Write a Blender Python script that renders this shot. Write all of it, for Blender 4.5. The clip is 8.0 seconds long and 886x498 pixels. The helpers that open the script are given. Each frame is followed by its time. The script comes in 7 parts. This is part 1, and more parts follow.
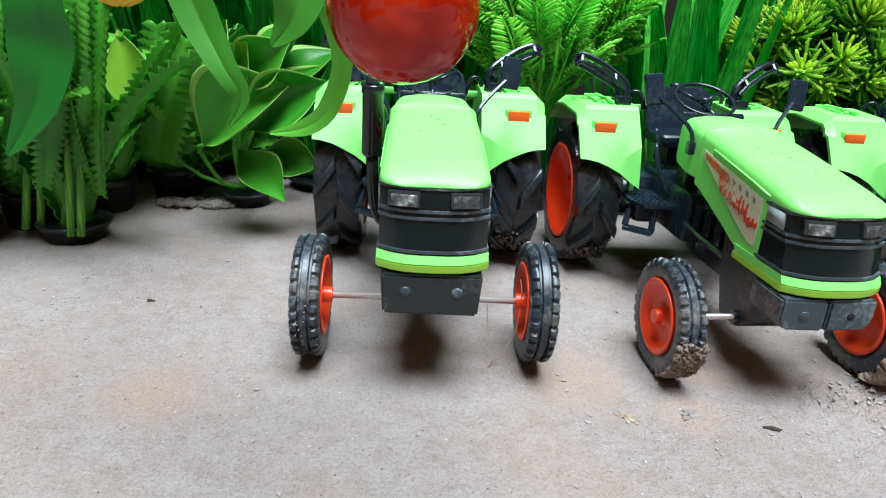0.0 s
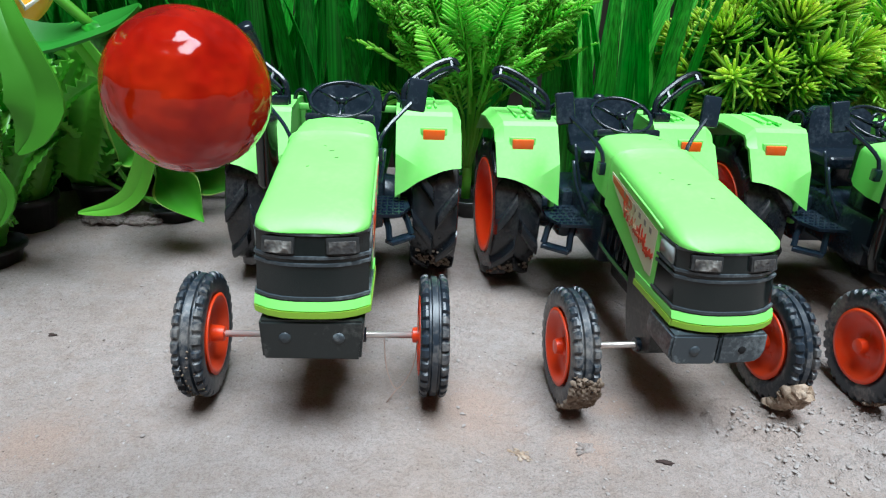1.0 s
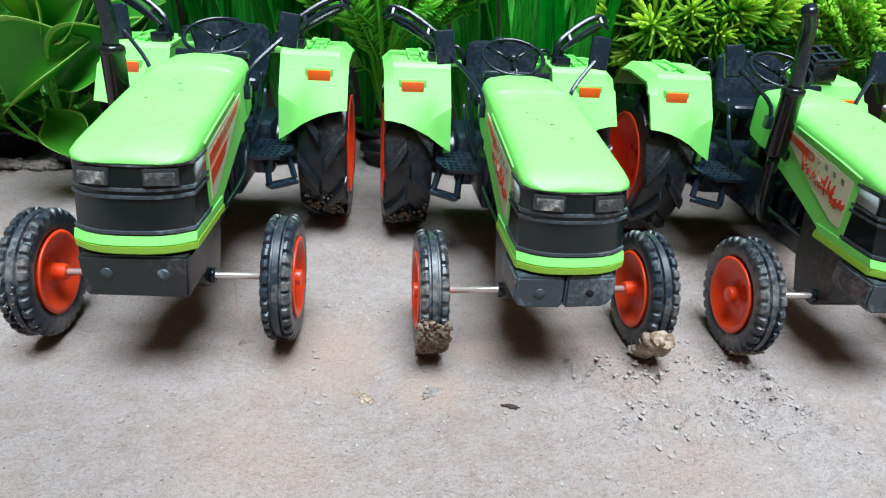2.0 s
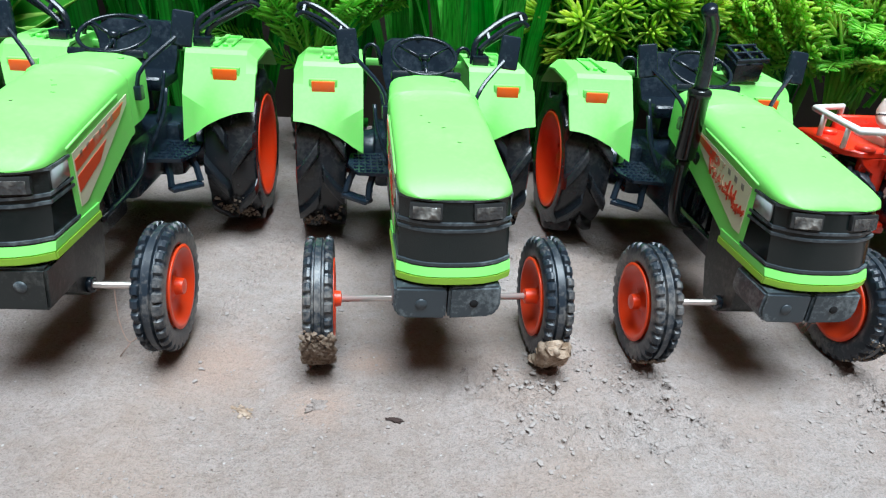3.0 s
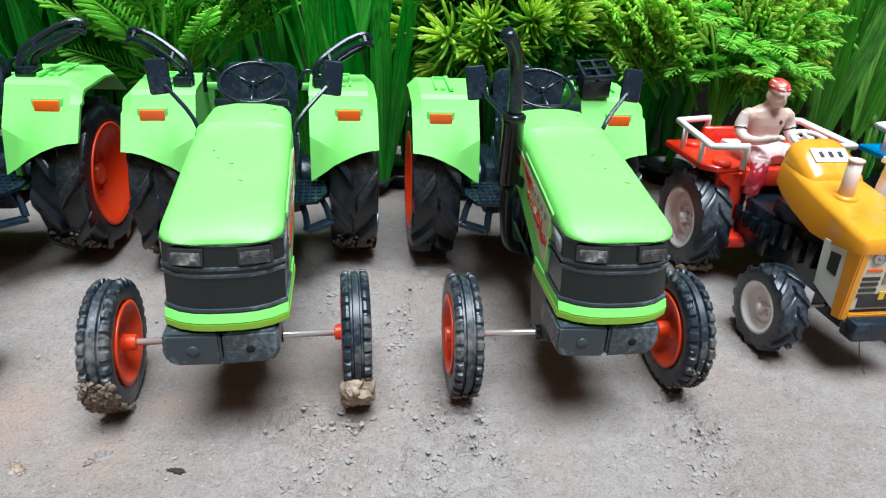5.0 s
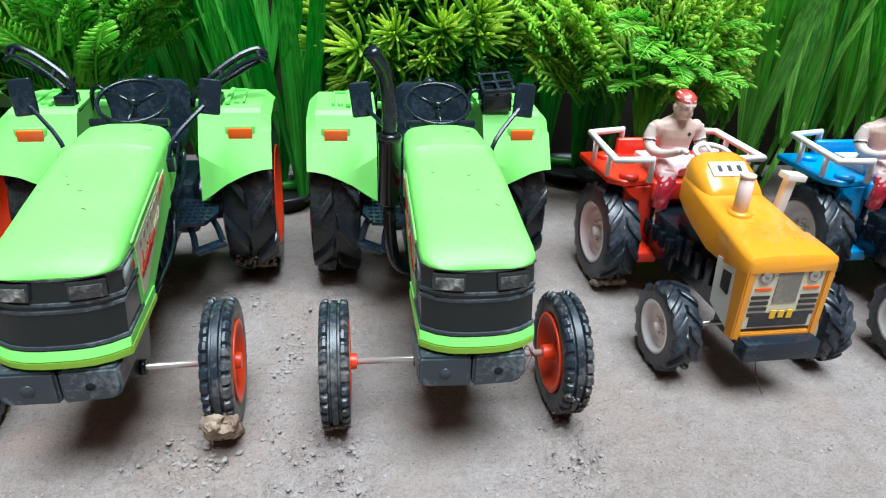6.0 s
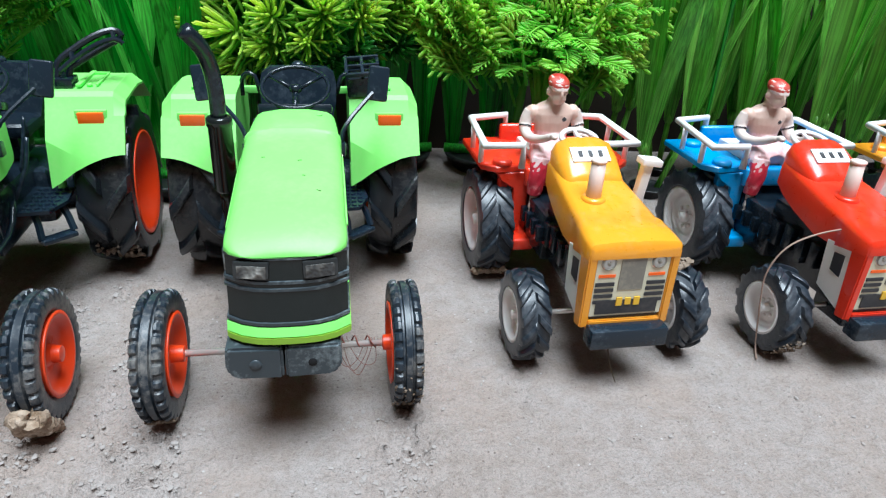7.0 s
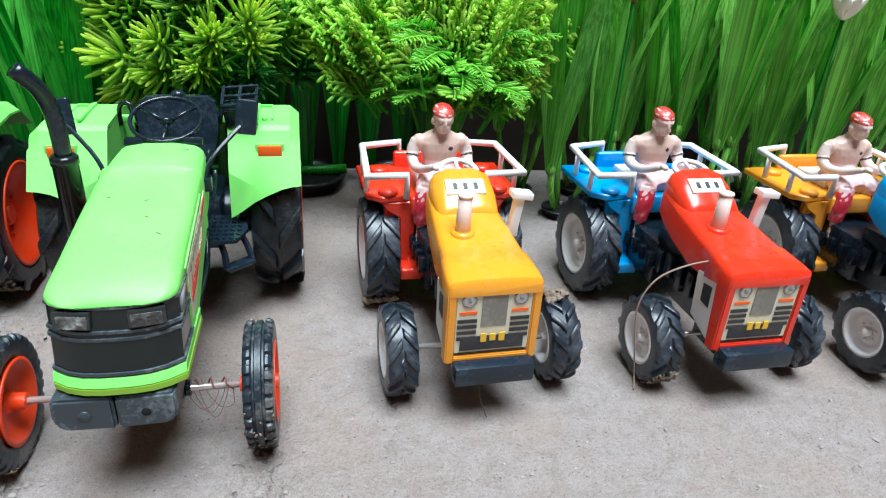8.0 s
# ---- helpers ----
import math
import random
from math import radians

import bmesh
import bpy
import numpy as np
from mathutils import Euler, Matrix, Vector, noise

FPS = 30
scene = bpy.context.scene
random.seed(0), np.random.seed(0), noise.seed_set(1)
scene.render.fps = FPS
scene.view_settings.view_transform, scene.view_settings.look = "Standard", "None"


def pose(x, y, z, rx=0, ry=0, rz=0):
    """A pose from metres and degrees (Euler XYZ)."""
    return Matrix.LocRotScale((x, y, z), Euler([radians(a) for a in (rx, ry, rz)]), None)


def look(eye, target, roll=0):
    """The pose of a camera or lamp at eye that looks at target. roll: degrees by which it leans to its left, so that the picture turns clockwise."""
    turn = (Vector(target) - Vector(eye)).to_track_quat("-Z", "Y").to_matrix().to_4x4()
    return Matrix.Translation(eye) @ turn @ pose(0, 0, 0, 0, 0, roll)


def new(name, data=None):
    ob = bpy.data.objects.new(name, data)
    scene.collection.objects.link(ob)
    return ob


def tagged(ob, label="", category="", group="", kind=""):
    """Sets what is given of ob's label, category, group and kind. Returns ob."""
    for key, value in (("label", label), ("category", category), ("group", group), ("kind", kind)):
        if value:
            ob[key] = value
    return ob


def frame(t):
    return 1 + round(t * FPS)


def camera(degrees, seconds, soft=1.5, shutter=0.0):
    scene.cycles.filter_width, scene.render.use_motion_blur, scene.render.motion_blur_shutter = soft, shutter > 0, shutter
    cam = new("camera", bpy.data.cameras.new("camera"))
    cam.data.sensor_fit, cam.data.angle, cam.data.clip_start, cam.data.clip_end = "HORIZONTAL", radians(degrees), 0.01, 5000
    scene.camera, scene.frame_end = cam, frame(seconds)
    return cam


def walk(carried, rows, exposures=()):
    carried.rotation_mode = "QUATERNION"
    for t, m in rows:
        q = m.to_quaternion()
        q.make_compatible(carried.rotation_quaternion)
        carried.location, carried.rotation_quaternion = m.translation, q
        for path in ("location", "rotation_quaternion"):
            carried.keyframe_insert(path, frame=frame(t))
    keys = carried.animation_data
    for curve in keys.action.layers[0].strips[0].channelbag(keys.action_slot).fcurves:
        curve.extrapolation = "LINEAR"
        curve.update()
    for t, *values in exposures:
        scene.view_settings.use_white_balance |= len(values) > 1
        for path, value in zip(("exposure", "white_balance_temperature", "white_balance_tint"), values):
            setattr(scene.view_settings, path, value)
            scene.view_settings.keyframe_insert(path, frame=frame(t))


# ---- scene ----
cam = camera(68.45, 8.0, soft=1.2)
PATH = [
    (0, (0.0543, 0.0357, 0.1433), (0.0427, 1.9016, -0.5767), 3.29),
    (0.5, (0.0706, 0.0446, 0.1579), (0.0719, 1.9022, -0.5831), 2.80),
    (1, (0.0909, 0.0491, 0.1641), (0.1158, 1.8905, -0.6162), 2.66),
    (1.5, (0.1185, 0.0491, 0.1616), (0.1432, 1.8624, -0.6819), 3.12),
    (2, (0.1472, 0.0525, 0.1544), (0.1894, 1.8512, -0.7191), 3.60),
    (3.5, (0.2017, 0.066, 0.1614), (0.2838, 1.8522, -0.7346), 3.73),
    (4, (0.2207, 0.0693, 0.1645), (0.3058, 1.8532, -0.7358), 3.33),
    (4.5, (0.2414, 0.0727, 0.168), (0.3359, 1.8577, -0.7292), 3.07),
    (5.8, (0.2913, 0.0795, 0.1759), (0.4153, 1.8634, -0.7198), 2.37),
    (6, (0.3036, 0.0839, 0.177), (0.4376, 1.8698, -0.7134), 2.40),
    (6.5, (0.3281, 0.0875, 0.1813), (0.4935, 1.8657, -0.719), 2.60),
    (7, (0.3597, 0.086, 0.1751), (0.5553, 1.8537, -0.7397), 3.00),
    (7.5, (0.383, 0.0914, 0.1787), (0.6311, 1.8562, -0.729), 3.43),
    (8, (0.4041, 0.0895, 0.1872), (0.6801, 1.8567, -0.7077), 3.62),
]
EXPOSURES = [(0.0, 0.80, 5560, 0), (0.5, 0.80, 5560, 0), (1.0, 0.58, 5560, 0), (1.5, 0.60, 5560, 0), (2.0, 0.74, 5560, 0), (3.5, 0.58, 5600, 0), (4.5, 0.54, 5600, 0), (6.0, 0.54, 5560, 0), (8.0, 0.60, 5560, 0)]
walk(cam, [(t, look(eye, target, roll)) for t, eye, target, roll in PATH], EXPOSURES)

# ---- light ----
SUN_ELEVATION, SUN_ROTATION = 78.0, 159.0
world = bpy.data.worlds.new("sky")
scene.world = world
world.use_nodes = True
wn = world.node_tree.nodes
sky = wn.new("ShaderNodeTexSky")
sky.sky_type = "NISHITA"
sky.sun_disc = False
sky.sun_elevation, sky.sun_rotation = radians(SUN_ELEVATION), radians(SUN_ROTATION)
sky.air_density, sky.dust_density, sky.ozone_density = 1.0, 4.0, 0.6
wn["Background"].inputs[1].default_value = 0.030
# warm tint multiplied into the skylight, added to turn the shadows brown
tint = wn.new("ShaderNodeMix")
tint.data_type, tint.blend_type = "RGBA", "MULTIPLY"
tint.inputs[0].default_value = 1.0
tint.inputs[7].default_value = (1.0, 0.51, 0.28, 1)
world.node_tree.links.new(sky.outputs[0], tint.inputs[6])
world.node_tree.links.new(tint.outputs[2], wn["Background"].inputs[0])

sun = new("sun", bpy.data.lights.new("sun", "SUN"))
sun.data.energy, sun.data.angle, sun.data.color = 4.9, radians(38), (0.95, 0.975, 0.99)
sun.matrix_world = look((0.08, -0.20, 1.0), (0, 0, 0))

# ---- materials ----
def node_mat(name):
    mat = bpy.data.materials.new(name)
    mat.use_nodes = True
    nt = mat.node_tree
    return mat, nt, nt.nodes["Principled BSDF"]


def plug(nt, a, b):
    nt.links.new(a, b)


def noise_node(nt, scale, detail=4.0, rough=0.55, coord="Object"):
    tc = nt.nodes.new("ShaderNodeTexCoord")
    n = nt.nodes.new("ShaderNodeTexNoise")
    n.inputs["Scale"].default_value = scale
    n.inputs["Detail"].default_value = detail
    n.inputs["Roughness"].default_value = rough
    plug(nt, tc.outputs[coord], n.inputs["Vector"])
    return n


def ramp_node(nt, fac, stops):
    r = nt.nodes.new("ShaderNodeValToRGB")
    els = r.color_ramp.elements
    while len(els) < len(stops):
        els.new(0.5)
    for el, (p, c) in zip(els, stops):
        el.position, el.color = p, (*c, 1)
    plug(nt, fac, r.inputs[0])
    return r


def mix_node(nt, fac, a, b, mode="MIX"):
    m = nt.nodes.new("ShaderNodeMix")
    m.data_type, m.blend_type = "RGBA", mode
    for sock, v in ((m.inputs[0], fac), (m.inputs[6], a), (m.inputs[7], b)):
        if isinstance(v, tuple):
            sock.default_value = (*v, 1)
        elif isinstance(v, (int, float)):
            sock.default_value = v
        else:
            plug(nt, v, sock)
    return m.outputs[2]


def bump_node(nt, height, strength, distance, bsdf):
    b = nt.nodes.new("ShaderNodeBump")
    b.inputs["Strength"].default_value = strength
    b.inputs["Distance"].default_value = distance
    plug(nt, height, b.inputs["Height"])
    plug(nt, b.outputs[0], bsdf.inputs["Normal"])
    return b


def plastic(name, color, rough=0.35, dust=0.25, dust_color=(0.55, 0.5, 0.44), dust_lo=0.5, dust_hi=0.72, tint=0.08, bump=0.15, coat=0.0):
    """Moulded plastic: slight mottling, fine scuffs, patches of dry dust."""
    mat, nt, b = node_mat(name)
    big = noise_node(nt, 38, 5)
    fine = noise_node(nt, 420, 6, 0.65)
    dark = tuple(c * (1 - tint) for c in color)
    base = mix_node(nt, big.outputs[0], color, dark)
    mottled = nt.nodes.new("ShaderNodeMath")
    mottled.operation = "MULTIPLY_ADD"
    plug(nt, fine.outputs[0], mottled.inputs[0])
    mottled.inputs[1].default_value = 0.45
    half = nt.nodes.new("ShaderNodeMath")
    half.operation = "MULTIPLY"
    plug(nt, big.outputs[0], half.inputs[0])
    half.inputs[1].default_value = 0.6
    plug(nt, half.outputs[0], mottled.inputs[2])
    mask = ramp_node(nt, mottled.outputs[0], [(dust_lo, (0, 0, 0)), (dust_hi, (dust, dust, dust))])
    plug(nt, mix_node(nt, mask.outputs[0], base, dust_color), b.inputs["Base Color"])
    rr = nt.nodes.new("ShaderNodeMapRange")
    plug(nt, fine.outputs[0], rr.inputs[0])
    rr.inputs[3].default_value, rr.inputs[4].default_value = rough * 0.8, min(1, rough * 1.3)
    plug(nt, rr.outputs[0], b.inputs["Roughness"])
    b.inputs["Coat Weight"].default_value = coat
    bump_node(nt, fine.outputs[0], bump, 0.0004, b)
    return mat


def leafy(name, lo, hi, rough=0.4, trans=0.25, stripe=0.0, initial=None, reach=(0.0, 0.03)):
    """Leaf plastic: colour differs from leaf to leaf; optionally a deeper green at the foot of a shoot, which gives way
    to the leaf colour along reach.
    """
    mat, nt, b = node_mat(name)
    info = nt.nodes.new("ShaderNodeObjectInfo")
    geo = nt.nodes.new("ShaderNodeNewGeometry")
    mixr = nt.nodes.new("ShaderNodeMath")
    mixr.operation = "ADD"
    plug(nt, info.outputs["Random"], mixr.inputs[0])
    plug(nt, geo.outputs["Random Per Island"], mixr.inputs[1])
    n = noise_node(nt, 60, 4)
    add = nt.nodes.new("ShaderNodeMath")
    add.operation = "MULTIPLY_ADD"
    plug(nt, mixr.outputs[0], add.inputs[0])
    add.inputs[1].default_value = 0.32
    s = nt.nodes.new("ShaderNodeMath")
    s.operation = "MULTIPLY"
    plug(nt, n.outputs[0], s.inputs[0])
    s.inputs[1].default_value = 0.45
    plug(nt, s.outputs[0], add.inputs[2])
    r = ramp_node(nt, add.outputs[0], [(0.12, lo), (0.9, hi)])
    colour = r.outputs[0]
    if initial:
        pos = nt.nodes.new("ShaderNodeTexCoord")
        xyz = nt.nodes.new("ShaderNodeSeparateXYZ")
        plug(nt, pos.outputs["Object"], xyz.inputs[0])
        foot_mix = nt.nodes.new("ShaderNodeMapRange")
        foot_mix.inputs[1].default_value, foot_mix.inputs[2].default_value = reach
        plug(nt, xyz.outputs[2], foot_mix.inputs[0])
        colour = mix_node(nt, foot_mix.outputs[0], initial, colour)
    f = noise_node(nt, 500, 3)
    if stripe:
        # fine veins along the blade
        tc = nt.nodes.new("ShaderNodeTexCoord")
        mp = nt.nodes.new("ShaderNodeMapping")
        mp.inputs["Scale"].default_value = (900, 900, 6)
        plug(nt, tc.outputs["Object"], mp.inputs["Vector"])
        v = nt.nodes.new("ShaderNodeTexNoise")
        v.inputs["Scale"].default_value, v.inputs["Detail"].default_value = 1.0, 2.0
        plug(nt, mp.outputs[0], v.inputs["Vector"])
        vr = ramp_node(nt, v.outputs[0], [(0.36, (1 - stripe, 1 - stripe, 1 - stripe)), (0.62, (1 + stripe, 1 + 0.8 * stripe, 1 + stripe))])
        colour = mix_node(nt, 1.0, colour, vr.outputs[0], "MULTIPLY")
        f = v
    plug(nt, colour, b.inputs["Base Color"])
    b.inputs["Roughness"].default_value = rough
    bump_node(nt, f.outputs[0], 0.3 if stripe else 0.12, 0.0004, b)
    if trans:
        t = nt.nodes.new("ShaderNodeBsdfTranslucent")
        plug(nt, colour, t.inputs["Color"])
        m = nt.nodes.new("ShaderNodeMixShader")
        m.inputs[0].default_value = trans
        plug(nt, b.outputs[0], m.inputs[1])
        plug(nt, t.outputs[0], m.inputs[2])
        plug(nt, m.outputs[0], nt.nodes["Material Output"].inputs[0])
    return mat


def sand_material():
    mat, nt, b = node_mat("sand")
    big = noise_node(nt, 7, 4, 0.55)
    mid = noise_node(nt, 130, 4, 0.6)
    fine = noise_node(nt, 620, 3, 0.65)
    grit = noise_node(nt, 1700, 2, 0.6)
    c1 = ramp_node(nt, big.outputs[0], [(0.30, (0.279, 0.234, 0.211)), (0.50, (0.308, 0.266, 0.247)), (0.72, (0.323, 0.287, 0.271))])
    c2 = ramp_node(nt, mid.outputs[0], [(0.30, (0.86, 0.83, 0.80)), (0.58, (1, 1, 1))])
    c3 = ramp_node(nt, fine.outputs[0], [(0.30, (0.86, 0.85, 0.84)), (0.50, (1, 1, 1)), (0.70, (1.08, 1.08, 1.08))])
    c4 = ramp_node(nt, grit.outputs[0], [(0.28, (0.78, 0.76, 0.74)), (0.48, (1, 1, 1)), (0.72, (1.14, 1.14, 1.14))])
    c = mix_node(nt, 1.0, c1.outputs[0], c2.outputs[0], "MULTIPLY")
    c = mix_node(nt, 1.0, c, c3.outputs[0], "MULTIPLY")
    c = mix_node(nt, 1.0, c, c4.outputs[0], "MULTIPLY")
    # damp reddish patches where clods crumbled
    patch = noise_node(nt, 15, 3, 0.5)
    pm = ramp_node(nt, patch.outputs[0], [(0.48, (0, 0, 0)), (0.66, (0.5, 0.5, 0.5))])
    c = mix_node(nt, pm.outputs[0], c, mix_node(nt, 1.0, c3.outputs[0], (0.300, 0.232, 0.192), "MULTIPLY"))
    # smooth reddish smears of spilt clay
    tc = nt.nodes.new("ShaderNodeTexCoord")
    for (px, py), size in (((0.108, 0.269), 0.026), ((0.152, 0.249), 0.015), ((0.168, 0.276), 0.012), ((-0.05, 0.235), 0.022)):
        d = nt.nodes.new("ShaderNodeVectorMath")
        d.operation = "DISTANCE"
        plug(nt, tc.outputs["Object"], d.inputs[0])
        d.inputs[1].default_value = (px, py, 0)
        wob = nt.nodes.new("ShaderNodeMath")
        wob.operation = "MULTIPLY_ADD"
        plug(nt, mid.outputs[0], wob.inputs[0])
        wob.inputs[1].default_value = size * 0.9
        plug(nt, d.outputs["Value"], wob.inputs[2])
        k = ramp_node(nt, wob.outputs[0], [(size * 0.70, (0.95, 0.95, 0.95)), (size * 1.55, (0, 0, 0))])
        c = mix_node(nt, k.outputs[0], c, mix_node(nt, 1.0, c4.outputs[0], (0.322, 0.243, 0.202), "MULTIPLY"))
    # single dark and pale grains
    specks = nt.nodes.new("ShaderNodeTexVoronoi")
    specks.inputs["Scale"].default_value = 420
    plug(nt, tc.outputs["Object"], specks.inputs["Vector"])
    dot = ramp_node(nt, specks.outputs["Distance"], [(0.10, (1, 1, 1)), (0.24, (0, 0, 0))])
    pick = nt.nodes.new("ShaderNodeSeparateColor")
    plug(nt, specks.outputs["Color"], pick.inputs[0])
    for chan, lo, hi, col in ((0, 0.90, 0.92, (0.085, 0.065, 0.055)), (1, 0.95, 0.97, (0.50, 0.48, 0.46))):
        on = ramp_node(nt, pick.outputs[chan], [(lo, (0, 0, 0)), (hi, (0.75, 0.75, 0.75))])
        c = mix_node(nt, mix_node(nt, 1.0, dot.outputs[0], on.outputs[0], "MULTIPLY"), c, col)
    plug(nt, c, b.inputs["Base Color"])
    b.inputs["Roughness"].default_value = 0.95
    b.inputs["Specular IOR Level"].default_value = 0.2
    height = None
    for tex, w in ((mid.outputs[0], 0.9), (fine.outputs[0], 0.85), (grit.outputs[0], 0.30)):
        m = nt.nodes.new("ShaderNodeMath")
        m.operation = "MULTIPLY_ADD"
        plug(nt, tex, m.inputs[0])
        m.inputs[1].default_value = w
        if height is None:
            m.inputs[2].default_value = 0.0
        else:
            plug(nt, height, m.inputs[2])
        height = m.outputs[0]
    bump_node(nt, height, 0.95, 0.0018, b)
    return mat


def clay_material(name="dried_mud", k=1.0):
    mat, nt, b = node_mat(name)
    n = noise_node(nt, 180, 6, 0.7)
    r = ramp_node(nt, n.outputs[0], [(0.3, (0.16 * k, 0.10 * k, 0.055 * k)), (0.5, (0.35 * k, 0.265 * k, 0.195 * k)), (0.72, (0.48 * k, 0.40 * k, 0.33 * k))])
    plug(nt, r.outputs[0], b.inputs["Base Color"])
    b.inputs["Roughness"].default_value = 0.95
    bump_node(nt, n.outputs[0], 0.8, 0.0015, b)
    return mat


def berry_material():
    """Glossy skin, deep red with orange translucent patches and shallow dents."""
    mat, nt, b = node_mat("glossy_red_berry")
    n = noise_node(nt, 55, 3, 0.6)
    r = ramp_node(nt, n.outputs[0], [(0.32, (0.12, 0.001, 0.001)), (0.52, (0.28, 0.005, 0.001)), (0.78, (0.46, 0.022, 0.002))])
    plug(nt, r.outputs[0], b.inputs["Base Color"])
    b.inputs["Roughness"].default_value = 0.10
    b.inputs["Specular IOR Level"].default_value = 0.30
    d = noise_node(nt, 120, 2, 0.45)
    bump_node(nt, d.outputs[0], 0.55, 0.004, b)
    return mat


def simple(name, color, rough=0.5, metal=0.0, **extra):
    mat, nt, b = node_mat(name)
    n = noise_node(nt, 150, 5)
    plug(nt, mix_node(nt, n.outputs[0], color, tuple(c * 0.8 for c in color)), b.inputs["Base Color"])
    b.inputs["Roughness"].default_value = rough
    b.inputs["Metallic"].default_value = metal
    for k, v in extra.items():
        b.inputs[k].default_value = v
    return mat


def lens_material():
    """Clear moulded lamp lens over a dull reflector: uneven, glossy."""
    mat, nt, b = node_mat("dim_lamp_glass")
    n = noise_node(nt, 260, 2, 0.5)
    r = ramp_node(nt, n.outputs[0], [(0.35, (0.045, 0.045, 0.046)), (0.55, (0.13, 0.125, 0.115)), (0.72, (0.30, 0.29, 0.27))])
    plug(nt, r.outputs[0], b.inputs["Base Color"])
    b.inputs["Roughness"].default_value = 0.08
    bump_node(nt, n.outputs[0], 0.9, 0.003, b)
    return mat


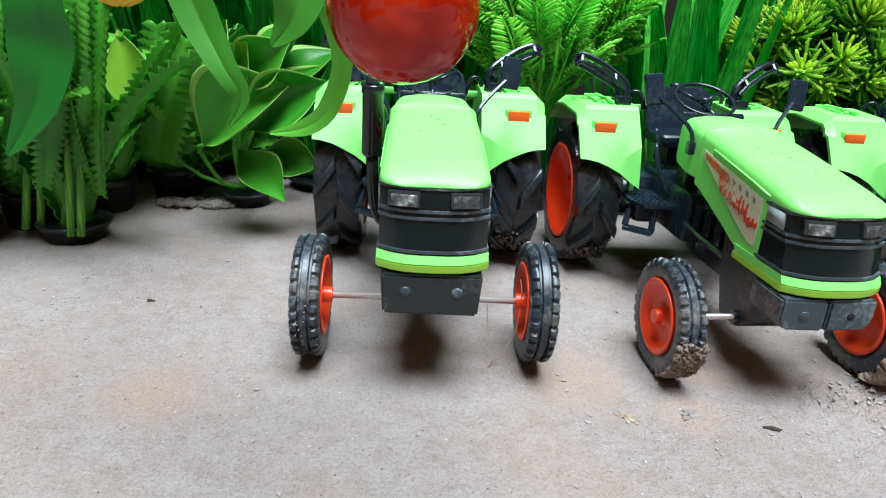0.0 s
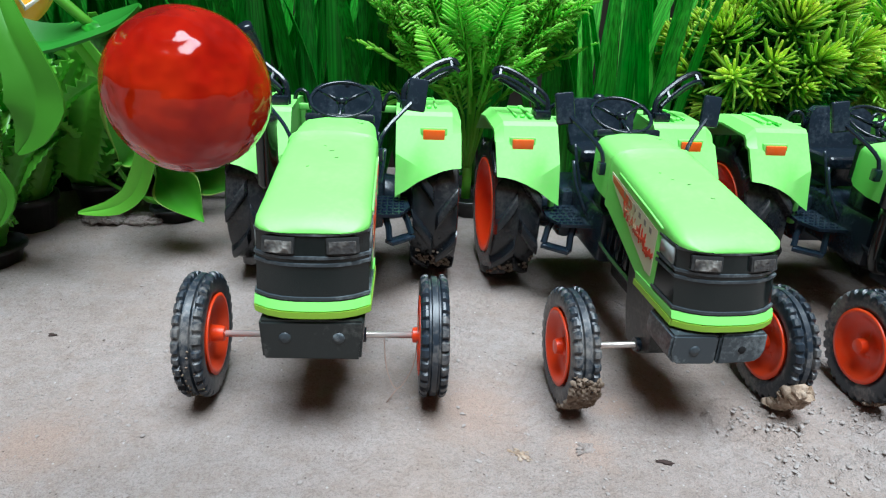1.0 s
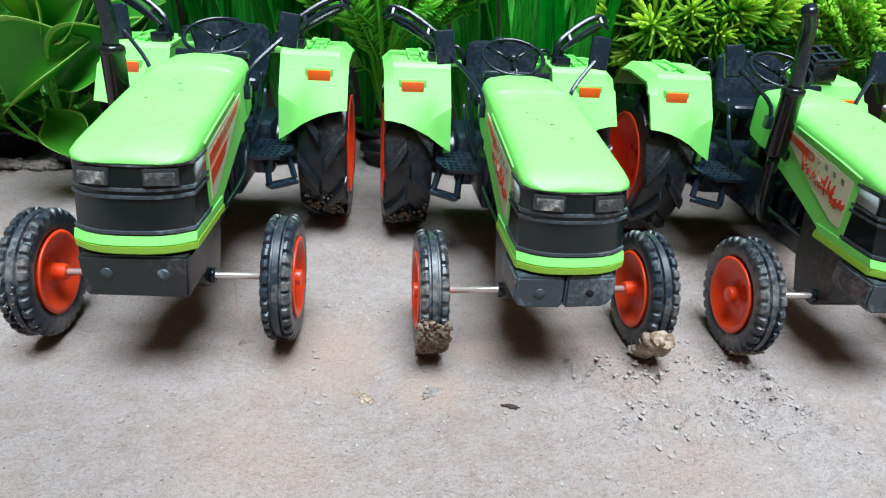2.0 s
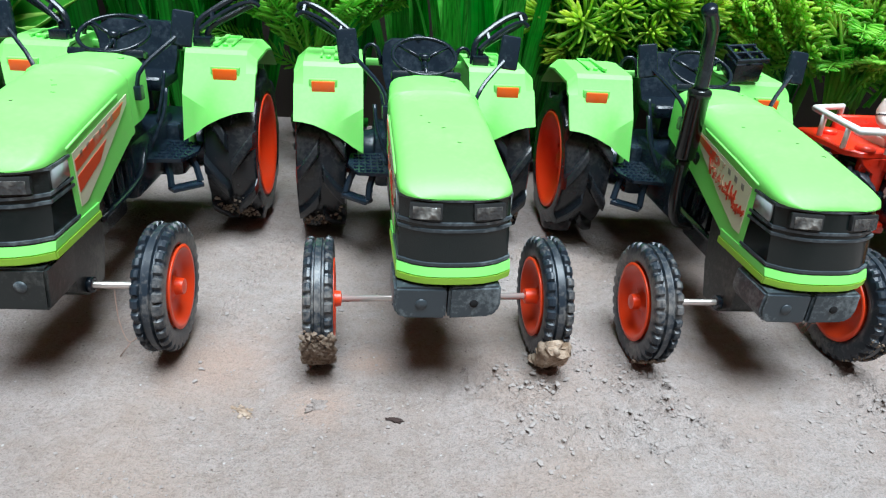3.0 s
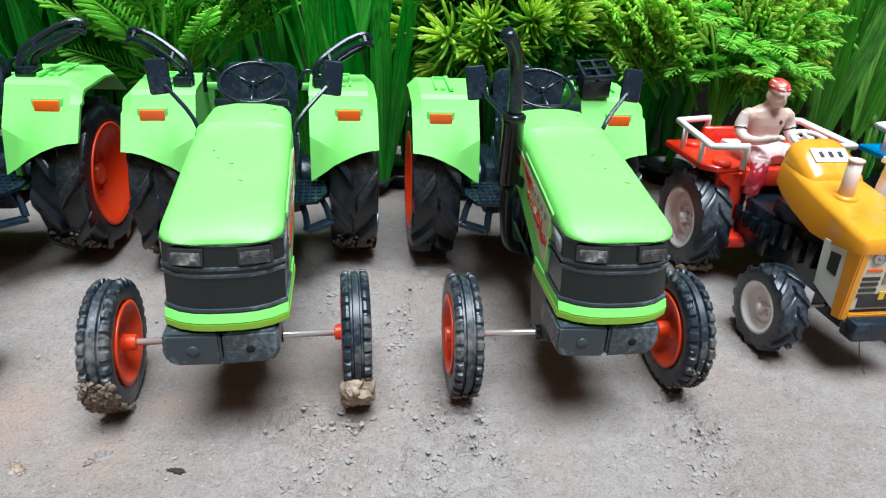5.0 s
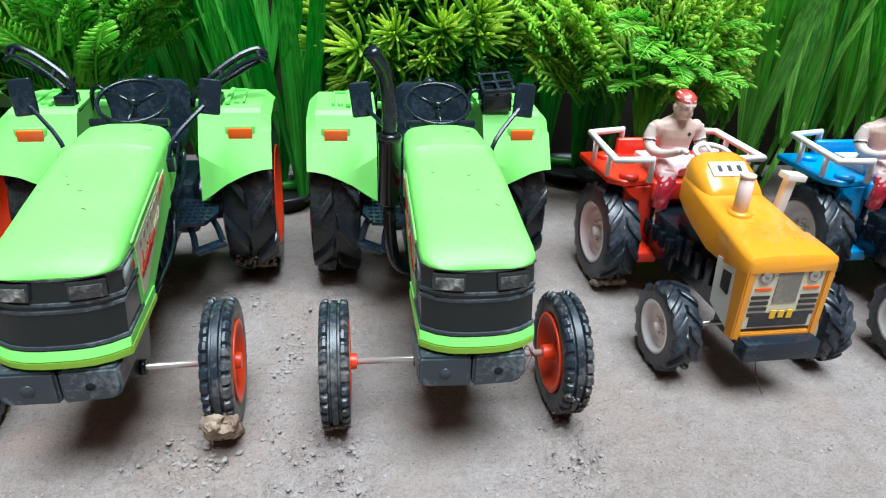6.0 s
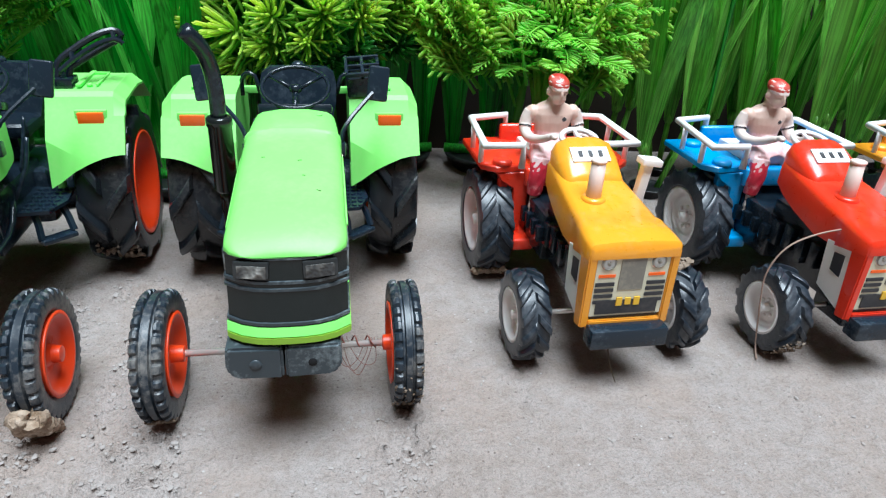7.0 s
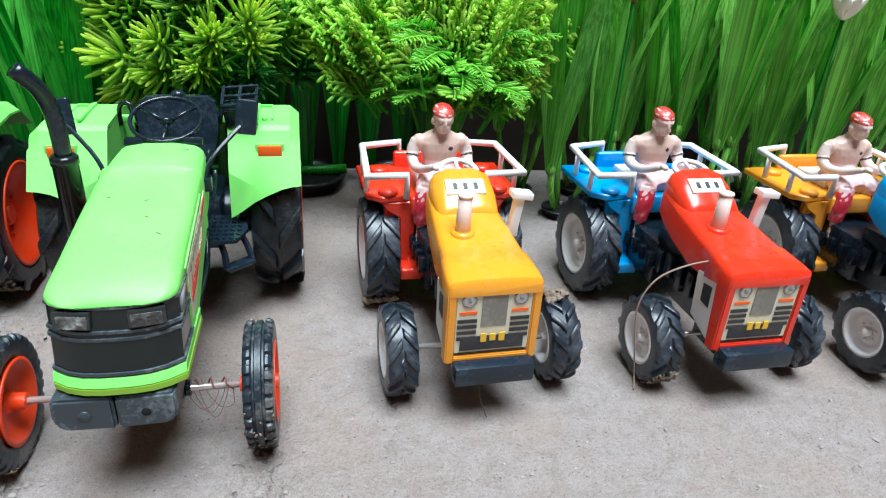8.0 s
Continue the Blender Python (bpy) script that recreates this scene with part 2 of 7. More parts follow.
M = {
    "sand": sand_material(),
    "crumb": plastic("dry_sand_crumbs", (0.300, 0.262, 0.242), 0.95, 0.6, (0.345, 0.315, 0.300), 0.40, 0.65, bump=0.05),
    "mud": clay_material(),
    "mud_dark": clay_material("dark_crusted_mud", 0.60),
    "lime": plastic("lime_plastic", (0.268, 0.79, 0.150), 0.48, 0.16, (0.55, 0.66, 0.38), bump=0.06),
    "lime_lip": plastic("lime_trim_plastic", (0.37, 0.68, 0.045), 0.4, 0.15, bump=0.04),
    "black": plastic("black_plastic", (0.008, 0.014, 0.022), 0.22, 0.12, (0.16, 0.21, 0.26), 0.55, 0.70, bump=0.10),
    "black_dusty": plastic("dusty_black_plastic", (0.011, 0.020, 0.032), 0.24, 0.20, (0.18, 0.23, 0.28), 0.54, 0.70, bump=0.12),
    "bumper_grey": plastic("scuffed_grey_plastic", (0.040, 0.052, 0.062), 0.36, 0.8, (0.26, 0.30, 0.32), 0.49, 0.64, bump=0.3),
    "black_scuffed": plastic("scuffed_black_plastic", (0.014, 0.018, 0.018), 0.35, 0.5, (0.16, 0.16, 0.15), 0.52, 0.66, bump=0.3),
    "hole_black": simple("bolt_hole_black", (0.004, 0.004, 0.005), 0.9),
    "smoky_lamp": simple("smoky_headlight", (0.030, 0.032, 0.033), 0.10),
    "ink_grey": plastic("worn_grey_print", (0.22, 0.20, 0.17), 0.4, 0.5, (0.55, 0.5, 0.36), bump=0.03),
    "black_clean": plastic("dark_gloss_plastic", (0.006, 0.010, 0.010), 0.16, 0.04, (0.3, 0.3, 0.3), 0.5, 0.75, bump=0.02),
    "rubber": plastic("tyre_rubber", (0.012, 0.015, 0.019), 0.24, 0.16, (0.28, 0.26, 0.24), 0.54, 0.74, bump=0.12),
    "rubber_blue": plastic("blue_black_rubber", (0.012, 0.018, 0.027), 0.30, 0.3, (0.22, 0.23, 0.25), 0.50, 0.70, bump=0.15),
    "rubber_dusty": plastic("dusty_tyre_rubber", (0.016, 0.024, 0.035), 0.34, 0.6, (0.27, 0.25, 0.23), 0.52, 0.66, bump=0.25),
    "orange_red": plastic("orange_red_plastic", (0.80, 0.052, 0.005), 0.34, 0.12, (0.6, 0.3, 0.2), bump=0.05),
    "lamp_orange": plastic("orange_lens_plastic", (0.95, 0.13, 0.004), 0.3, 0.12),
    "steel": simple("bright_steel", (0.68, 0.63, 0.59), 0.22, 0.6),
    "lens_dim": lens_material(),
    "lens": simple("clear_smoky_lens", (0.30, 0.33, 0.33), 0.12, 0.0),
    "reflector": simple("silvered_reflector", (0.62, 0.62, 0.60), 0.25, 0.7),
    "sticker": plastic("silver_sticker", (0.70, 0.66, 0.50), 0.35, 0.1, bump=0.03),
    "ink_red": plastic("worn_red_print", (0.60, 0.055, 0.02), 0.4, 0.95, (0.62, 0.60, 0.42), 0.50, 0.56, bump=0.03),
    "red_band": plastic("solid_red_print", (0.66, 0.07, 0.02), 0.4, 0.5, (0.62, 0.5, 0.4), 0.56, 0.66, bump=0.03),
    "ink_dark": plastic("dark_print", (0.03, 0.03, 0.035), 0.4, 0.1, bump=0.03),
    "yellow": plastic("yellow_plastic", (0.84, 0.34, 0.016), 0.28, 0.1, (0.9, 0.75, 0.5), coat=0.3, bump=0.03),
    "red": plastic("red_plastic", (0.74, 0.032, 0.008), 0.28, 0.1, (0.8, 0.4, 0.35), coat=0.3, bump=0.03),
    "blue": plastic("blue_plastic", (0.02, 0.29, 0.66), 0.28, 0.1, (0.5, 0.6, 0.7), coat=0.3, bump=0.03),
    "white": plastic("white_plastic", (0.88, 0.86, 0.85), 0.35, 0.04, (0.6, 0.55, 0.5), bump=0.03),
    "pink_white": plastic("pinkish_white_plastic", (0.78, 0.60, 0.53), 0.35, 0.15, bump=0.03),
    "skin": plastic("painted_tan_plastic", (0.64, 0.44, 0.36), 0.38, 0.5, (0.74, 0.60, 0.54), bump=0.1),
    "skin_pale": plastic("unpainted_pale_plastic", (0.72, 0.60, 0.55), 0.38, 0.25, (0.68, 0.52, 0.46), bump=0.1),
    "cloth_pink": plastic("pink_white_paint", (0.70, 0.42, 0.42), 0.4, 0.9, (0.74, 0.64, 0.62), 0.45, 0.62, bump=0.1),
    "cloth_red": plastic("crimson_paint", (0.56, 0.025, 0.05), 0.35, 0.6, (0.75, 0.45, 0.45), 0.56, 0.66, bump=0.2),
    "head_red": plastic("red_paint", (0.46, 0.028, 0.02), 0.35, 0.3, (0.8, 0.5, 0.4)),
    "grass": leafy("grass_blade_green", (0.03, 0.34, 0.02), (0.22, 0.78, 0.10), 0.36, 0.4, 0.4),
    "grass_dark": leafy("dark_grass_green", (0.013, 0.18, 0.012), (0.065, 0.44, 0.028), 0.38, 0.35, 0.45),
    "grass_soft": leafy("soft_grass_green", (0.11, 0.44, 0.04), (0.42, 0.80, 0.14), 0.42, 0.5, 0.35),
    "needle": leafy("yellow_green_needles", (0.50, 0.78, 0.05), (0.94, 0.98, 0.22), 0.45, 0.6, initial=(0.14, 0.48, 0.03), reach=(-0.004, 0.026)),
    # darker copy of the needle green, with inner shade in its colour; stems too
    "needle_dark": leafy("shade_dark_green", (0.02, 0.15, 0.012), (0.08, 0.34, 0.04), 0.45, 0.25),
    "cypress": leafy("cypress_green", (0.45, 0.86, 0.07), (0.90, 0.98, 0.24), 0.45, 0.6, initial=(0.17, 0.58, 0.05), reach=(0.0, 0.030)),
    "fern": leafy("fern_green", (0.20, 0.66, 0.05), (0.62, 0.96, 0.18), 0.42, 0.55),
    "fern_dark": leafy("serrated_leaf_green", (0.050, 0.28, 0.016), (0.24, 0.62, 0.06), 0.30, 0.4),
    "broad": leafy("broad_leaf_green", (0.035, 0.24, 0.014), (0.14, 0.46, 0.035), 0.30, 0.35),
    "bright_broad": leafy("yellow_green_leaf", (0.20, 0.46, 0.02), (0.42, 0.66, 0.06), 0.32, 0.4),
    "margin": leafy("pale_leaf_margin", (0.24, 0.50, 0.07), (0.42, 0.66, 0.13), 0.4, 0.25),
    "droop_leaf": leafy("drooping_leaf_green", (0.030, 0.19, 0.008), (0.10, 0.38, 0.018), 0.6, 0.4),
    "shade_leaf": leafy("shaded_leaf_green", (0.012, 0.14, 0.010), (0.055, 0.33, 0.03), 0.45, 0.35),
    "hook_leaf": leafy("lime_leaf", (0.16, 0.60, 0.04), (0.32, 0.80, 0.09), 0.4, 0.45),
    "berry": berry_material(),
    "bud": plastic("yellow_bud", (0.85, 0.50, 0.03), 0.4, 0.3, (0.85, 0.65, 0.2)),
    "petal": plastic("white_petal", (0.80, 0.82, 0.72), 0.5, 0.1),
    "bark": simple("dark_bark", (0.035, 0.018, 0.014), 0.8),
    "twig": simple("brown_twig", (0.10, 0.07, 0.04), 0.7),
    "thread": simple("pale_thread", (0.36, 0.25, 0.20), 0.8),
    "thread_red": simple("red_brown_hair", (0.22, 0.08, 0.06), 0.7),
    "wall": plastic("dark_brown_boards", (0.046, 0.033, 0.026), 0.8, 0.3, (0.085, 0.066, 0.053), 0.4, 0.75, tint=0.4, bump=0.3),
    "pot": plastic("black_pot_plastic", (0.012, 0.013, 0.014), 0.35, 0.15, (0.2, 0.2, 0.2)),
}


# ---- mesh helpers ----
def mesh_of(name, bm, *mats, angle=0.6):
    for f in bm.faces:
        f.smooth = True
    for e in bm.edges:
        if len(e.link_faces) == 2 and e.calc_face_angle(0) > angle:
            e.smooth = False
    me = bpy.data.meshes.new(name)
    bm.to_mesh(me)
    bm.free()
    for m in mats:
        me.materials.append(M[m])
    return me


def part(name, bm, mat, parent=None, label="", m=None, angle=0.6):
    """A bmesh (or a ready mesh) as one mesh object under a thing or a part."""
    if isinstance(bm, bpy.types.Mesh):
        me = bm
    else:
        me = mesh_of(name, bm, *((mat,) if isinstance(mat, str) else mat), angle=angle)
    ob = new(name, me)
    ob.parent = parent
    if m is not None:
        ob.matrix_basis = m
    return tagged(ob, label) if label else ob


def thing(name, m, label, category, group=""):
    ob = new(name)
    ob.empty_display_size = 0.02
    ob.matrix_basis = m
    return tagged(ob, label, category, group)


def box(bm, c, s, bevel=0.0, rot=None, seg=2):
    m = Matrix.Translation(c) @ (rot or Matrix.Identity(4)) @ Matrix.Diagonal((*s, 1))
    r = bmesh.ops.create_cube(bm, size=1, matrix=m)
    if bevel:
        edges = list({e for v in r["verts"] for e in v.link_edges})
        bmesh.ops.bevel(bm, geom=edges, offset=bevel, segments=seg, affect="EDGES", profile=0.6)


def rings(bm, loops, closed=True, cap=True, wrap=False):
    """Joins loops of equally many points into a skin."""
    vs = [[bm.verts.new(p) for p in loop] for loop in loops]
    n = len(vs[0])
    pairs = list(zip(vs, vs[1:])) + ([(vs[-1], vs[0])] if wrap else [])
    for a, b in pairs:
        for i in range(n if closed else n - 1):
            j = (i + 1) % n
            try:
                bm.faces.new((a[i], a[j], b[j], b[i]))
            except ValueError:
                pass
    if cap and closed and not wrap:
        bm.faces.new(list(reversed(vs[0])))
        bm.faces.new(vs[-1])
    return vs


def lathe(bm, profile, seg=32, axis="x", centre=(0, 0, 0), wrap=False):
    """profile: (radius, place along the axis)."""
    c = Vector(centre)
    loops = []
    for r, a in profile:
        loop = []
        for k in range(seg):
            w = 2 * math.pi * k / seg
            u, v = r * math.cos(w), r * math.sin(w)
            loop.append(c + Vector({"x": (a, u, v), "y": (u, a, v), "z": (u, v, a)}[axis]))
        loops.append(loop)
    rings(bm, loops, cap=not wrap, wrap=wrap)


def smooth_line(pts, n=4):
    """Points along a smooth curve through pts."""
    pts = [Vector(p) for p in pts]
    out = []
    for i in range(len(pts) - 1):
        p0, p1, p2, p3 = pts[max(i - 1, 0)], pts[i], pts[i + 1], pts[min(i + 2, len(pts) - 1)]
        for k in range(n):
            t = k / n
            out.append(0.5 * ((2 * p1) + (p2 - p0) * t + (2 * p0 - 5 * p1 + 4 * p2 - p3) * t * t + (3 * p1 - p0 - 3 * p2 + p3) * t ** 3))
    return out + [pts[-1]]


def tube(bm, pts, r, seg=8, taper=None, curve=0, closed=False):
    """A round bar along pts; taper: radius factor at the far end."""
    pts = smooth_line(pts, curve) if curve else [Vector(p) for p in pts]
    loops, side = [], None
    for i, p in enumerate(pts):
        if closed:
            d = pts[(i + 1) % len(pts)] - pts[i - 1]
        else:
            d = pts[min(i + 1, len(pts) - 1)] - pts[max(i - 1, 0)]
        d.normalize()
        if side is None:
            side = d.orthogonal().normalized()
        else:
            side = (side - d * side.dot(d)).normalized()
        up = d.cross(side)
        k = 1 if taper is None else 1 + (taper - 1) * i / (len(pts) - 1)
        loops.append([p + (side * math.cos(w) + up * math.sin(w)) * r * k for w in (2 * math.pi * j / seg for j in range(seg))])
    rings(bm, loops, wrap=closed)


def prism(bm, poly, lo, hi, axis="x"):
    """A polygon in the plane across axis, from lo to hi along it."""
    def at(a, p):
        return {"x": (a, p[0], p[1]), "y": (p[0], a, p[1]), "z": (p[0], p[1], a)}[axis]
    rings(bm, [[at(lo, p) for p in poly], [at(hi, p) for p in poly]])


# ---- setting ----
def spread(lo, hi, step, far):
    fine = list(np.arange(lo, hi + step / 2, step))
    out, d = [], 0.03
    while d < far:
        out.append(d)
        d *= 1.8
    out.append(far)
    return [lo - d for d in reversed(out)] + fine + [hi + d for d in out]


# trodden furrows and pits in the sand: x, y, radius, depth
PITS = [(0.224, 0.257, 0.020, 0.0024), (0.243, 0.243, 0.016, 0.0020), (0.272, 0.253, 0.018, 0.0024), (0.262, 0.236, 0.016, 0.0020), (0.370, 0.261, 0.018, 0.0022), (0.385, 0.240, 0.016, 0.0020),
        (0.271, 0.380, 0.022, 0.0018), (0.368, 0.280, 0.014, 0.0018), (0.255, 0.333, 0.020, 0.0020), (0.207, 0.268, 0.012, 0.0022), (0.111, 0.362, 0.018, 0.0018), (-0.06, 0.30, 0.02, 0.0016),
        (-0.10, 0.34, 0.03, 0.0016), (0.30, 0.35, 0.03, 0.0016), (-0.13, 0.455, 0.03, 0.0030), (0.15, 0.33, 0.02, 0.0014)]


# wheel tracks pressed into the sand: start, end, half width, depth
TRACKS = [((0.229, 0.238), (0.2266, 0.280), 0.0125, 0.0013), ((0.2830, 0.236), (0.2735, 0.280), 0.0125, 0.0013), ((0.3630, 0.236), (0.3700, 0.284), 0.0090, 0.0010),
          ((0.2535, 0.280), (0.2553, 0.372), 0.0045, 0.0009), ((0.4187, 0.285), (0.4196, 0.332), 0.0045, 0.0008), ((0.2100, 0.345), (0.2330, 0.395), 0.0150, 0.0010), ((0.1050, 0.300), (0.1120, 0.380), 0.0050, 0.0007)]


def track_relief(x, y, v):
    h = 0.0
    for (ax, ay), (bx, by), hw, depth in TRACKS:
        if abs(x - (ax + bx) / 2) > 0.06 or abs(y - (ay + by) / 2) > 0.07:
            continue
        dx, dy = bx - ax, by - ay
        ln = math.hypot(dx, dy)
        s = ((x - ax) * dx + (y - ay) * dy) / ln
        c = ((x - ax) * dy - (y - ay) * dx) / ln / hw
        wob = noise.noise(v * 60) * 0.5
        c += wob
        if -0.004 < s < ln + 0.004 and abs(c) < 1.3:
            worn = max(0.0, min(1.0, 0.55 + 1.5 * noise.noise(v * 55 + Vector((3, 8, 1)))))
            lug = 1.0 if math.sin(2 * math.pi * (s / 0.0052 + abs(c) * 0.8)) > 0.0 else -0.35
            edge = 1.0 if abs(c) < 0.9 else -0.5
            h -= 3.2 * depth * worn * lug * edge * (0.7 + 0.8 * noise.noise(v * 330))
    return h


def ground_height(x, y):
    v = Vector((x, y, 0))
    h = 0.0010 * noise.noise(v * 14) + 0.0007 * noise.noise(v * 45) + 0.00050 * noise.noise(v * 130) + 0.00030 * noise.noise(v * 290)
    h += 0.0014 * max(0.0, noise.noise(v * 60 + Vector((5, 3, 1))) - 0.28)
    for px, py, r, d in PITS:
        q = ((x - px) ** 2 + (y - py) ** 2) / (r * r)
        if q < 4:
            h += d * math.exp(-q * 1.6) * (noise.noise(v * 190) * 1.3 + noise.noise(v * 400) * 1.0 - 0.15)
    h += track_relief(x, y, v)
    # the sand lies a little higher where the first tractor stands
    k = min(1.0, max(0.0, (0.125 - x) / 0.05))
    return h - 0.0004 + 0.0035 * k * k * (3 - 2 * k)


def build_ground():
    xs, ys = spread(-0.30, 0.86, 0.0014, 30), spread(0.16, 0.58, 0.0014, 30)
    verts = []
    for y in ys:
        for x in xs:
            near = -0.31 < x < 0.87 and 0.15 < y < 0.59
            verts.append((x, y, ground_height(x, y) if near else (0.0031 if x < 0.1 else -0.0004)))
    w = len(xs)
    faces = [(j * w + i, j * w + i + 1, (j + 1) * w + i + 1, (j + 1) * w + i) for j in range(len(ys) - 1) for i in range(w - 1)]
    me = bpy.data.meshes.new("ground")
    me.from_pydata(verts, [], faces)
    me.polygons.foreach_set("use_smooth", [True] * len(faces))
    me.materials.append(M["sand"])
    return tagged(new("ground", me), "pale dry sand with crumbs, tracks and reddish damp patches", "sand", kind="structure")


build_ground()


def lump_points(bm, c, r, rng, squash=0.7, sub=1):
    """One uneven crumb."""
    res = bmesh.ops.create_icosphere(bm, subdivisions=sub, radius=r, matrix=Matrix.Translation(c))
    off = Vector((rng.random() * 50, rng.random() * 50, rng.random() * 50))
    for v in res["verts"]:
        d = v.co - Vector(c)
        k = 1 + 0.75 * noise.noise(d / r * 0.9 + off)
        d = Vector((d.x, d.y, d.z * squash)) * k
        v.co = Vector(c) + d


def build_crumbs():
    rng = random.Random(4)
    proto = bmesh.new()
    bmesh.ops.create_icosphere(proto, subdivisions=1, radius=1)
    pv = [v.co.copy() for v in proto.verts]
    pf = [[v.index for v in f.verts] for f in proto.faces]
    proto.free()
    verts, faces = [], []
    areas = [(0.229, 0.258, 0.009, 0.014, 130), (0.278, 0.258, 0.009, 0.014, 130), (0.367, 0.258, 0.008, 0.014, 90), (0.222, 0.370, 0.014, 0.014, 130), (0.2545, 0.33, 0.004, 0.03, 60), (0.225, 0.238, 0.03, 0.018, 150), (0.265, 0.235, 0.035, 0.02, 120), (0.39, 0.24, 0.02, 0.03, 110), (0.30, 0.35, 0.05, 0.02, 90),
             (0.215, 0.345, 0.03, 0.02, 90), (0.12, 0.31, 0.04, 0.02, 60), (-0.13, 0.44, 0.03, 0.02, 80), (0.1, 0.24, 0.15, 0.06, 900),
             (0.45, 0.26, 0.15, 0.06, 900), (-0.1, 0.32, 0.08, 0.05, 400), (0.62, 0.33, 0.12, 0.06, 60), (0.40, 0.38, 0.03, 0.05, 40)]
    for i, (cx, cy, sx, sy, n) in enumerate(areas):
        for _ in range(int(n * (3.4 if i < 5 else 1.8))):
            x, y = rng.gauss(cx, sx), rng.gauss(cy, sy)
            if noise.noise(Vector((x, y, 0.7)) * 85) < (-0.12 if i < 5 else 0.05):
                continue
            r = 0.00025 + (0.0009 if i < 5 else 0.0008) * rng.random() ** (2.5 if i < 5 else 4)
            z = (ground_height(x, y) if 0.09 < y < 0.61 else 0) + r * 0.25
            turn = Matrix.Rotation(rng.random() * 6.28, 3, "Z")
            k = len(verts)
            long, flat = rng.uniform(0.9, 1.7), rng.uniform(0.5, 0.85)
            for p in pv:
                s = r * rng.uniform(0.6, 1.25)
                q = turn @ Vector((p.x * long, p.y, p.z * flat))
                verts.append((x + q.x * s, y + q.y * s, z + q.z * s))
            faces += [[k + i for i in f] for f in pf]
    # fine grit, thickest in drifts
    octa = ((1, 0, 0), (0, 1, 0), (-1, 0, 0), (0, -1, 0), (0, 0, 1), (0, 0, -1))
    sides = ((0, 1, 4), (1, 2, 4), (2, 3, 4), (3, 0, 4), (1, 0, 5), (2, 1, 5), (3, 2, 5), (0, 3, 5))
    for _ in range(26000):
        x, y = rng.uniform(-0.28, 0.84), rng.uniform(0.20, 0.45)
        if noise.noise(Vector((x, y, 3.1)) * 24) + 0.7 * noise.noise(Vector((x, y, 1.3)) * 90) < rng.uniform(-0.1, 0.5):
            continue
        r = rng.uniform(0.00018, 0.0005) * (1.5 if rng.random() < 0.06 else 1.0)
        z, w, k = ground_height(x, y) + r * 0.3, rng.random() * 3.14, len(verts)
        for p in octa:
            s = r * rng.uniform(0.7, 1.3)
            verts.append((x + s * (p[0] * math.cos(w) - p[1] * math.sin(w)), y + s * (p[0] * math.sin(w) + p[1] * math.cos(w)), z + s * p[2] * 0.8))
        faces += [[k + j for j in f] for f in sides]
    me = bpy.data.meshes.new("sand_crumbs")
    me.from_pydata(verts, [], faces)
    me.materials.append(M["crumb"])
    tagged(new("sand_crumbs", me), "small crumbs of dry sand strewn over the ground", "sand crumbs", kind="stuff")


build_crumbs()

bm = bmesh.new()
box(bm, (0.3, 0.64, 0.40), (3.2, 0.06, 0.82), 0.002)
tagged(part("wall_back", bm, "wall"), "dark brown board wall behind the plants", "wall", kind="structure")


# loose bits on the sand
def bit(name, label, category, place, size, mat, seed, squash=0.6, pile=0, wide=0.6):
    rng = random.Random(seed)
    bm = bmesh.new()
    x, y = place
    if pile:
        for _ in range(pile):
            a, d = rng.uniform(0, 6.28), rng.random() ** 0.7
            s = size * rng.uniform(0.10, 0.36) * (1.1 - 0.5 * d)
            lump_points(bm, (math.cos(a) * d * size, math.sin(a) * d * size, s * 0.2), s, rng, squash, 2)
    else:
        lump_points(bm, (0, 0, 0), size, rng, squash, 4)
    off = Vector((seed * 3.1, seed * 1.7, 0))
    for v in bm.verts:
        q = v.co / size
        v.co += v.co * (0.8 if pile else 1.0) * (0.35 * noise.noise(q * 2.6 + off) + 0.22 * noise.noise(q * 6 + off) + 0.10 * noise.noise(q * 13 + off))
    bmesh.ops.scale(bm, vec=(1.0, wide, 1.0), verts=bm.verts)
    low = min(v.co.z for v in bm.verts)
    ob = part(name, bm, mat, angle=3.2)
    ob.matrix_basis = Matrix.Translation((x, y, ground_height(x, y) - low - size * 0.15)) @ Matrix.Rotation(rng.uniform(-0.5, 0.5), 4, "Z")
    tagged(ob, label, category)


bit("bark_flake", "thin dark flake lying on pale sand", "debris", (0.1808, 0.2420), 0.0034, "bark", 1, 0.16, wide=0.30)
bit("mud_lump", "small tan lump of mud on sand", "mud", (0.1265, 0.2435), 0.0046, "mud", 2, 0.5, 34)
bit("mud_lump", "crumbled tan lump of mud on sand", "mud", (0.1524, 0.2489), 0.0056, "sand", 3, 0.4, 34)
bit("bark_flake", "tiny dark flake lying on pale sand", "debris", (-0.0828, 0.3080), 0.0018, "bark", 4, 0.2)
bit("sand_clod", "grey clod of sand near the plant base", "sand", (-0.128, 0.450), 0.014, "sand", 5, 0.5, 90)
bit("sand_clod", "grey clod of sand near the plant base", "sand", (-0.104, 0.452), 0.013, "sand", 6, 0.5, 80)
bit("sand_clod", "small clod of sand near the wheel", "sand", (0.4214, 0.3415), 0.003, "sand", 7, 0.5)

# ---- large green toy tractors ----
CACHE = {}


def cached(key, make):
    if key not in CACHE:
        CACHE[key] = make()
    return CACHE[key]


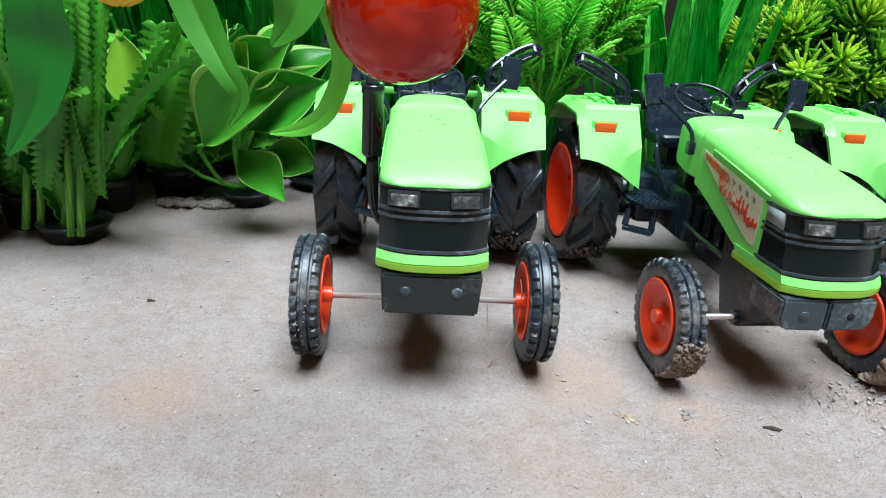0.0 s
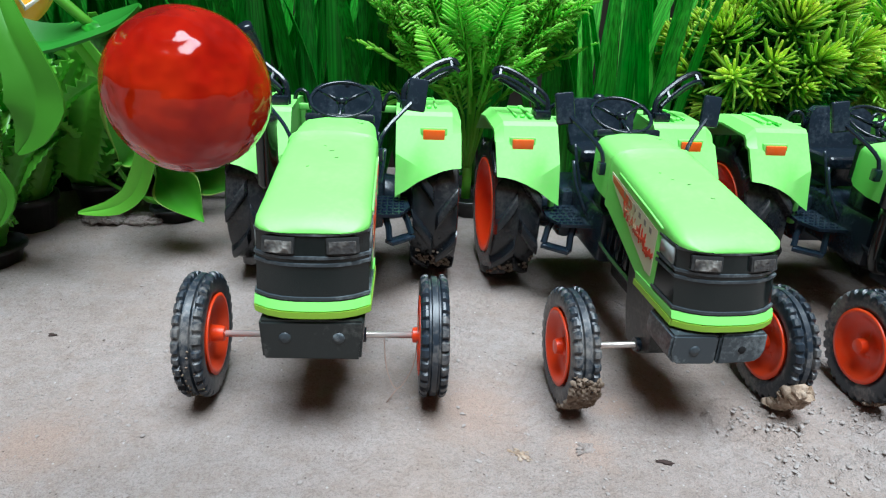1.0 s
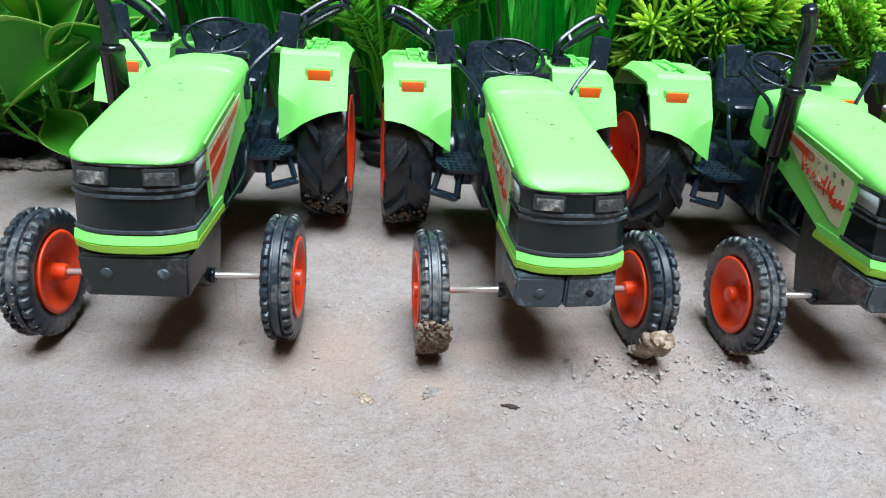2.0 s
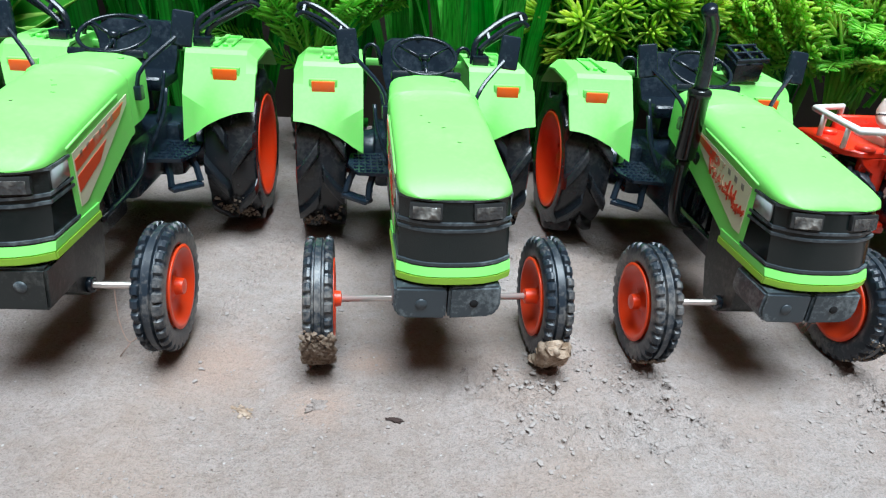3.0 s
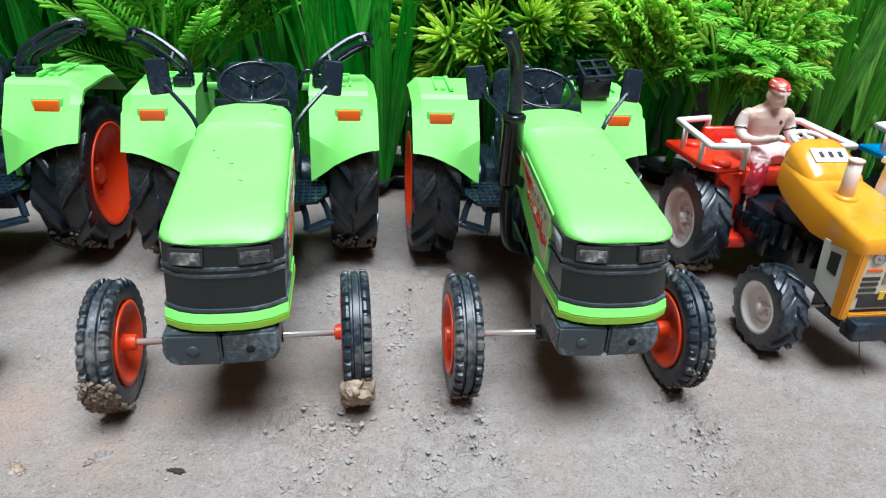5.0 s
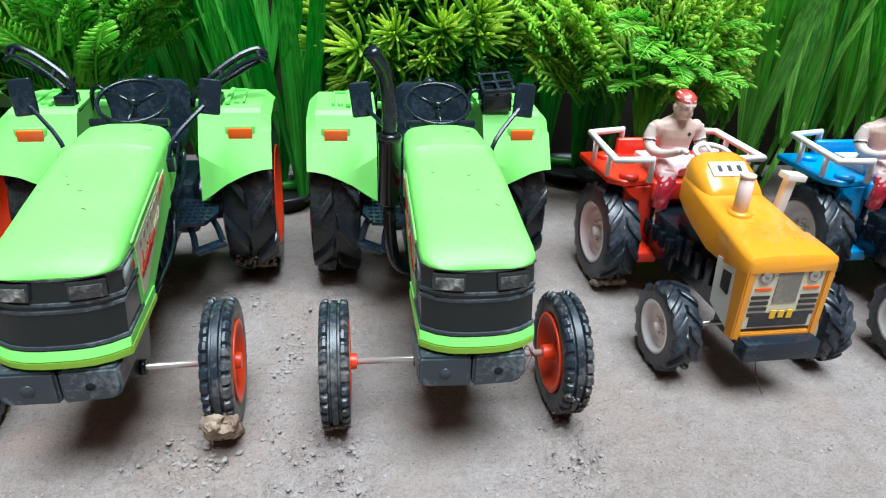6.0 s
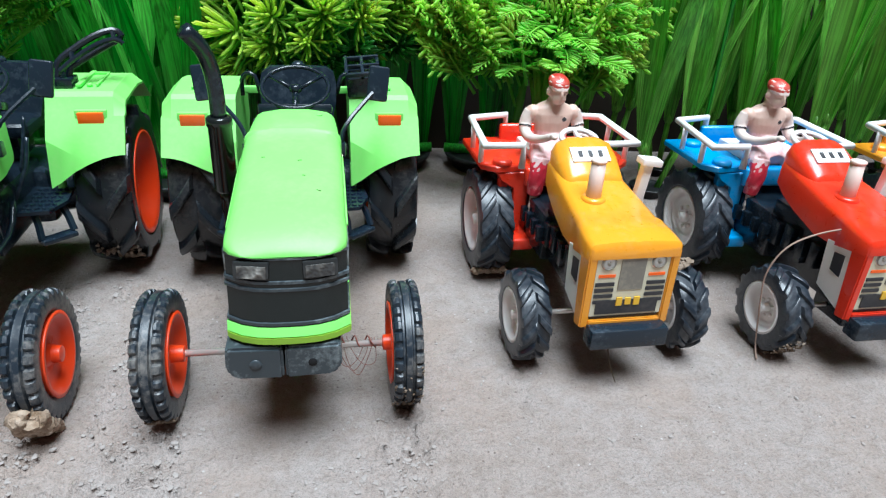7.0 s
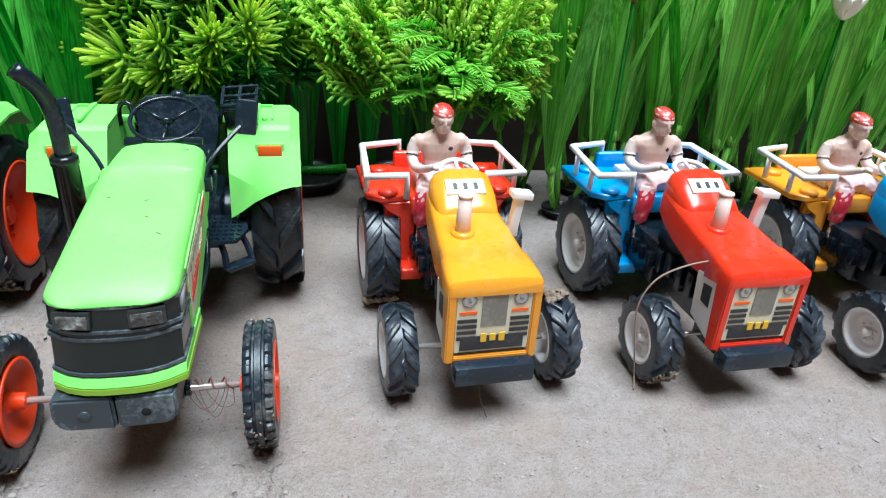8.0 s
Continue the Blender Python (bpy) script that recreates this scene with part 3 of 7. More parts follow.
def treaded(profile, seg, bump, twist=None, mat="rubber"):
    """A tyre as one skin: profile of (radius, x); bump(angle, x, radius) raises the tread; twist(x) turns each ring along the lugs."""
    bm = bmesh.new()
    loops = []
    for r, x in profile:
        loop = []
        for k in range(seg):
            w = 2 * math.pi * k / seg
            rr = r + bump(w, x, r)
            w += twist(x) if twist else 0.0
            loop.append((x, rr * math.sin(w), rr * math.cos(w)))
        loops.append(loop)
    rings(bm, loops, wrap=True)
    bmesh.ops.recalc_face_normals(bm, faces=bm.faces)
    return mesh_of("tyre", bm, mat, angle=0.45)


def lugs(n, half, R, height, on, of):
    """Raised bars from the middle to the shoulder, staggered left and right: on of `of` steps round each pitch."""
    def bump(w, x, r):
        if r < R * 0.84 or abs(x) < half * 0.06:
            return 0.0
        k = round(w / (2 * math.pi) * n * of) % of
        return height * (1.0 if r > R * 0.95 else 0.5) * ((1.0 if 0 < k < on - 1 else 0.88) if k < on else 0.0)
    return bump


def rake(n, half, lead):
    return lambda x: lead * min(abs(x) / half, 1.0) ** 0.85 + (math.pi / n if x > 0 else 0.0)


def front_tyre():
    R, h = 0.0236, 0.0053
    prof = [(0.0152, -h * 0.72), (0.0178, -h), (0.0204, -h * 1.04), (0.0222, -h * 1.0), (R - 0.0006, -h * 0.90), (R, -h * 0.70), (R, -h * 0.52), (R - 0.0002, -h * 0.46), (R - 0.0010, -h * 0.40), (R - 0.0010, -h * 0.28),
            (R + 0.0002, -h * 0.20), (R + 0.0003, h * 0.20), (R - 0.0010, h * 0.28), (R - 0.0010, h * 0.40), (R - 0.0002, h * 0.46), (R, h * 0.52), (R, h * 0.70), (R - 0.0006, h * 0.90), (0.0222, h * 1.0), (0.0204, h * 1.04),
            (0.0178, h), (0.0152, h * 0.72)]

    def bump(w, x, r):
        if r < 0.0218 or abs(x) < h * 0.45:
            return 0.0
        return 0.0009 if int(w / (2 * math.pi) * 90 + (1.5 if x > 0 else 0)) % 3 else -0.0004
    return treaded(prof, 180, bump, None, "rubber_dusty")


def rim_mesh(R, half, dish, hub_r, hub_out):
    """A dished plastic wheel, open on both sides, with a hub through it."""
    bm = bmesh.new()
    lathe(bm, [(R, -half), (R + 0.0007, -half - 0.0006), (R - 0.0012, -half - 0.0008), (R * 0.80, -half * 0.55 + dish), (R * 0.5, -half * 0.30 + dish), (hub_r * 1.5, -half * 0.30 + dish),
               (hub_r, -hub_out), (hub_r * 0.55, -hub_out - 0.0006), (hub_r * 0.55, hub_out + 0.0006), (hub_r, hub_out), (hub_r * 1.5, half * 0.30 - dish),
               (R * 0.5, half * 0.30 - dish), (R * 0.80, half * 0.55 - dish), (R - 0.0012, half + 0.0008), (R + 0.0007, half + 0.0006), (R, half)], 40, wrap=True)
    return bm


def front_hub():
    bm = bmesh.new()
    lathe(bm, [(0.0008, -0.0085), (0.0030, -0.0080), (0.0034, -0.004), (0.0034, 0.004), (0.0030, 0.0062), (0.0008, 0.0066)], 20)
    for k in range(5):
        m = Matrix.Rotation(2 * math.pi * k / 5, 4, "X") @ Matrix.Translation((0, 0, 0.0068))
        box(bm, (0, 0, 0), (0.0032, 0.0014, 0.0080), 0.0005, m)
    return mesh_of("wheel", bm, "orange_red")


def rear_tyre():
    R, h = 0.0368, 0.0124
    prof = [(0.0255, -h * 0.8), (0.0285, -h), (0.0325, -h * 1.02), (0.0348, -h)]
    prof += [(R - 0.0012 * abs(u) ** 4, h * u) for u in (-0.94, -0.84, -0.72, -0.60, -0.48, -0.36, -0.24, -0.12, -0.03, 0.03, 0.12, 0.24, 0.36, 0.48, 0.60, 0.72, 0.84, 0.94)]
    prof += [(0.0348, h), (0.0325, h * 1.02), (0.0285, h), (0.0255, h * 0.8)]
    return treaded(prof, 180, lugs(9, h, R, 0.0042, 6, 20), rake(9, h, 0.46))


def rear_hub():
    bm = bmesh.new()
    lathe(bm, [(0.001, -0.014), (0.0055, -0.0135), (0.006, -0.005), (0.006, 0.0045), (0.0050, 0.0062), (0.001, 0.0064)], 24)
    for k in range(6):
        w = 2 * math.pi * k / 6
        box(bm, (0.0035, 0.0105 * math.sin(w), 0.0105 * math.cos(w)), (0.003, 0.0022, 0.0022), 0.0004)
    return mesh_of("wheel", bm, "orange_red")


def rear_rim():
    bm = bmesh.new()
    # deep outer dish, shallow inner side
    lathe(bm, [(0.0262, -0.0106), (0.0268, -0.0114), (0.0248, -0.0114), (0.0215, -0.008), (0.0120, -0.002), (0.0055, -0.002), (0.0055, 0.004), (0.0120, 0.0035), (0.0200, 0.0075),
               (0.0240, 0.0112), (0.0262, 0.0127), (0.0272, 0.0126), (0.0272, 0.0116), (0.0262, 0.0104)], 44, wrap=True)
    return mesh_of("rim", bm, "orange_red")


def mud_patch(r, width, w0, span, seed, thick=0.0022, n=26):
    """Caked mud on the lower tread: a knobbly crust."""
    rng = random.Random(seed)
    bm = bmesh.new()
    for _ in range(n):
        w = w0 + span * rng.triangular(-0.5, 0.5, 0.0)
        x = width * (rng.random() - 0.5)
        rr = r + thick * 0.2 * rng.random()
        lump_points(bm, (x, rr * math.sin(w), -rr * math.cos(w)), thick * rng.uniform(0.35, 1.0), rng, 0.9, 2 if thick > 0.003 else 1)
    for v in bm.verts:
        v.co += Vector((noise.noise(v.co * 900), noise.noise(v.co * 900 + Vector((7, 0, 0))), noise.noise(v.co * 900 + Vector((0, 7, 0))))) * min(0.0009, thick * 0.5)
    return mesh_of("mud", bm, "mud" if thick > 0.002 else "mud_dark", angle=1.0)


def wheel_parts(tr, kind, x, y, z, side, turn=0.0, mud=None):
    m = Matrix.Translation((x, y, z)) @ Matrix.Rotation(turn, 4, "Z") @ Matrix.Diagonal((side, 1, 1, 1))
    if side < 0:
        m = Matrix.Translation((x, y, z)) @ Matrix.Rotation(math.pi + turn, 4, "Z")
    if kind == "front":
        wheel = part("wheel", cached("front_hub", front_hub), None, tr, "small orange-red front wheel", m)
        part("rim", cached("front_rim", lambda: mesh_of("rim", rim_mesh(0.0155, 0.0050, 0.0, 0.003, 0.004), "orange_red")), None, wheel, "orange-red dished rim")
        part("tyre", cached("front_tyre", front_tyre), None, wheel, "ribbed black rubber tyre")
    else:
        wheel = part("wheel", cached("rear_hub", rear_hub), None, tr, "large orange-red rear wheel", m)
        part("rim", cached("rear_rim", rear_rim), None, wheel, "deep dished orange-red rim")
        part("tyre", cached("rear_tyre", rear_tyre), None, wheel, "black rubber tyre with chevron lugs")
    if mud:
        part("mud", mud, None, wheel, "dried lump of mud stuck to the tread")
    return wheel


def hood_section(y, w, zt, zl, r=0.006):
    """Closed cross-section of the bonnet, clockwise from the lower left."""
    zs = max(zl + 0.0004, zt - r)
    pts = [(-w, zl), (-w, (zl + zs) / 2), (-w, zs)]
    for k in range(1, 5):
        a = math.pi / 2 * k / 4
        pts.append((-w + r * (1 - math.cos(a)), zs + (zt - 0.0009 - zs) * math.sin(a)))
    pts += [(-w * 0.35, zt)]
    full = pts + [(-x, z) for x, z in reversed(pts)]
    return [(x, y, z) for x, z in full]


HOOD = [(-0.1352, 0.0100, 0.0782, 0.0775, 0.0005), (-0.1343, 0.0140, 0.0792, 0.0776, 0.0012), (-0.1325, 0.0172, 0.0806, 0.0777, 0.0022), (-0.1295, 0.0192, 0.0822, 0.0778, 0.0036), (-0.1250, 0.0197, 0.0838, 0.0778, 0.0050),
        (-0.1165, 0.0197, 0.0858, 0.0778), (-0.1160, 0.0196, 0.0859, 0.0478), (-0.1020, 0.0195, 0.0882, 0.0518), (-0.0850, 0.0195, 0.0907, 0.0582), (-0.0680, 0.0193, 0.0930, 0.0640), (-0.0580, 0.0191, 0.0942, 0.0670), (-0.0572, 0.0195, 0.0951, 0.0672), (-0.0552, 0.0195, 0.0953, 0.0680), (-0.0545, 0.0190, 0.0946, 0.0682)]
COWL = [(-0.0538, 0.0172, 0.0918, 0.0700), (-0.0533, 0.0184, 0.0938, 0.0700), (-0.0526, 0.0188, 0.0945, 0.0700), (-0.0420, 0.0184, 0.0951, 0.0700), (-0.0300, 0.0176, 0.0955, 0.0720), (-0.0262, 0.0166, 0.0942, 0.0740), (-0.0250, 0.0150, 0.0915, 0.0760)]


def wrapped(y0, y1, w, zlo, zhi, bulge, n=9, rear=None):
    """Plan outline that wraps round the front: from the left rear to the right rear."""
    pts = []
    rear = y1 if rear is None else rear
    pts.append((-w, rear))
    for k in range(n):
        u = -1 + 2 * k / (n - 1)
        pts.append((u * w * 0.985, y0 + bulge * abs(u) ** 3))
    pts.append((w, rear))
    return pts


def shell_band(bm, plan, zlo, zhi, thick=0.0015, lean=0.0):
    """An upright band along a plan line; lean pulls its foot back."""
    loops = []
    for i, (x, y) in enumerate(plan):
        a, b = Vector(plan[max(i - 1, 0)]), Vector(plan[min(i + 1, len(plan) - 1)])
        d = (b - a).normalized()
        nrm = Vector((-d.y, d.x)) * thick
        loops.append([(x, y + lean, zlo), (x, y, zhi), (x + nrm.x, y + nrm.y, zhi), (x + nrm.x, y + nrm.y + lean, zlo)])
    rings(bm, loops)


def fender(side):
    """Bent sheet over a rear wheel: a plane front with its lower inner corner folded back, a flat top, and an inner wall towards the seat."""
    bm = bmesh.new()
    t = 0.0014

    def plane(z):
        return -0.0012 - (0.0890 - z) * 0.66

    loops = []
    for x, zl in ((0.0268, 0.0530), (0.0320, 0.0563), (0.0385, 0.0612), (0.0455, 0.0650), (0.0510, 0.0670), (0.0560, 0.0680), (0.0606, 0.0684)):
        zc = 0.0745 + (0.0650 - 0.0745) * (x - 0.0268) / (0.0455 - 0.0268)
        chamfer = 0.0042 if x > 0.059 else 0.0
        if x < 0.0450:
            front = [(plane(zc) - (zc - zl) * 0.24, zl), (plane(zc), zc)]
        else:
            zc = zl + 0.003
            front = [(plane(zl), zl), (plane(zc), zc)]
        outer = front + [(plane(0.0840), 0.0840), (plane(0.0888), 0.0888 - chamfer), (0.0004, 0.0918 - chamfer), (0.0028, 0.0937 - chamfer), (0.030, 0.0950 - chamfer), (0.043, 0.0934 - chamfer), (0.052, 0.0868 - chamfer), (0.0575, 0.0784)]
        inner = [(y + t * 1.1, z - t * 0.9) for y, z in outer]
        inner[0] = (outer[0][0] + t, zl)
        loops.append([(side * x, y, z) for y, z in outer] + [(side * x, y, z) for y, z in reversed(inner)])
    if side < 0:
        loops = [l[::-1] for l in loops]
    rings(bm, loops)
    wall = [(-0.0060, 0.0535), (-0.0065, 0.0700), (-0.0015, 0.0845), (0.0035, 0.0913), (0.030, 0.0940), (0.043, 0.0924), (0.052, 0.0857), (0.054, 0.070), (0.040, 0.060), (0.004, 0.053)]
    prism(bm, wall, side * 0.0270, side * 0.0284)
    box(bm, (side * 0.0280, -0.006, 0.0520), (0.0030, 0.0040, 0.0190), 0.0005)
    bmesh.ops.recalc_face_normals(bm, faces=bm.faces)
    return bm


def green_tractor(m, label, stack=None, handles=(1, -1), boxes=(), bumper="bolted", mud=(), steer=0.0, mirror=(1, -1), shift=0.0, offset=0.0):
    aside = Matrix.Translation((offset, 0, 0))
    tr = thing("toy_tractor", m, label, "toy tractor", "green toy tractors")
    # bonnet
    bm = bmesh.new()
    rings(bm, [hood_section(*s) for s in HOOD])
    bmesh.ops.recalc_face_normals(bm, faces=bm.faces)
    hood = part("bonnet", bm, "lime", tr, "glossy lime green bonnet", aside, 0.75)
    for s in (-1, 1):
        bm = bmesh.new()
        tube(bm, [(s * (w + 0.0001), y, zt - 0.0066) for y, w, zt, *_ in HOOD[6:10]], 0.00055, 6)
        part("bead", bm, "lime", hood)
    # stuck flecks of dirt on the bonnet's top
    specks = random.Random(round(m.translation.x * 1000))
    for _ in range(4):
        y, x = specks.uniform(-0.112, -0.066), specks.uniform(-0.011, 0.011)
        k = max(i for i in range(6, 10) if HOOD[i][0] <= y)
        (y0, _, z0, *_), (y1, _, z1, *_) = HOOD[k], HOOD[k + 1]
        slope = (z1 - z0) / (y1 - y0)
        z = z0 + (y - y0) * slope - 0.0009 * max(0.0, abs(x) - 0.0068) / 0.0065
        bm = bmesh.new()
        box(bm, (x, y, z + 0.00005), (specks.uniform(0.0010, 0.0022), 0.0004, 0.00025), 0.0001, Matrix.Rotation(math.atan(slope), 4, "X") @ Matrix.Rotation(specks.uniform(-0.6, 0.6), 4, "Z"), 1)
        part("fleck", bm, "bark", hood)
    bm = bmesh.new()
    rings(bm, [hood_section(*s) for s in COWL])
    bmesh.ops.recalc_face_normals(bm, faces=bm.faces)
    part("cowl", bm, "lime", tr, "lime green rear bonnet panel", aside, 0.75)
    # small moulded marks on the cowl
    bm = bmesh.new()
    lathe(bm, [(0.0012, 0.0), (0.0015, 0.0002), (0.0014, 0.0004)], 12, "z", (0.0105, -0.036, 0.0946))
    part("filler_cap", bm, "lime", tr, "", aside)
    # front lip, wrapping round under the grille
    bm = bmesh.new()
    shell_band(bm, wrapped(-0.1412, -0.12, 0.0204, 0, 0, 0.0060, rear=-0.100), 0.0482, 0.0516, 0.004, 0.0004)
    bmesh.ops.recalc_face_normals(bm, faces=bm.faces)
    bmesh.ops.bevel(bm, geom=[e for e in bm.edges if e.calc_face_angle(0) > 0.9], offset=0.0005, segments=2, affect="EDGES")
    lip = part("lip", bm, "lime_lip", tr, "yellowish green front lip", aside)
    bm = bmesh.new()
    shell_band(bm, wrapped(-0.1398, -0.12, 0.0202, 0, 0, 0.0060, rear=-0.100), 0.0516, 0.0543, 0.003, -0.0013)
    bmesh.ops.recalc_face_normals(bm, faces=bm.faces)
    part("lip_top", bm, "lime", lip)
    # grille, leaning back a little
    def front_at(z):
        return -0.1393 + (z - 0.0545) * 0.21
    bm = bmesh.new()
    rings(bm, [[(x, y, z) for x, y in wrapped(front_at(z), -0.12, 0.0195, 0, 0, 0.0062, rear=-0.1140)] for z in (0.0540, 0.0600, 0.0660, 0.0720, 0.0778)])
    bmesh.ops.recalc_face_normals(bm, faces=bm.faces)
    grille = part("grille", bm, "black_clean", tr, "smoky black grille with two headlights", aside)
    for z in (0.0555, 0.0668, 0.0692, 0.0770):
        bm = bmesh.new()
        shell_band(bm, wrapped(front_at(z) - 0.0006, -0.12, 0.0201, 0, 0, 0.0062, rear=-0.1150), z - 0.0005, z + 0.0005, 0.0012)
        bmesh.ops.recalc_face_normals(bm, faces=bm.faces)
        part("rib", bm, "bumper_grey", grille)
    for s in (-1, 1):
        turn = Matrix.Rotation(s * 0.16, 4, "Z") @ Matrix.Rotation(-0.2, 4, "X")
        bm = bmesh.new()
        box(bm, (s * 0.0106, -0.1343, 0.0732), (0.0112, 0.0030, 0.0056), 0.0006, turn)
        lamp = part("headlight", bm, "smoky_lamp", grille, "grey headlight behind smoky plastic")
        bm = bmesh.new()
        box(bm, (s * 0.0106, -0.1358, 0.0729), (0.0092, 0.0008, 0.0042), 0.0003, turn)
        part("reflector", bm, "lens_dim", lamp)
        # side window of the grille
        bm = bmesh.new()
        prism(bm, [(-0.1280, 0.0700), (-0.1165, 0.0705), (-0.1165, 0.0762), (-0.1275, 0.0762)], s * 0.0185, s * 0.0199)
        part("side_lens", bm, "lens", grille)
    # bumper with bolts
    bm = bmesh.new()
    if bumper == "bolted":
        for s in (-1, 1):
            prism(bm, [(s * 0.0003, 0.0462), (s * 0.0012, 0.0470), (s * 0.0185, 0.0474), (s * 0.0189, 0.0402), (s * 0.0180, 0.0370), (s * 0.0155, 0.0350), (s * 0.0003, 0.0345)], -0.1405, -0.1190, "y")
    else:
        prism(bm, [(-0.0180, 0.0472), (0.0180, 0.0472), (0.0168, 0.0318), (-0.0172, 0.0322)], -0.1400, -0.1190, "y")
    bmesh.ops.recalc_face_normals(bm, faces=bm.faces)
    bmesh.ops.bevel(bm, geom=[e for e in bm.edges if e.calc_face_angle(0) > 0.5], offset=0.0009, segments=2, affect="EDGES")
    bump = part("bumper", bm, "bumper_grey" if bumper == "bolted" else "black_scuffed", tr, "scuffed dark grey front weight")
    for s in (-1, 1):
        bm = bmesh.new()
        hole = bumper == "bolted" and s > 0
        lathe(bm, [(0.0003, -0.0003), (0.0010, 0.0), (0.0015 if hole else 0.0021, 0.0), (0.0015 if hole else 0.0021, 0.0007), (0.0003, 0.0007)], 12, "y", (s * 0.0092, -0.1408 if bumper == "bolted" else -0.1403, 0.0408))
        part("bolt", bm, "hole_black" if hole else "bumper_grey", bump)
    # chassis: front bracket, engine, gearbox, rear axle
    bm = bmesh.new()
    prism(bm, [(-0.1190, 0.0465), (-0.1180, 0.0260), (-0.1080, 0.0195), (-0.0950, 0.0195), (-0.0900, 0.0340), (-0.0850, 0.0600), (-0.1130, 0.0520)], -0.0150, 0.0150)
    bmesh.ops.bevel(bm, geom=bm.edges[:], offset=0.0008, segments=1, affect="EDGES")
    bracket = part("front_bracket", bm, "black_scuffed", tr, "dark front axle bracket")
    for s in (-1, 1):
        bm = bmesh.new()
        lathe(bm, [(0.0030, 0.0148), (0.0030, 0.0170), (0.0016, 0.0170), (0.0016, 0.0148)], 14, "x", (0, -0.1090, 0.0246), wrap=True)
        if s < 0:
            bmesh.ops.scale(bm, vec=(-1, 1, 1), verts=bm.verts)
            bmesh.ops.reverse_faces(bm, faces=bm.faces)
        part("axle_bush", bm, "black", bracket)
    bm = bmesh.new()
    box(bm, (0, -0.070, 0.0545), (0.026, 0.048, 0.028), 0.002)
    box(bm, (0, -0.070, 0.0365), (0.018, 0.044, 0.016), 0.002)
    for s in (-1, 1):
        for k in range(4):
            box(bm, (s * 0.0135, -0.088 + 0.0105 * k, 0.050), (0.004, 0.006, 0.013), 0.0008)
        tube(bm, [(s * 0.0155, -0.09, 0.043), (s * 0.0160, -0.05, 0.045), (s * 0.0150, -0.035, 0.055)], 0.0014, 6, curve=3)
    part("engine", bm, "black", tr, "moulded black engine block", aside)
    bm = bmesh.new()
    box(bm, (0, -0.020, 0.0480), (0.030, 0.060, 0.026), 0.003)
    box(bm, (0, 0.018, 0.0430), (0.042, 0.040, 0.028), 0.004)
    lathe(bm, [(0.010, -0.040), (0.012, -0.030), (0.0135, -0.020), (0.0135, 0.020), (0.012, 0.030), (0.010, 0.040)], 20, "x", (0, 0.0205, 0.0412))
    box(bm, (0, -0.030, 0.067), (0.024, 0.012, 0.022), 0.002)
    gear = part("gearbox", bm, "black_dusty", tr, "dusty black gearbox and rear axle housing")
    for s in (-1, 1):
        for pts, r in (([(0.0145, -0.026, 0.052), (0.020, -0.020, 0.066), (0.0215, -0.016, 0.078)], 0.0010), ([(0.0135, -0.012, 0.058), (0.017, -0.008, 0.075), (0.0180, -0.005, 0.084)], 0.0009)):
            bm = bmesh.new()
            tube(bm, [(s * x, y, z) for x, y, z in pts], r, 6, curve=3)
            part("lever", bm, "black_dusty", gear)
    bm = bmesh.new()
    lathe(bm, [(0.0004, -0.0445), (0.00135, -0.0440), (0.00135, 0.0440), (0.0004, 0.0445)], 12, "x", (shift, -0.1090, 0.0246))
    part("front_axle", bm, "steel", tr, "thin bright metal axle pin")
    # footboards with hanging steps
    for s in (-1, 1):
        bm = bmesh.new()
        prism(bm, [(s * 0.0150, -0.036), (s * 0.0300, -0.034), (s * 0.0345, -0.022), (s * 0.0330, -0.006), (s * 0.0150, -0.004)], 0.0480, 0.0497, "z")
        for i in range(5):
            for j in range(6):
                box(bm, (s * (0.0185 + 0.0030 * i), -0.032 + 0.0046 * j, 0.0499), (0.0021, 0.0010, 0.0008), 0, Matrix.Rotation(0.7 * (-1) ** (i + j), 4, "Z"))
        bmesh.ops.recalc_face_normals(bm, faces=bm.faces)
        board = part("footboard", bm, "black_dusty", tr, "dusty black chequered footboard")
        bm = bmesh.new()
        tube(bm, [(s * 0.022, -0.030, 0.0482), (s * 0.0240, -0.033, 0.0420), (s * 0.0245, -0.0345, 0.0360)], 0.0017, 6)
        tube(bm, [(s * 0.030, -0.020, 0.0482), (s * 0.0335, -0.023, 0.0420), (s * 0.0355, -0.0255, 0.0360)], 0.0017, 6)
        box(bm, (s * 0.0300, -0.0305, 0.0350), (0.0155, 0.0062, 0.0022), 0.0007, Matrix.Rotation(s * 0.72, 4, "Z"))
        part("step", bm, "black_dusty", board, "grey-black step bracket")
        # mirror on a bent arm
        if s in mirror:
            bm = bmesh.new()
            lean = Matrix.Rotation(s * 0.12, 4, "Y") @ Matrix.Rotation(-0.25, 4, "X")
            tube(bm, [(s * 0.0195, -0.046, 0.0835), (s * 0.0205, -0.0455, 0.0900), (s * 0.0250, -0.041, 0.0960), (s * 0.0340, -0.034, 0.1040)], 0.0010, 6, curve=2)
            box(bm, (s * 0.0198, -0.046, 0.0825), (0.0035, 0.0045, 0.0060), 0.0008)
            arm = part("mirror_arm", bm, "black_dusty", tr, "thin black mirror arm", aside)
            bm = bmesh.new()
            box(bm, (s * 0.0365, -0.0320, 0.1075), (0.0092, 0.0030, 0.0150), 0.0014, lean, 3)
            part("mirror", bm, "black_dusty", arm, "black mirror housing")
        # fender, lamp, ridges
        fend = part("fender", fender(s), "lime", tr, "lime green rear fender", angle=0.35)
        bm = bmesh.new()
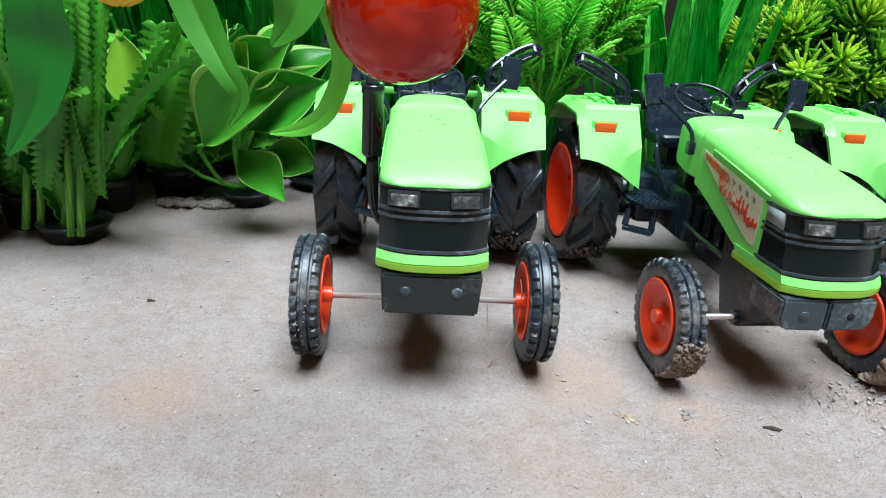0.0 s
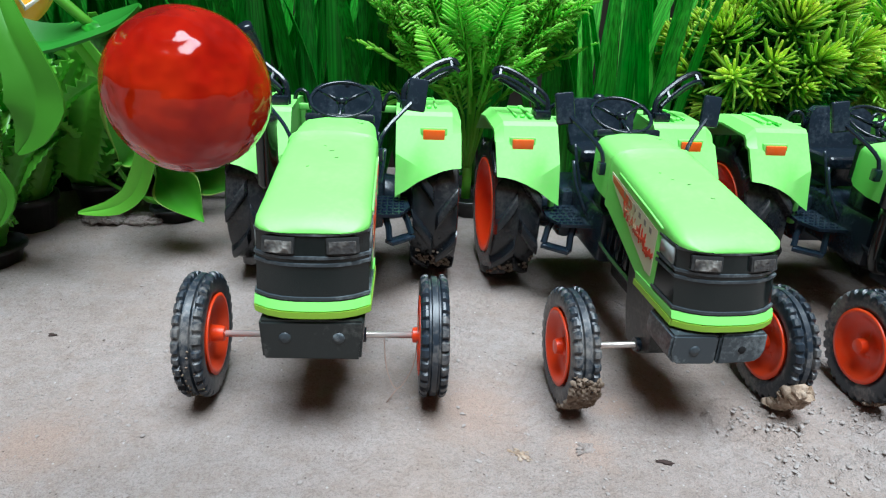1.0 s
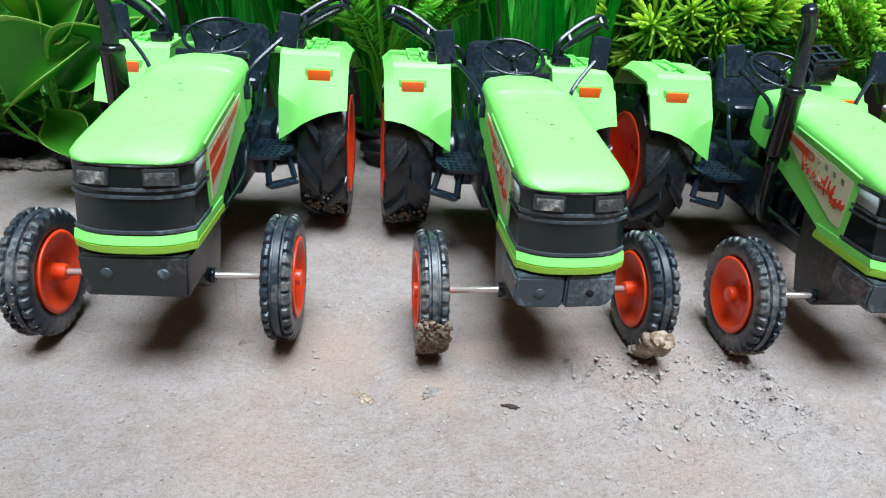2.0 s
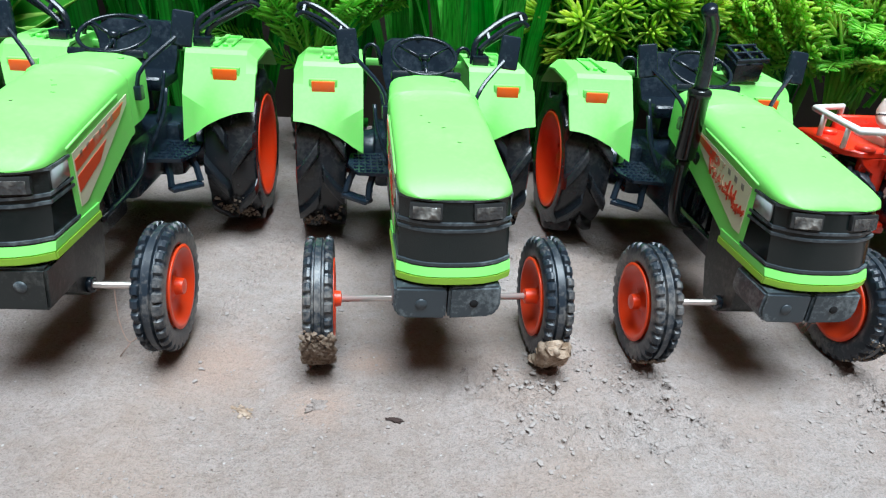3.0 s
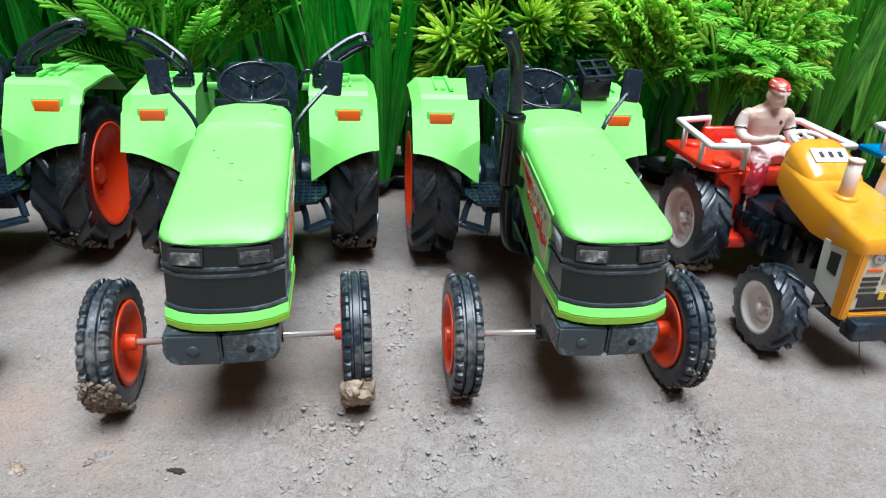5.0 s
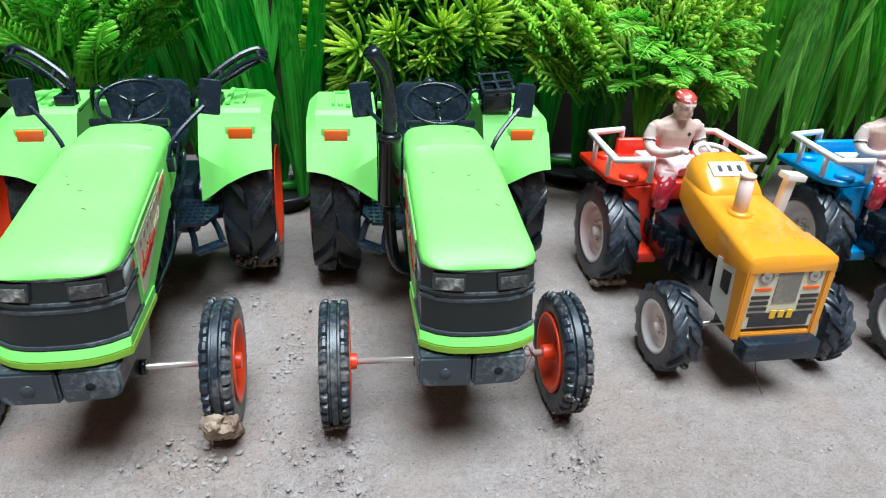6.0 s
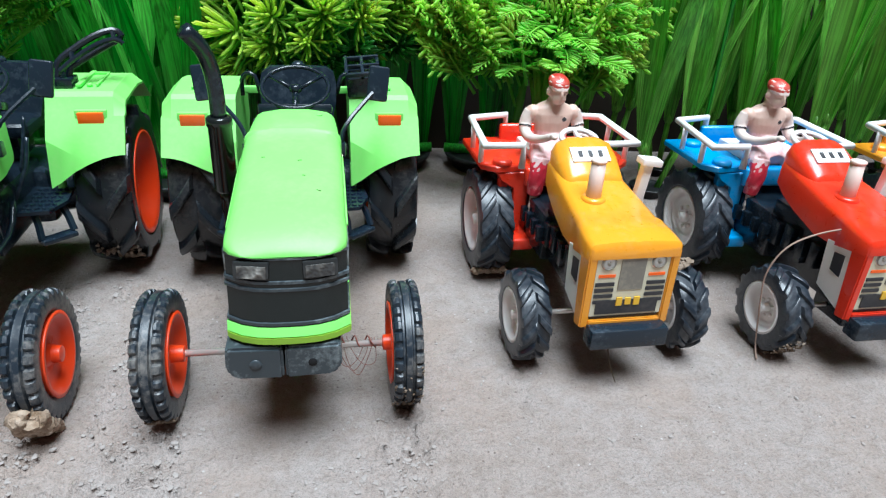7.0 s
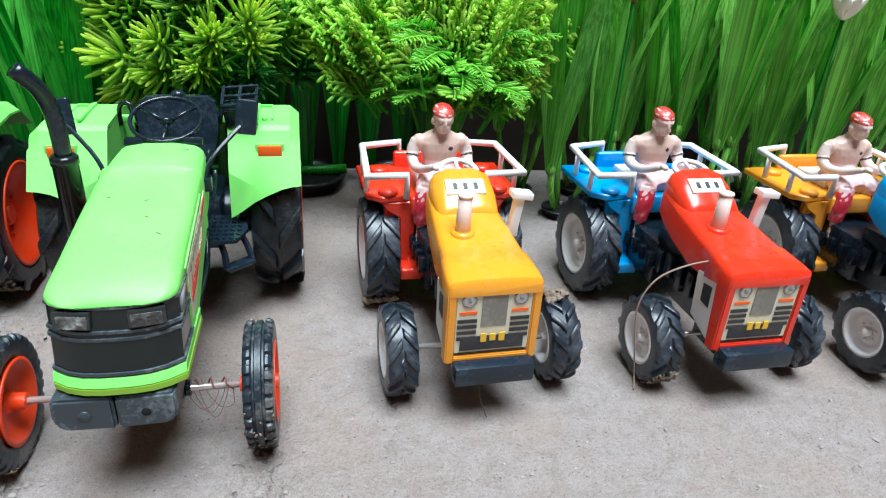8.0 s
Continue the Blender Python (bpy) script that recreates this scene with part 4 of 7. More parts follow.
        box(bm, (s * 0.0463, -0.0010, 0.0828), (0.0138, 0.0084, 0.0080), 0.0006)
        base = part("lamp_base", bm, "lime", fend)
        bm = bmesh.new()
        box(bm, (s * 0.0463, -0.0050, 0.0830), (0.0112, 0.0030, 0.0058), 0.0004)
        part("indicator_lamp", bm, "lamp_orange", fend, "orange indicator lamp")
        bm = bmesh.new()
        box(bm, (s * 0.0400, 0.0215, 0.0953), (0.0022, 0.0300, 0.0016), 0.0004)
        box(bm, (s * 0.0475, 0.0215, 0.0951), (0.0012, 0.0240, 0.0010), 0.0003)
        box(bm, (s * 0.0440, 0.0340, 0.0953), (0.0075, 0.0014, 0.0012), 0.0003)
        lathe(bm, [(0.0013, 0.0941), (0.0013, 0.0955), (0.0004, 0.0958)], 10, "z", (s * 0.0440, 0.0105, 0))
        part("ridge", bm, "lime", fend)
        if s in boxes:
            bm = bmesh.new()
            tilt = Matrix.Rotation(0.28, 4, "X") @ Matrix.Rotation(-s * 0.10, 4, "Y")
            for k in range(3):
                box(bm, (s * 0.0335, -0.0030 + 0.0080 * k, 0.1050 + 0.0023 * k), (0.0170, 0.0016, 0.0022), 0.0005, tilt)
                box(bm, (s * (0.0258 + 0.0077 * k), 0.0050, 0.1073), (0.0016, 0.0176, 0.0022), 0.0005, tilt)
            part("box_frame", bm, "black_dusty", fend, "black frame with square openings on the box")
            bm = bmesh.new()
            box(bm, (s * 0.0335, 0.0060, 0.1000), (0.0150, 0.0150, 0.0100), 0.0010, tilt)
            box(bm, (s * 0.0335, 0.0070, 0.0950), (0.0060, 0.0080, 0.0060), 0.0006)
            part("tool_box", bm, "black", fend, "small black box on the fender")
        if s in handles:
            bm = bmesh.new()
            hoop = [(0.0300, 0.010, 0.0925), (0.0304, 0.012, 0.1000), (0.0316, 0.013, 0.1050), (0.0372, 0.016, 0.1096), (0.0470, 0.020, 0.1156), (0.0552, 0.0225, 0.1182), (0.0588, 0.0230, 0.1160), (0.0555, 0.0225, 0.1130), (0.0450, 0.019, 0.1072), (0.0360, 0.016, 0.1020), (0.0345, 0.015, 0.0970)]
            tube(bm, [(s * x, y, z) for x, y, z in hoop], 0.0016, 8, curve=2)
            tube(bm, [(s * (x + 0.0010), y - 0.0035, z - 0.0036) for x, y, z in hoop[2:7]], 0.0012, 8, curve=2)
            for x, y, z in (hoop[3], hoop[5]):
                tube(bm, [(s * x, y, z), (s * (x + 0.0010), y - 0.0035, z - 0.0036)], 0.0012, 6)
            box(bm, (s * 0.0335, 0.0120, 0.0960), (0.0085, 0.0110, 0.0050), 0.0008)
            part("grab_handle", bm, "black", fend, "bent black grab handle")
    # bar between the fenders, seat, steering
    bm = bmesh.new()
    box(bm, (0, 0.030, 0.0895), (0.061, 0.0035, 0.0035), 0.0006)
    part("rear_bar", bm, "lime", tr, "green cross bar between the fenders")
    for s in (-1, 1):
        bm = bmesh.new()
        tube(bm, [(s * 0.0285, 0.024, 0.0880), (s * 0.0280, 0.023, 0.0960), (s * 0.0255, 0.022, 0.0995), (s * 0.0215, 0.021, 0.0985), (s * 0.0190, 0.020, 0.0900)], 0.0012, 7, curve=2)
        part("seat_bar", bm, "black", tr, "small black bars beside the seat", aside)
    bm = bmesh.new()
    box(bm, (0, 0.008, 0.0770), (0.0330, 0.0270, 0.0070), 0.0030, None, 3)
    box(bm, (0, 0.010, 0.0690), (0.0180, 0.0180, 0.0140), 0.0010)
    seat = part("seat", bm, "black", tr, "black moulded seat", aside)
    bm = bmesh.new()
    loops = []
    for z, w, y in ((0.0770, 0.0160, 0.0180), (0.0870, 0.0186, 0.0205), (0.0960, 0.0188, 0.0225), (0.1008, 0.0176, 0.0238), (0.1030, 0.0140, 0.0244)):
        loops.append([(x, y - 0.0025 + 9 * x * x * -1 + (0.0045 if back else 0), z) for back, xs in ((0, (-w, -w * 0.5, 0, w * 0.5, w)), (1, (w, w * 0.5, 0, -w * 0.5, -w))) for x in xs])
    rings(bm, loops)
    bmesh.ops.recalc_face_normals(bm, faces=bm.faces)
    part("backrest", bm, "black_dusty", seat, "black backrest with rounded top")
    bm = bmesh.new()
    lathe(bm, [(0.0030, 0.1015), (0.0034, 0.1040), (0.0020, 0.1052), (0.0004, 0.1054)], 12, "z", (0, 0.0245, 0))
    part("knob", bm, "black_dusty", seat)
    bm = bmesh.new()
    box(bm, (0, -0.0215, 0.0935), (0.0330, 0.0070, 0.0040), 0.0014, Matrix.Rotation(-0.35, 4, "X"))
    box(bm, (0, -0.0210, 0.0830), (0.0260, 0.0060, 0.0200), 0.0010)
    part("dashboard", bm, "black", tr, "black dashboard", aside)
    centre, tip = Vector((0, -0.0120, 0.1010)), Matrix.Rotation(radians(24), 3, "X")
    bm = bmesh.new()
    circle = [centre + tip @ Vector((0.0152 * math.cos(a), 0.0152 * math.sin(a), 0)) for a in (2 * math.pi * k / 28 for k in range(28))]
    tube(bm, circle, 0.0010, 7, closed=True)
    for a in (-90, 35, 145):
        e = centre + tip @ Vector((0.0150 * math.cos(radians(a)), 0.0150 * math.sin(radians(a)), 0))
        tube(bm, [centre + tip @ Vector((0, 0, -0.002)), e], 0.0010, 6)
    lathe(bm, [(0.0004, 0.0012), (0.0028, 0.0008), (0.0028, -0.002), (0.0004, -0.003)], 12, "z", centre)
    tube(bm, [centre, (0, -0.0195, 0.088)], 0.0016, 8)
    part("steering_wheel", bm, "black", tr, "thin black steering wheel", aside)
    # exhaust stack
    if stack:
        bm = bmesh.new()
        x, y = -0.0262, -0.068
        lathe(bm, [(0.0006, 0.0725), (0.0034, 0.0727), (0.0045, 0.0741), (0.0045, 0.0995), (0.0049, 0.0999), (0.0049, 0.1025), (0.0040, 0.1033), (0.0006, 0.1033)], 24, "z", (x, y, 0))
        tube(bm, [(x, y, 0.0730), (x + 0.0004, y + 0.001, 0.060), (x + 0.002, y + 0.002, 0.048), (x + 0.006, y + 0.004, 0.041), (-0.012, y + 0.004, 0.040)], 0.0027, 10, curve=3)
        tube(bm, [(x + 0.003, y, 0.076), (-0.0170, y + 0.003, 0.070)], 0.0020, 8)
        muffler = part("muffler", bm, "black_clean", tr, "black exhaust muffler beside the bonnet", aside)
        bm = bmesh.new()
        top = {"bent": [(x, y, 0.1025), (x, y, 0.112), (x - 0.0010, y, 0.121), (x - 0.0030, y - 0.003, 0.129), (x - 0.0075, y - 0.0065, 0.1355)],
               "straight": [(x, y, 0.1025), (x, y, 0.112), (x - 0.0010, y - 0.0006, 0.122), (x - 0.0026, y - 0.0016, 0.1310), (x - 0.0050, y - 0.005, 0.1380)]}[stack]
        tube(bm, top, 0.0030, 14, curve=3)
        part("exhaust_pipe", bm, "black", muffler, "upright black exhaust pipe")
    # stickers on both sides of the bonnet
    for s in (-1, 1):
        face = s * 0.0196
        bm = bmesh.new()
        prism(bm, [(-0.1125, 0.0768), (-0.0600, 0.0850), (-0.0610, 0.0815), (-0.0740, 0.0745), (-0.0920, 0.0650), (-0.1075, 0.0580), (-0.1125, 0.0578)], face, face + s * 0.0003)
        bmesh.ops.recalc_face_normals(bm, faces=bm.faces)
        decal = part("sticker", bm, "sticker", hood, "silver and red sticker on the bonnet side")
        bm = bmesh.new()
        o = face + s * 0.0003
        rg = random.Random(9 + s)
        if bumper == "plain":
            prism(bm, [(-0.1120, 0.0742), (-0.0650, 0.0830), (-0.0700, 0.0792), (-0.1120, 0.0702)], o, o + s * 0.0002)
            prism(bm, [(-0.1120, 0.0684), (-0.0850, 0.0738), (-0.0930, 0.0680), (-0.1120, 0.0628)], o, o + s * 0.0002)
        else:
            prism(bm, [(-0.0910, 0.0785), (-0.0620, 0.0838), (-0.0630, 0.0812), (-0.0760, 0.0778), (-0.0890, 0.0748)], o, o + s * 0.0002)
            # worn red scrawl across the lower half
            for k in range(24):
                y = -0.1110 + 0.0013 * k + rg.uniform(-0.0008, 0.0008)
                z = 0.0636 + 0.00038 * k + rg.uniform(-0.0010, 0.0010)
                l, w, tip = rg.uniform(0.0020, 0.0062), rg.uniform(0.0006, 0.0013), rg.uniform(-0.0012, 0.0030)
                prism(bm, [(y, z), (y + w, z - 0.0004), (y + tip + w, z + l), (y + tip, z + l + 0.0004)], o, o + s * (0.0002 + 0.00001 * k))
                if k % 3 == 0:
                    prism(bm, [(y - 0.001, z + 0.4 * l), (y + 0.0044, z + 0.3 * l), (y + 0.0046, z + 0.3 * l + w), (y - 0.0006, z + 0.4 * l + w)], o, o + s * (0.00034 + 0.00001 * k))
        bmesh.ops.recalc_face_normals(bm, faces=bm.faces)
        part("red_print", bm, "red_band" if bumper == "plain" else "ink_red", decal)
        bm = bmesh.new()
        for k in range(6):
            y = -0.1080 + 0.0058 * k
            z = 0.0736 + 0.0010 * k
            prism(bm, [(y, z), (y + 0.0020, z + 0.0004), (y + 0.0026, z + 0.0026), (y + 0.0006, z + 0.0022)], o, o + s * 0.0002)
        bmesh.ops.recalc_face_normals(bm, faces=bm.faces)
        part("dark_print", bm, "ink_grey", decal)
    # wheels
    muds = dict(mud)
    for s in (-1, 1):
        wheel_parts(tr, "front", shift + s * 0.0450, -0.1090, 0.0246, s, steer, muds.get(("front", s)))
        wheel_parts(tr, "rear", s * 0.0478, 0.0205, 0.0412, s, 0.0, muds.get(("rear", s)))
    return tr


green_tractor(pose(0.0415, 0.3830, 0.0035, -0.8, 0, 3.4), "lime green toy tractor with upright black exhaust beside broad leaves", stack="straight", bumper="plain", shift=-0.0015,
              mud=[(("rear", 1), mud_patch(0.0388, 0.020, -0.75, 0.8, 3, 0.0011, 90)), (("front", -1), mud_patch(0.0240, 0.010, 1.2, 1.6, 7, 0.0005, 50))])
green_tractor(pose(0.1800, 0.3948, 0, 0, 0, 6.7), "lime green toy tractor without exhaust, mud clods on front tyres", offset=0.0022,
              mud=[(("front", -1), mud_patch(0.0240, 0.0112, 0.98, 1.35, 11, 0.0014, 430)), (("front", 1), mud_patch(0.0252, 0.0082, -0.90, 0.85, 12, 0.0038, 110)), (("rear", 1), mud_patch(0.0388, 0.020, -0.65, 0.8, 5, 0.0012, 100)),
                   (("rear", -1), mud_patch(0.0388, 0.020, 0.7, 0.8, 6, 0.0011, 90))])
green_tractor(pose(0.3182, 0.4032, 0, 0, 0, 4.3), "lime green toy tractor with bent black exhaust and black fender box", stack="bent", handles=(), boxes=(1,), offset=0.0022, shift=-0.0020,
              mud=[(("front", -1), mud_patch(0.0240, 0.010, 0.62, 0.5, 21, 0.0012, 60)), (("front", 1), mud_patch(0.0240, 0.011, -1.0, 1.8, 22, 0.0006, 80))])
from mathutils.bvhtree import BVHTree


# ---- small toy tractors with seated dolls ----
def lug_tyre(R, half, inner, n, lug):
    """Fat tyre with chevron lugs."""
    prof = [(inner, -half * 0.8), (inner * 1.12, -half), (R * 0.83, -half * 1.02), (R * 0.90, -half)]
    prof += [(R - 0.0010 * abs(u) ** 4, half * u) for u in (-0.94, -0.84, -0.70, -0.55, -0.40, -0.25, -0.12, -0.03, 0.03, 0.12, 0.25, 0.40, 0.55, 0.70, 0.84, 0.94)]
    prof += [(R * 0.90, half), (R * 0.83, half * 1.02), (inner * 1.12, half), (inner, half * 0.8)]
    return treaded(prof, n * 12, lugs(n, half, R, lug, 5, 12), rake(n, half, 0.42), "rubber_blue")


def white_wheel(R, half, holes):
    bm = bmesh.new()
    lathe(bm, [(0.0006, -half - 0.0008), (R * 0.16, -half - 0.0006), (R * 0.18, -half * 0.5), (R * 0.18, half * 0.4), (R * 0.16, half + 0.0008), (0.0006, half + 0.0012)], 16)
    for k in range(holes):
        w = 2 * math.pi * k / holes
        lathe(bm, [(0.0002, half * 0.80), (R * 0.07, half * 0.78), (R * 0.07, half * 0.35), (0.0002, half * 0.35)], 8, "x", (0, R * 0.36 * math.sin(w), R * 0.36 * math.cos(w)))
    return mesh_of("wheel", bm, "white")


def white_rim(R, half):
    bm = bmesh.new()
    lathe(bm, [(R, -half), (R + 0.0006, -half - 0.0006), (R - 0.0012, -half - 0.0006), (R * 0.80, -half * 0.3), (R * 0.50, -half * 0.15), (R * 0.17, -half * 0.15), (R * 0.17, half * 0.45), (R * 0.45, half * 0.50), (R * 0.62, half * 0.42),
               (R * 0.70, half * 0.70), (R * 0.80, half * 0.55), (R - 0.0012, half + 0.0006), (R + 0.0006, half + 0.0006), (R, half)], 40, wrap=True)
    return mesh_of("rim", bm, "white")


def small_wheel(tr, kind, x, y, z, side, mud=None):
    m = Matrix.Translation((x, y, z)) @ (Matrix.Identity(4) if side > 0 else Matrix.Rotation(math.pi, 4, "Z"))
    R, half, rim = (0.0264, 0.0088, 0.0168) if kind == "rear" else (0.0186, 0.0066, 0.0118)
    wheel = part("wheel", cached(kind + "_white_hub", lambda: white_wheel(rim, half * 0.7, 6)), None, tr, f"white {kind} wheel with ribbed black tyre", m)
    part("rim", cached(kind + "_white_rim", lambda: white_rim(rim, half * 0.88)), None, wheel, "dished white plastic rim")
    part("tyre", cached(kind + "_lug_tyre", lambda: lug_tyre(R, half, rim - 0.0004, 15 if kind == "rear" else 13, 0.0016)), None, wheel, "black tyre with deep chevron lugs")
    if mud:
        part("mud", mud, None, wheel, "dried mud cake on the tyre")


def bonnet_section(y, w, zt, zl, r=0.004):
    pts = [(-w, zl), (-w, zt - r), (-w + r * 0.35, zt - r * 0.3), (-w + r, zt), (-w * 0.5, zt + 0.0006), (-w * 0.12, zt + 0.0008), (0.0, zt + 0.0004)]
    return [(x, y, z) for x, z in pts + [(-x, z) for x, z in reversed(pts[:-1])]]


def small_tractor(m, label, hood_mat, body_mat, mud=()):
    tr = thing("small_toy_tractor", m, label, "toy tractor", "small toy tractors with drivers")
    # bonnet: frame round the grille in front, sloping top
    bm = bmesh.new()
    rings(bm, [bonnet_section(*s) for s in ((-0.1078, 0.0182, 0.0636, 0.0592, 0.0012), (-0.1066, 0.0194, 0.0654, 0.0585, 0.0022), (-0.1010, 0.0196, 0.0663, 0.0575, 0.0026), (-0.0890, 0.0188, 0.0676, 0.0550, 0.0026),
                                            (-0.0880, 0.0181, 0.0671, 0.0540, 0.0026), (-0.0730, 0.0170, 0.0700, 0.0530, 0.003), (-0.0560, 0.0158, 0.0728, 0.0565, 0.003), (-0.0450, 0.0150, 0.0750, 0.0600, 0.003), (-0.0380, 0.0146, 0.0760, 0.0640, 0.003))])
    bmesh.ops.recalc_face_normals(bm, faces=bm.faces)
    bonnet = part("bonnet", bm, hood_mat, tr, "glossy sloping bonnet", Matrix.Translation((-0.0008, 0, 0)), 0.8)
    # the nose parts are modelled square on, then set forward and flattened a little
    nose = Matrix.Translation((0, -0.0047, 0.0655 * 0.085)) @ Matrix.Diagonal((1.03, 1, 0.915, 1))
    bm = bmesh.new()
    for s in (-1, 1):
        prism(bm, [(-0.1028, 0.0245), (-0.0968, 0.0235), (-0.0940, 0.0570), (-0.0965, 0.0625), (-0.1028, 0.0612)], s * 0.0152, s * 0.0188)
    box(bm, (0, -0.1003, 0.0252), (0.0310, 0.0050, 0.0048), 0.0004)
    box(bm, (0, -0.1008, 0.0612), (0.0310, 0.0040, 0.0040), 0.0004)
    bmesh.ops.recalc_face_normals(bm, faces=bm.faces)
    bmesh.ops.bevel(bm, geom=[e for e in bm.edges if e.calc_face_angle(0) > 0.5], offset=0.0006, segments=2, affect="EDGES")
    part("front_frame", bm, hood_mat, bonnet, "moulded frame round the grille", nose)
    # printed grille: plain shapes for lamps, slats and the maker's mark
    bm = bmesh.new()
    box(bm, (0, -0.1015, 0.0440), (0.0325, 0.0012, 0.0330), 0)
    grille = part("grille", bm, "sticker", tr, "printed silver grille sticker", Matrix.Translation((-0.0008, -0.0046, 0.0014 + 0.0655 * 0.10)) @ Matrix.Diagonal((0.95, 1, 0.90, 1)))
    for s in (-1, 1):
        bm = bmesh.new()
        lathe(bm, [(0.0002, -0.1026), (0.0024, -0.1026), (0.0034, -0.1023), (0.0034, -0.1020), (0.0002, -0.1020)], 20, "y", (s * 0.0112, 0, 0.0545))
        part("headlight", bm, "reflector", grille, "round printed headlight")
        bm = bmesh.new()
        lathe(bm, [(0.0026, -0.1028), (0.0031, -0.1028), (0.0031, -0.1021), (0.0026, -0.1021)], 20, "y", (s * 0.0112, 0, 0.0545), wrap=True)
        lathe(bm, [(0.0002, -0.1029), (0.0009, -0.1029), (0.0009, -0.1022), (0.0002, -0.1022)], 12, "y", (s * 0.0112, 0, 0.0545))
        part("lamp_ring", bm, "ink_grey", grille)
        bm = bmesh.new()
        box(bm, (s * 0.0112, -0.1022, 0.0482), (0.0074, 0.0006, 0.0013))
        part("red_mark", bm, "lamp_orange", grille)
        for k in range(4):
            bm = bmesh.new()
            box(bm, (s * 0.0115, -0.1022, 0.0440 - 0.0030 * k), (0.0084, 0.0006, 0.0017))
            part("slat", bm, "ink_dark", grille)
    bm = bmesh.new()
    box(bm, (0, -0.1022, 0.0500), (0.0110, 0.0006, 0.0180))
    part("centre_panel", bm, "ink_grey", grille)
    bm = bmesh.new()
    box(bm, (0, -0.1023, 0.0322), (0.0280, 0.0006, 0.0070))
    part("dark_panel", bm, "ink_dark", grille)
    bm = bmesh.new()
    for k, (x, h) in enumerate(((-0.0040, 0.0042), (0.0, 0.0034), (0.0040, 0.0042))):
        box(bm, (x, -0.1028, 0.0352), (0.0026, 0.0006, h))
    part("yellow_mark", bm, "bud", grille)
    bm = bmesh.new()
    box(bm, (0, -0.1010, 0.0265), (0.0310, 0.0008, 0.0020))
    part("slot", bm, "ink_dark", grille)
    for s in (-1, 1):
        bm = bmesh.new()
        prism(bm, [(-0.0958, 0.0262), (-0.0815, 0.0312), (-0.0795, 0.0545), (-0.0945, 0.0570)], s * 0.0150, s * 0.0178)
        bmesh.ops.recalc_face_normals(bm, faces=bm.faces)
        side = part("side_panel", bm, "white", bonnet, "pale side sticker", nose)
        bm = bmesh.new()
        prism(bm, [(-0.0920, 0.0410), (-0.0860, 0.0420), (-0.0855, 0.0510), (-0.0915, 0.0520)], s * 0.0178, s * 0.0181)
        bmesh.ops.recalc_face_normals(bm, faces=bm.faces)
        part("dark_print", bm, "ink_dark", side)
    # dashboard hump with a label plate
    bm = bmesh.new()
    rings(bm, [bonnet_section(*s) for s in ((-0.0600, 0.0128, 0.0722, 0.0690, 0.002), (-0.0580, 0.0140, 0.0752, 0.0690, 0.004), (-0.0480, 0.0150, 0.0812, 0.0690, 0.005), (-0.0400, 0.0148, 0.0852, 0.0640, 0.006), (-0.0370, 0.0142, 0.0850, 0.0640, 0.006), (-0.0355, 0.0130, 0.0835, 0.0640, 0.006))])
    bmesh.ops.recalc_face_normals(bm, faces=bm.faces)
    dash = part("dash_hump", bm, hood_mat, tr, "raised dashboard hump", angle=0.8)
    tilt = Matrix.Rotation(radians(30), 4, "X")
    bm = bmesh.new()
    box(bm, (0, -0.0490, 0.0812), (0.0180, 0.0085, 0.0012), 0.0003, tilt)
    plate = part("label_plate", bm, "white", dash, "white label plate with dark marks")
    bm = bmesh.new()
    for x in (-0.0048, 0.0, 0.0048):
        box(bm, (x, -0.0493, 0.0817), (0.0018, 0.0034, 0.0008), 0, tilt)
    part("dark_mark", bm, "ink_dark", plate)
    # exhaust pipe, air cleaner
    bm = bmesh.new()
    lathe(bm, [(0.0054, 0.0690), (0.0054, 0.0712), (0.0046, 0.0722), (0.0030, 0.0722)], 20, "z", (-0.0060, -0.0735, -0.0008))
    part("pipe_base", bm, hood_mat, bonnet)
    bm = bmesh.new()
    tube(bm, [(-0.0060, -0.0735, 0.0680), (-0.0058, -0.0732, 0.0775), (-0.0054, -0.0725, 0.0862)], 0.0033, 16, taper=0.92)
    lathe(bm, [(0.0029, 0.0866), (0.0034, 0.0870), (0.0034, 0.0880), (0.0024, 0.0882), (0.0020, 0.0870)], 16, "z", (-0.0054, -0.0725, -0.0006))
    part("exhaust_pipe", bm, "pink_white", bonnet, "dusty white exhaust pipe")
    bm = bmesh.new()
    box(bm, (0.0205, -0.0640, 0.0735), (0.0042, 0.0042, 0.0200), 0.0006, Matrix.Rotation(0.12, 4, "Y"))
    box(bm, (0.0220, -0.0645, 0.0832), (0.0095, 0.0070, 0.0030), 0.0006, Matrix.Rotation(0.12, 4, "Y"))
    box(bm, (0.0180, -0.0640, 0.0650), (0.0080, 0.0036, 0.0036), 0.0005)
    part("air_cleaner", bm, "white", bonnet, "white square air cleaner")
    # chassis
    bm = bmesh.new()
    box(bm, (0, -0.0640, 0.0400), (0.0240, 0.0560, 0.0300), 0.002)
    box(bm, (0, -0.0150, 0.0360), (0.0300, 0.0560, 0.0240), 0.002)
    for k in range(5):
        for s in (-1, 1):
            box(bm, (s * 0.0130, -0.0840 + 0.0095 * k, 0.0400 + 0.002 * (k % 2)), (0.0050, 0.0060, 0.0120), 0.0008)
            box(bm, (s * 0.0155, -0.0400 + 0.0080 * k, 0.0380), (0.0050, 0.0040, 0.0080), 0.0006)
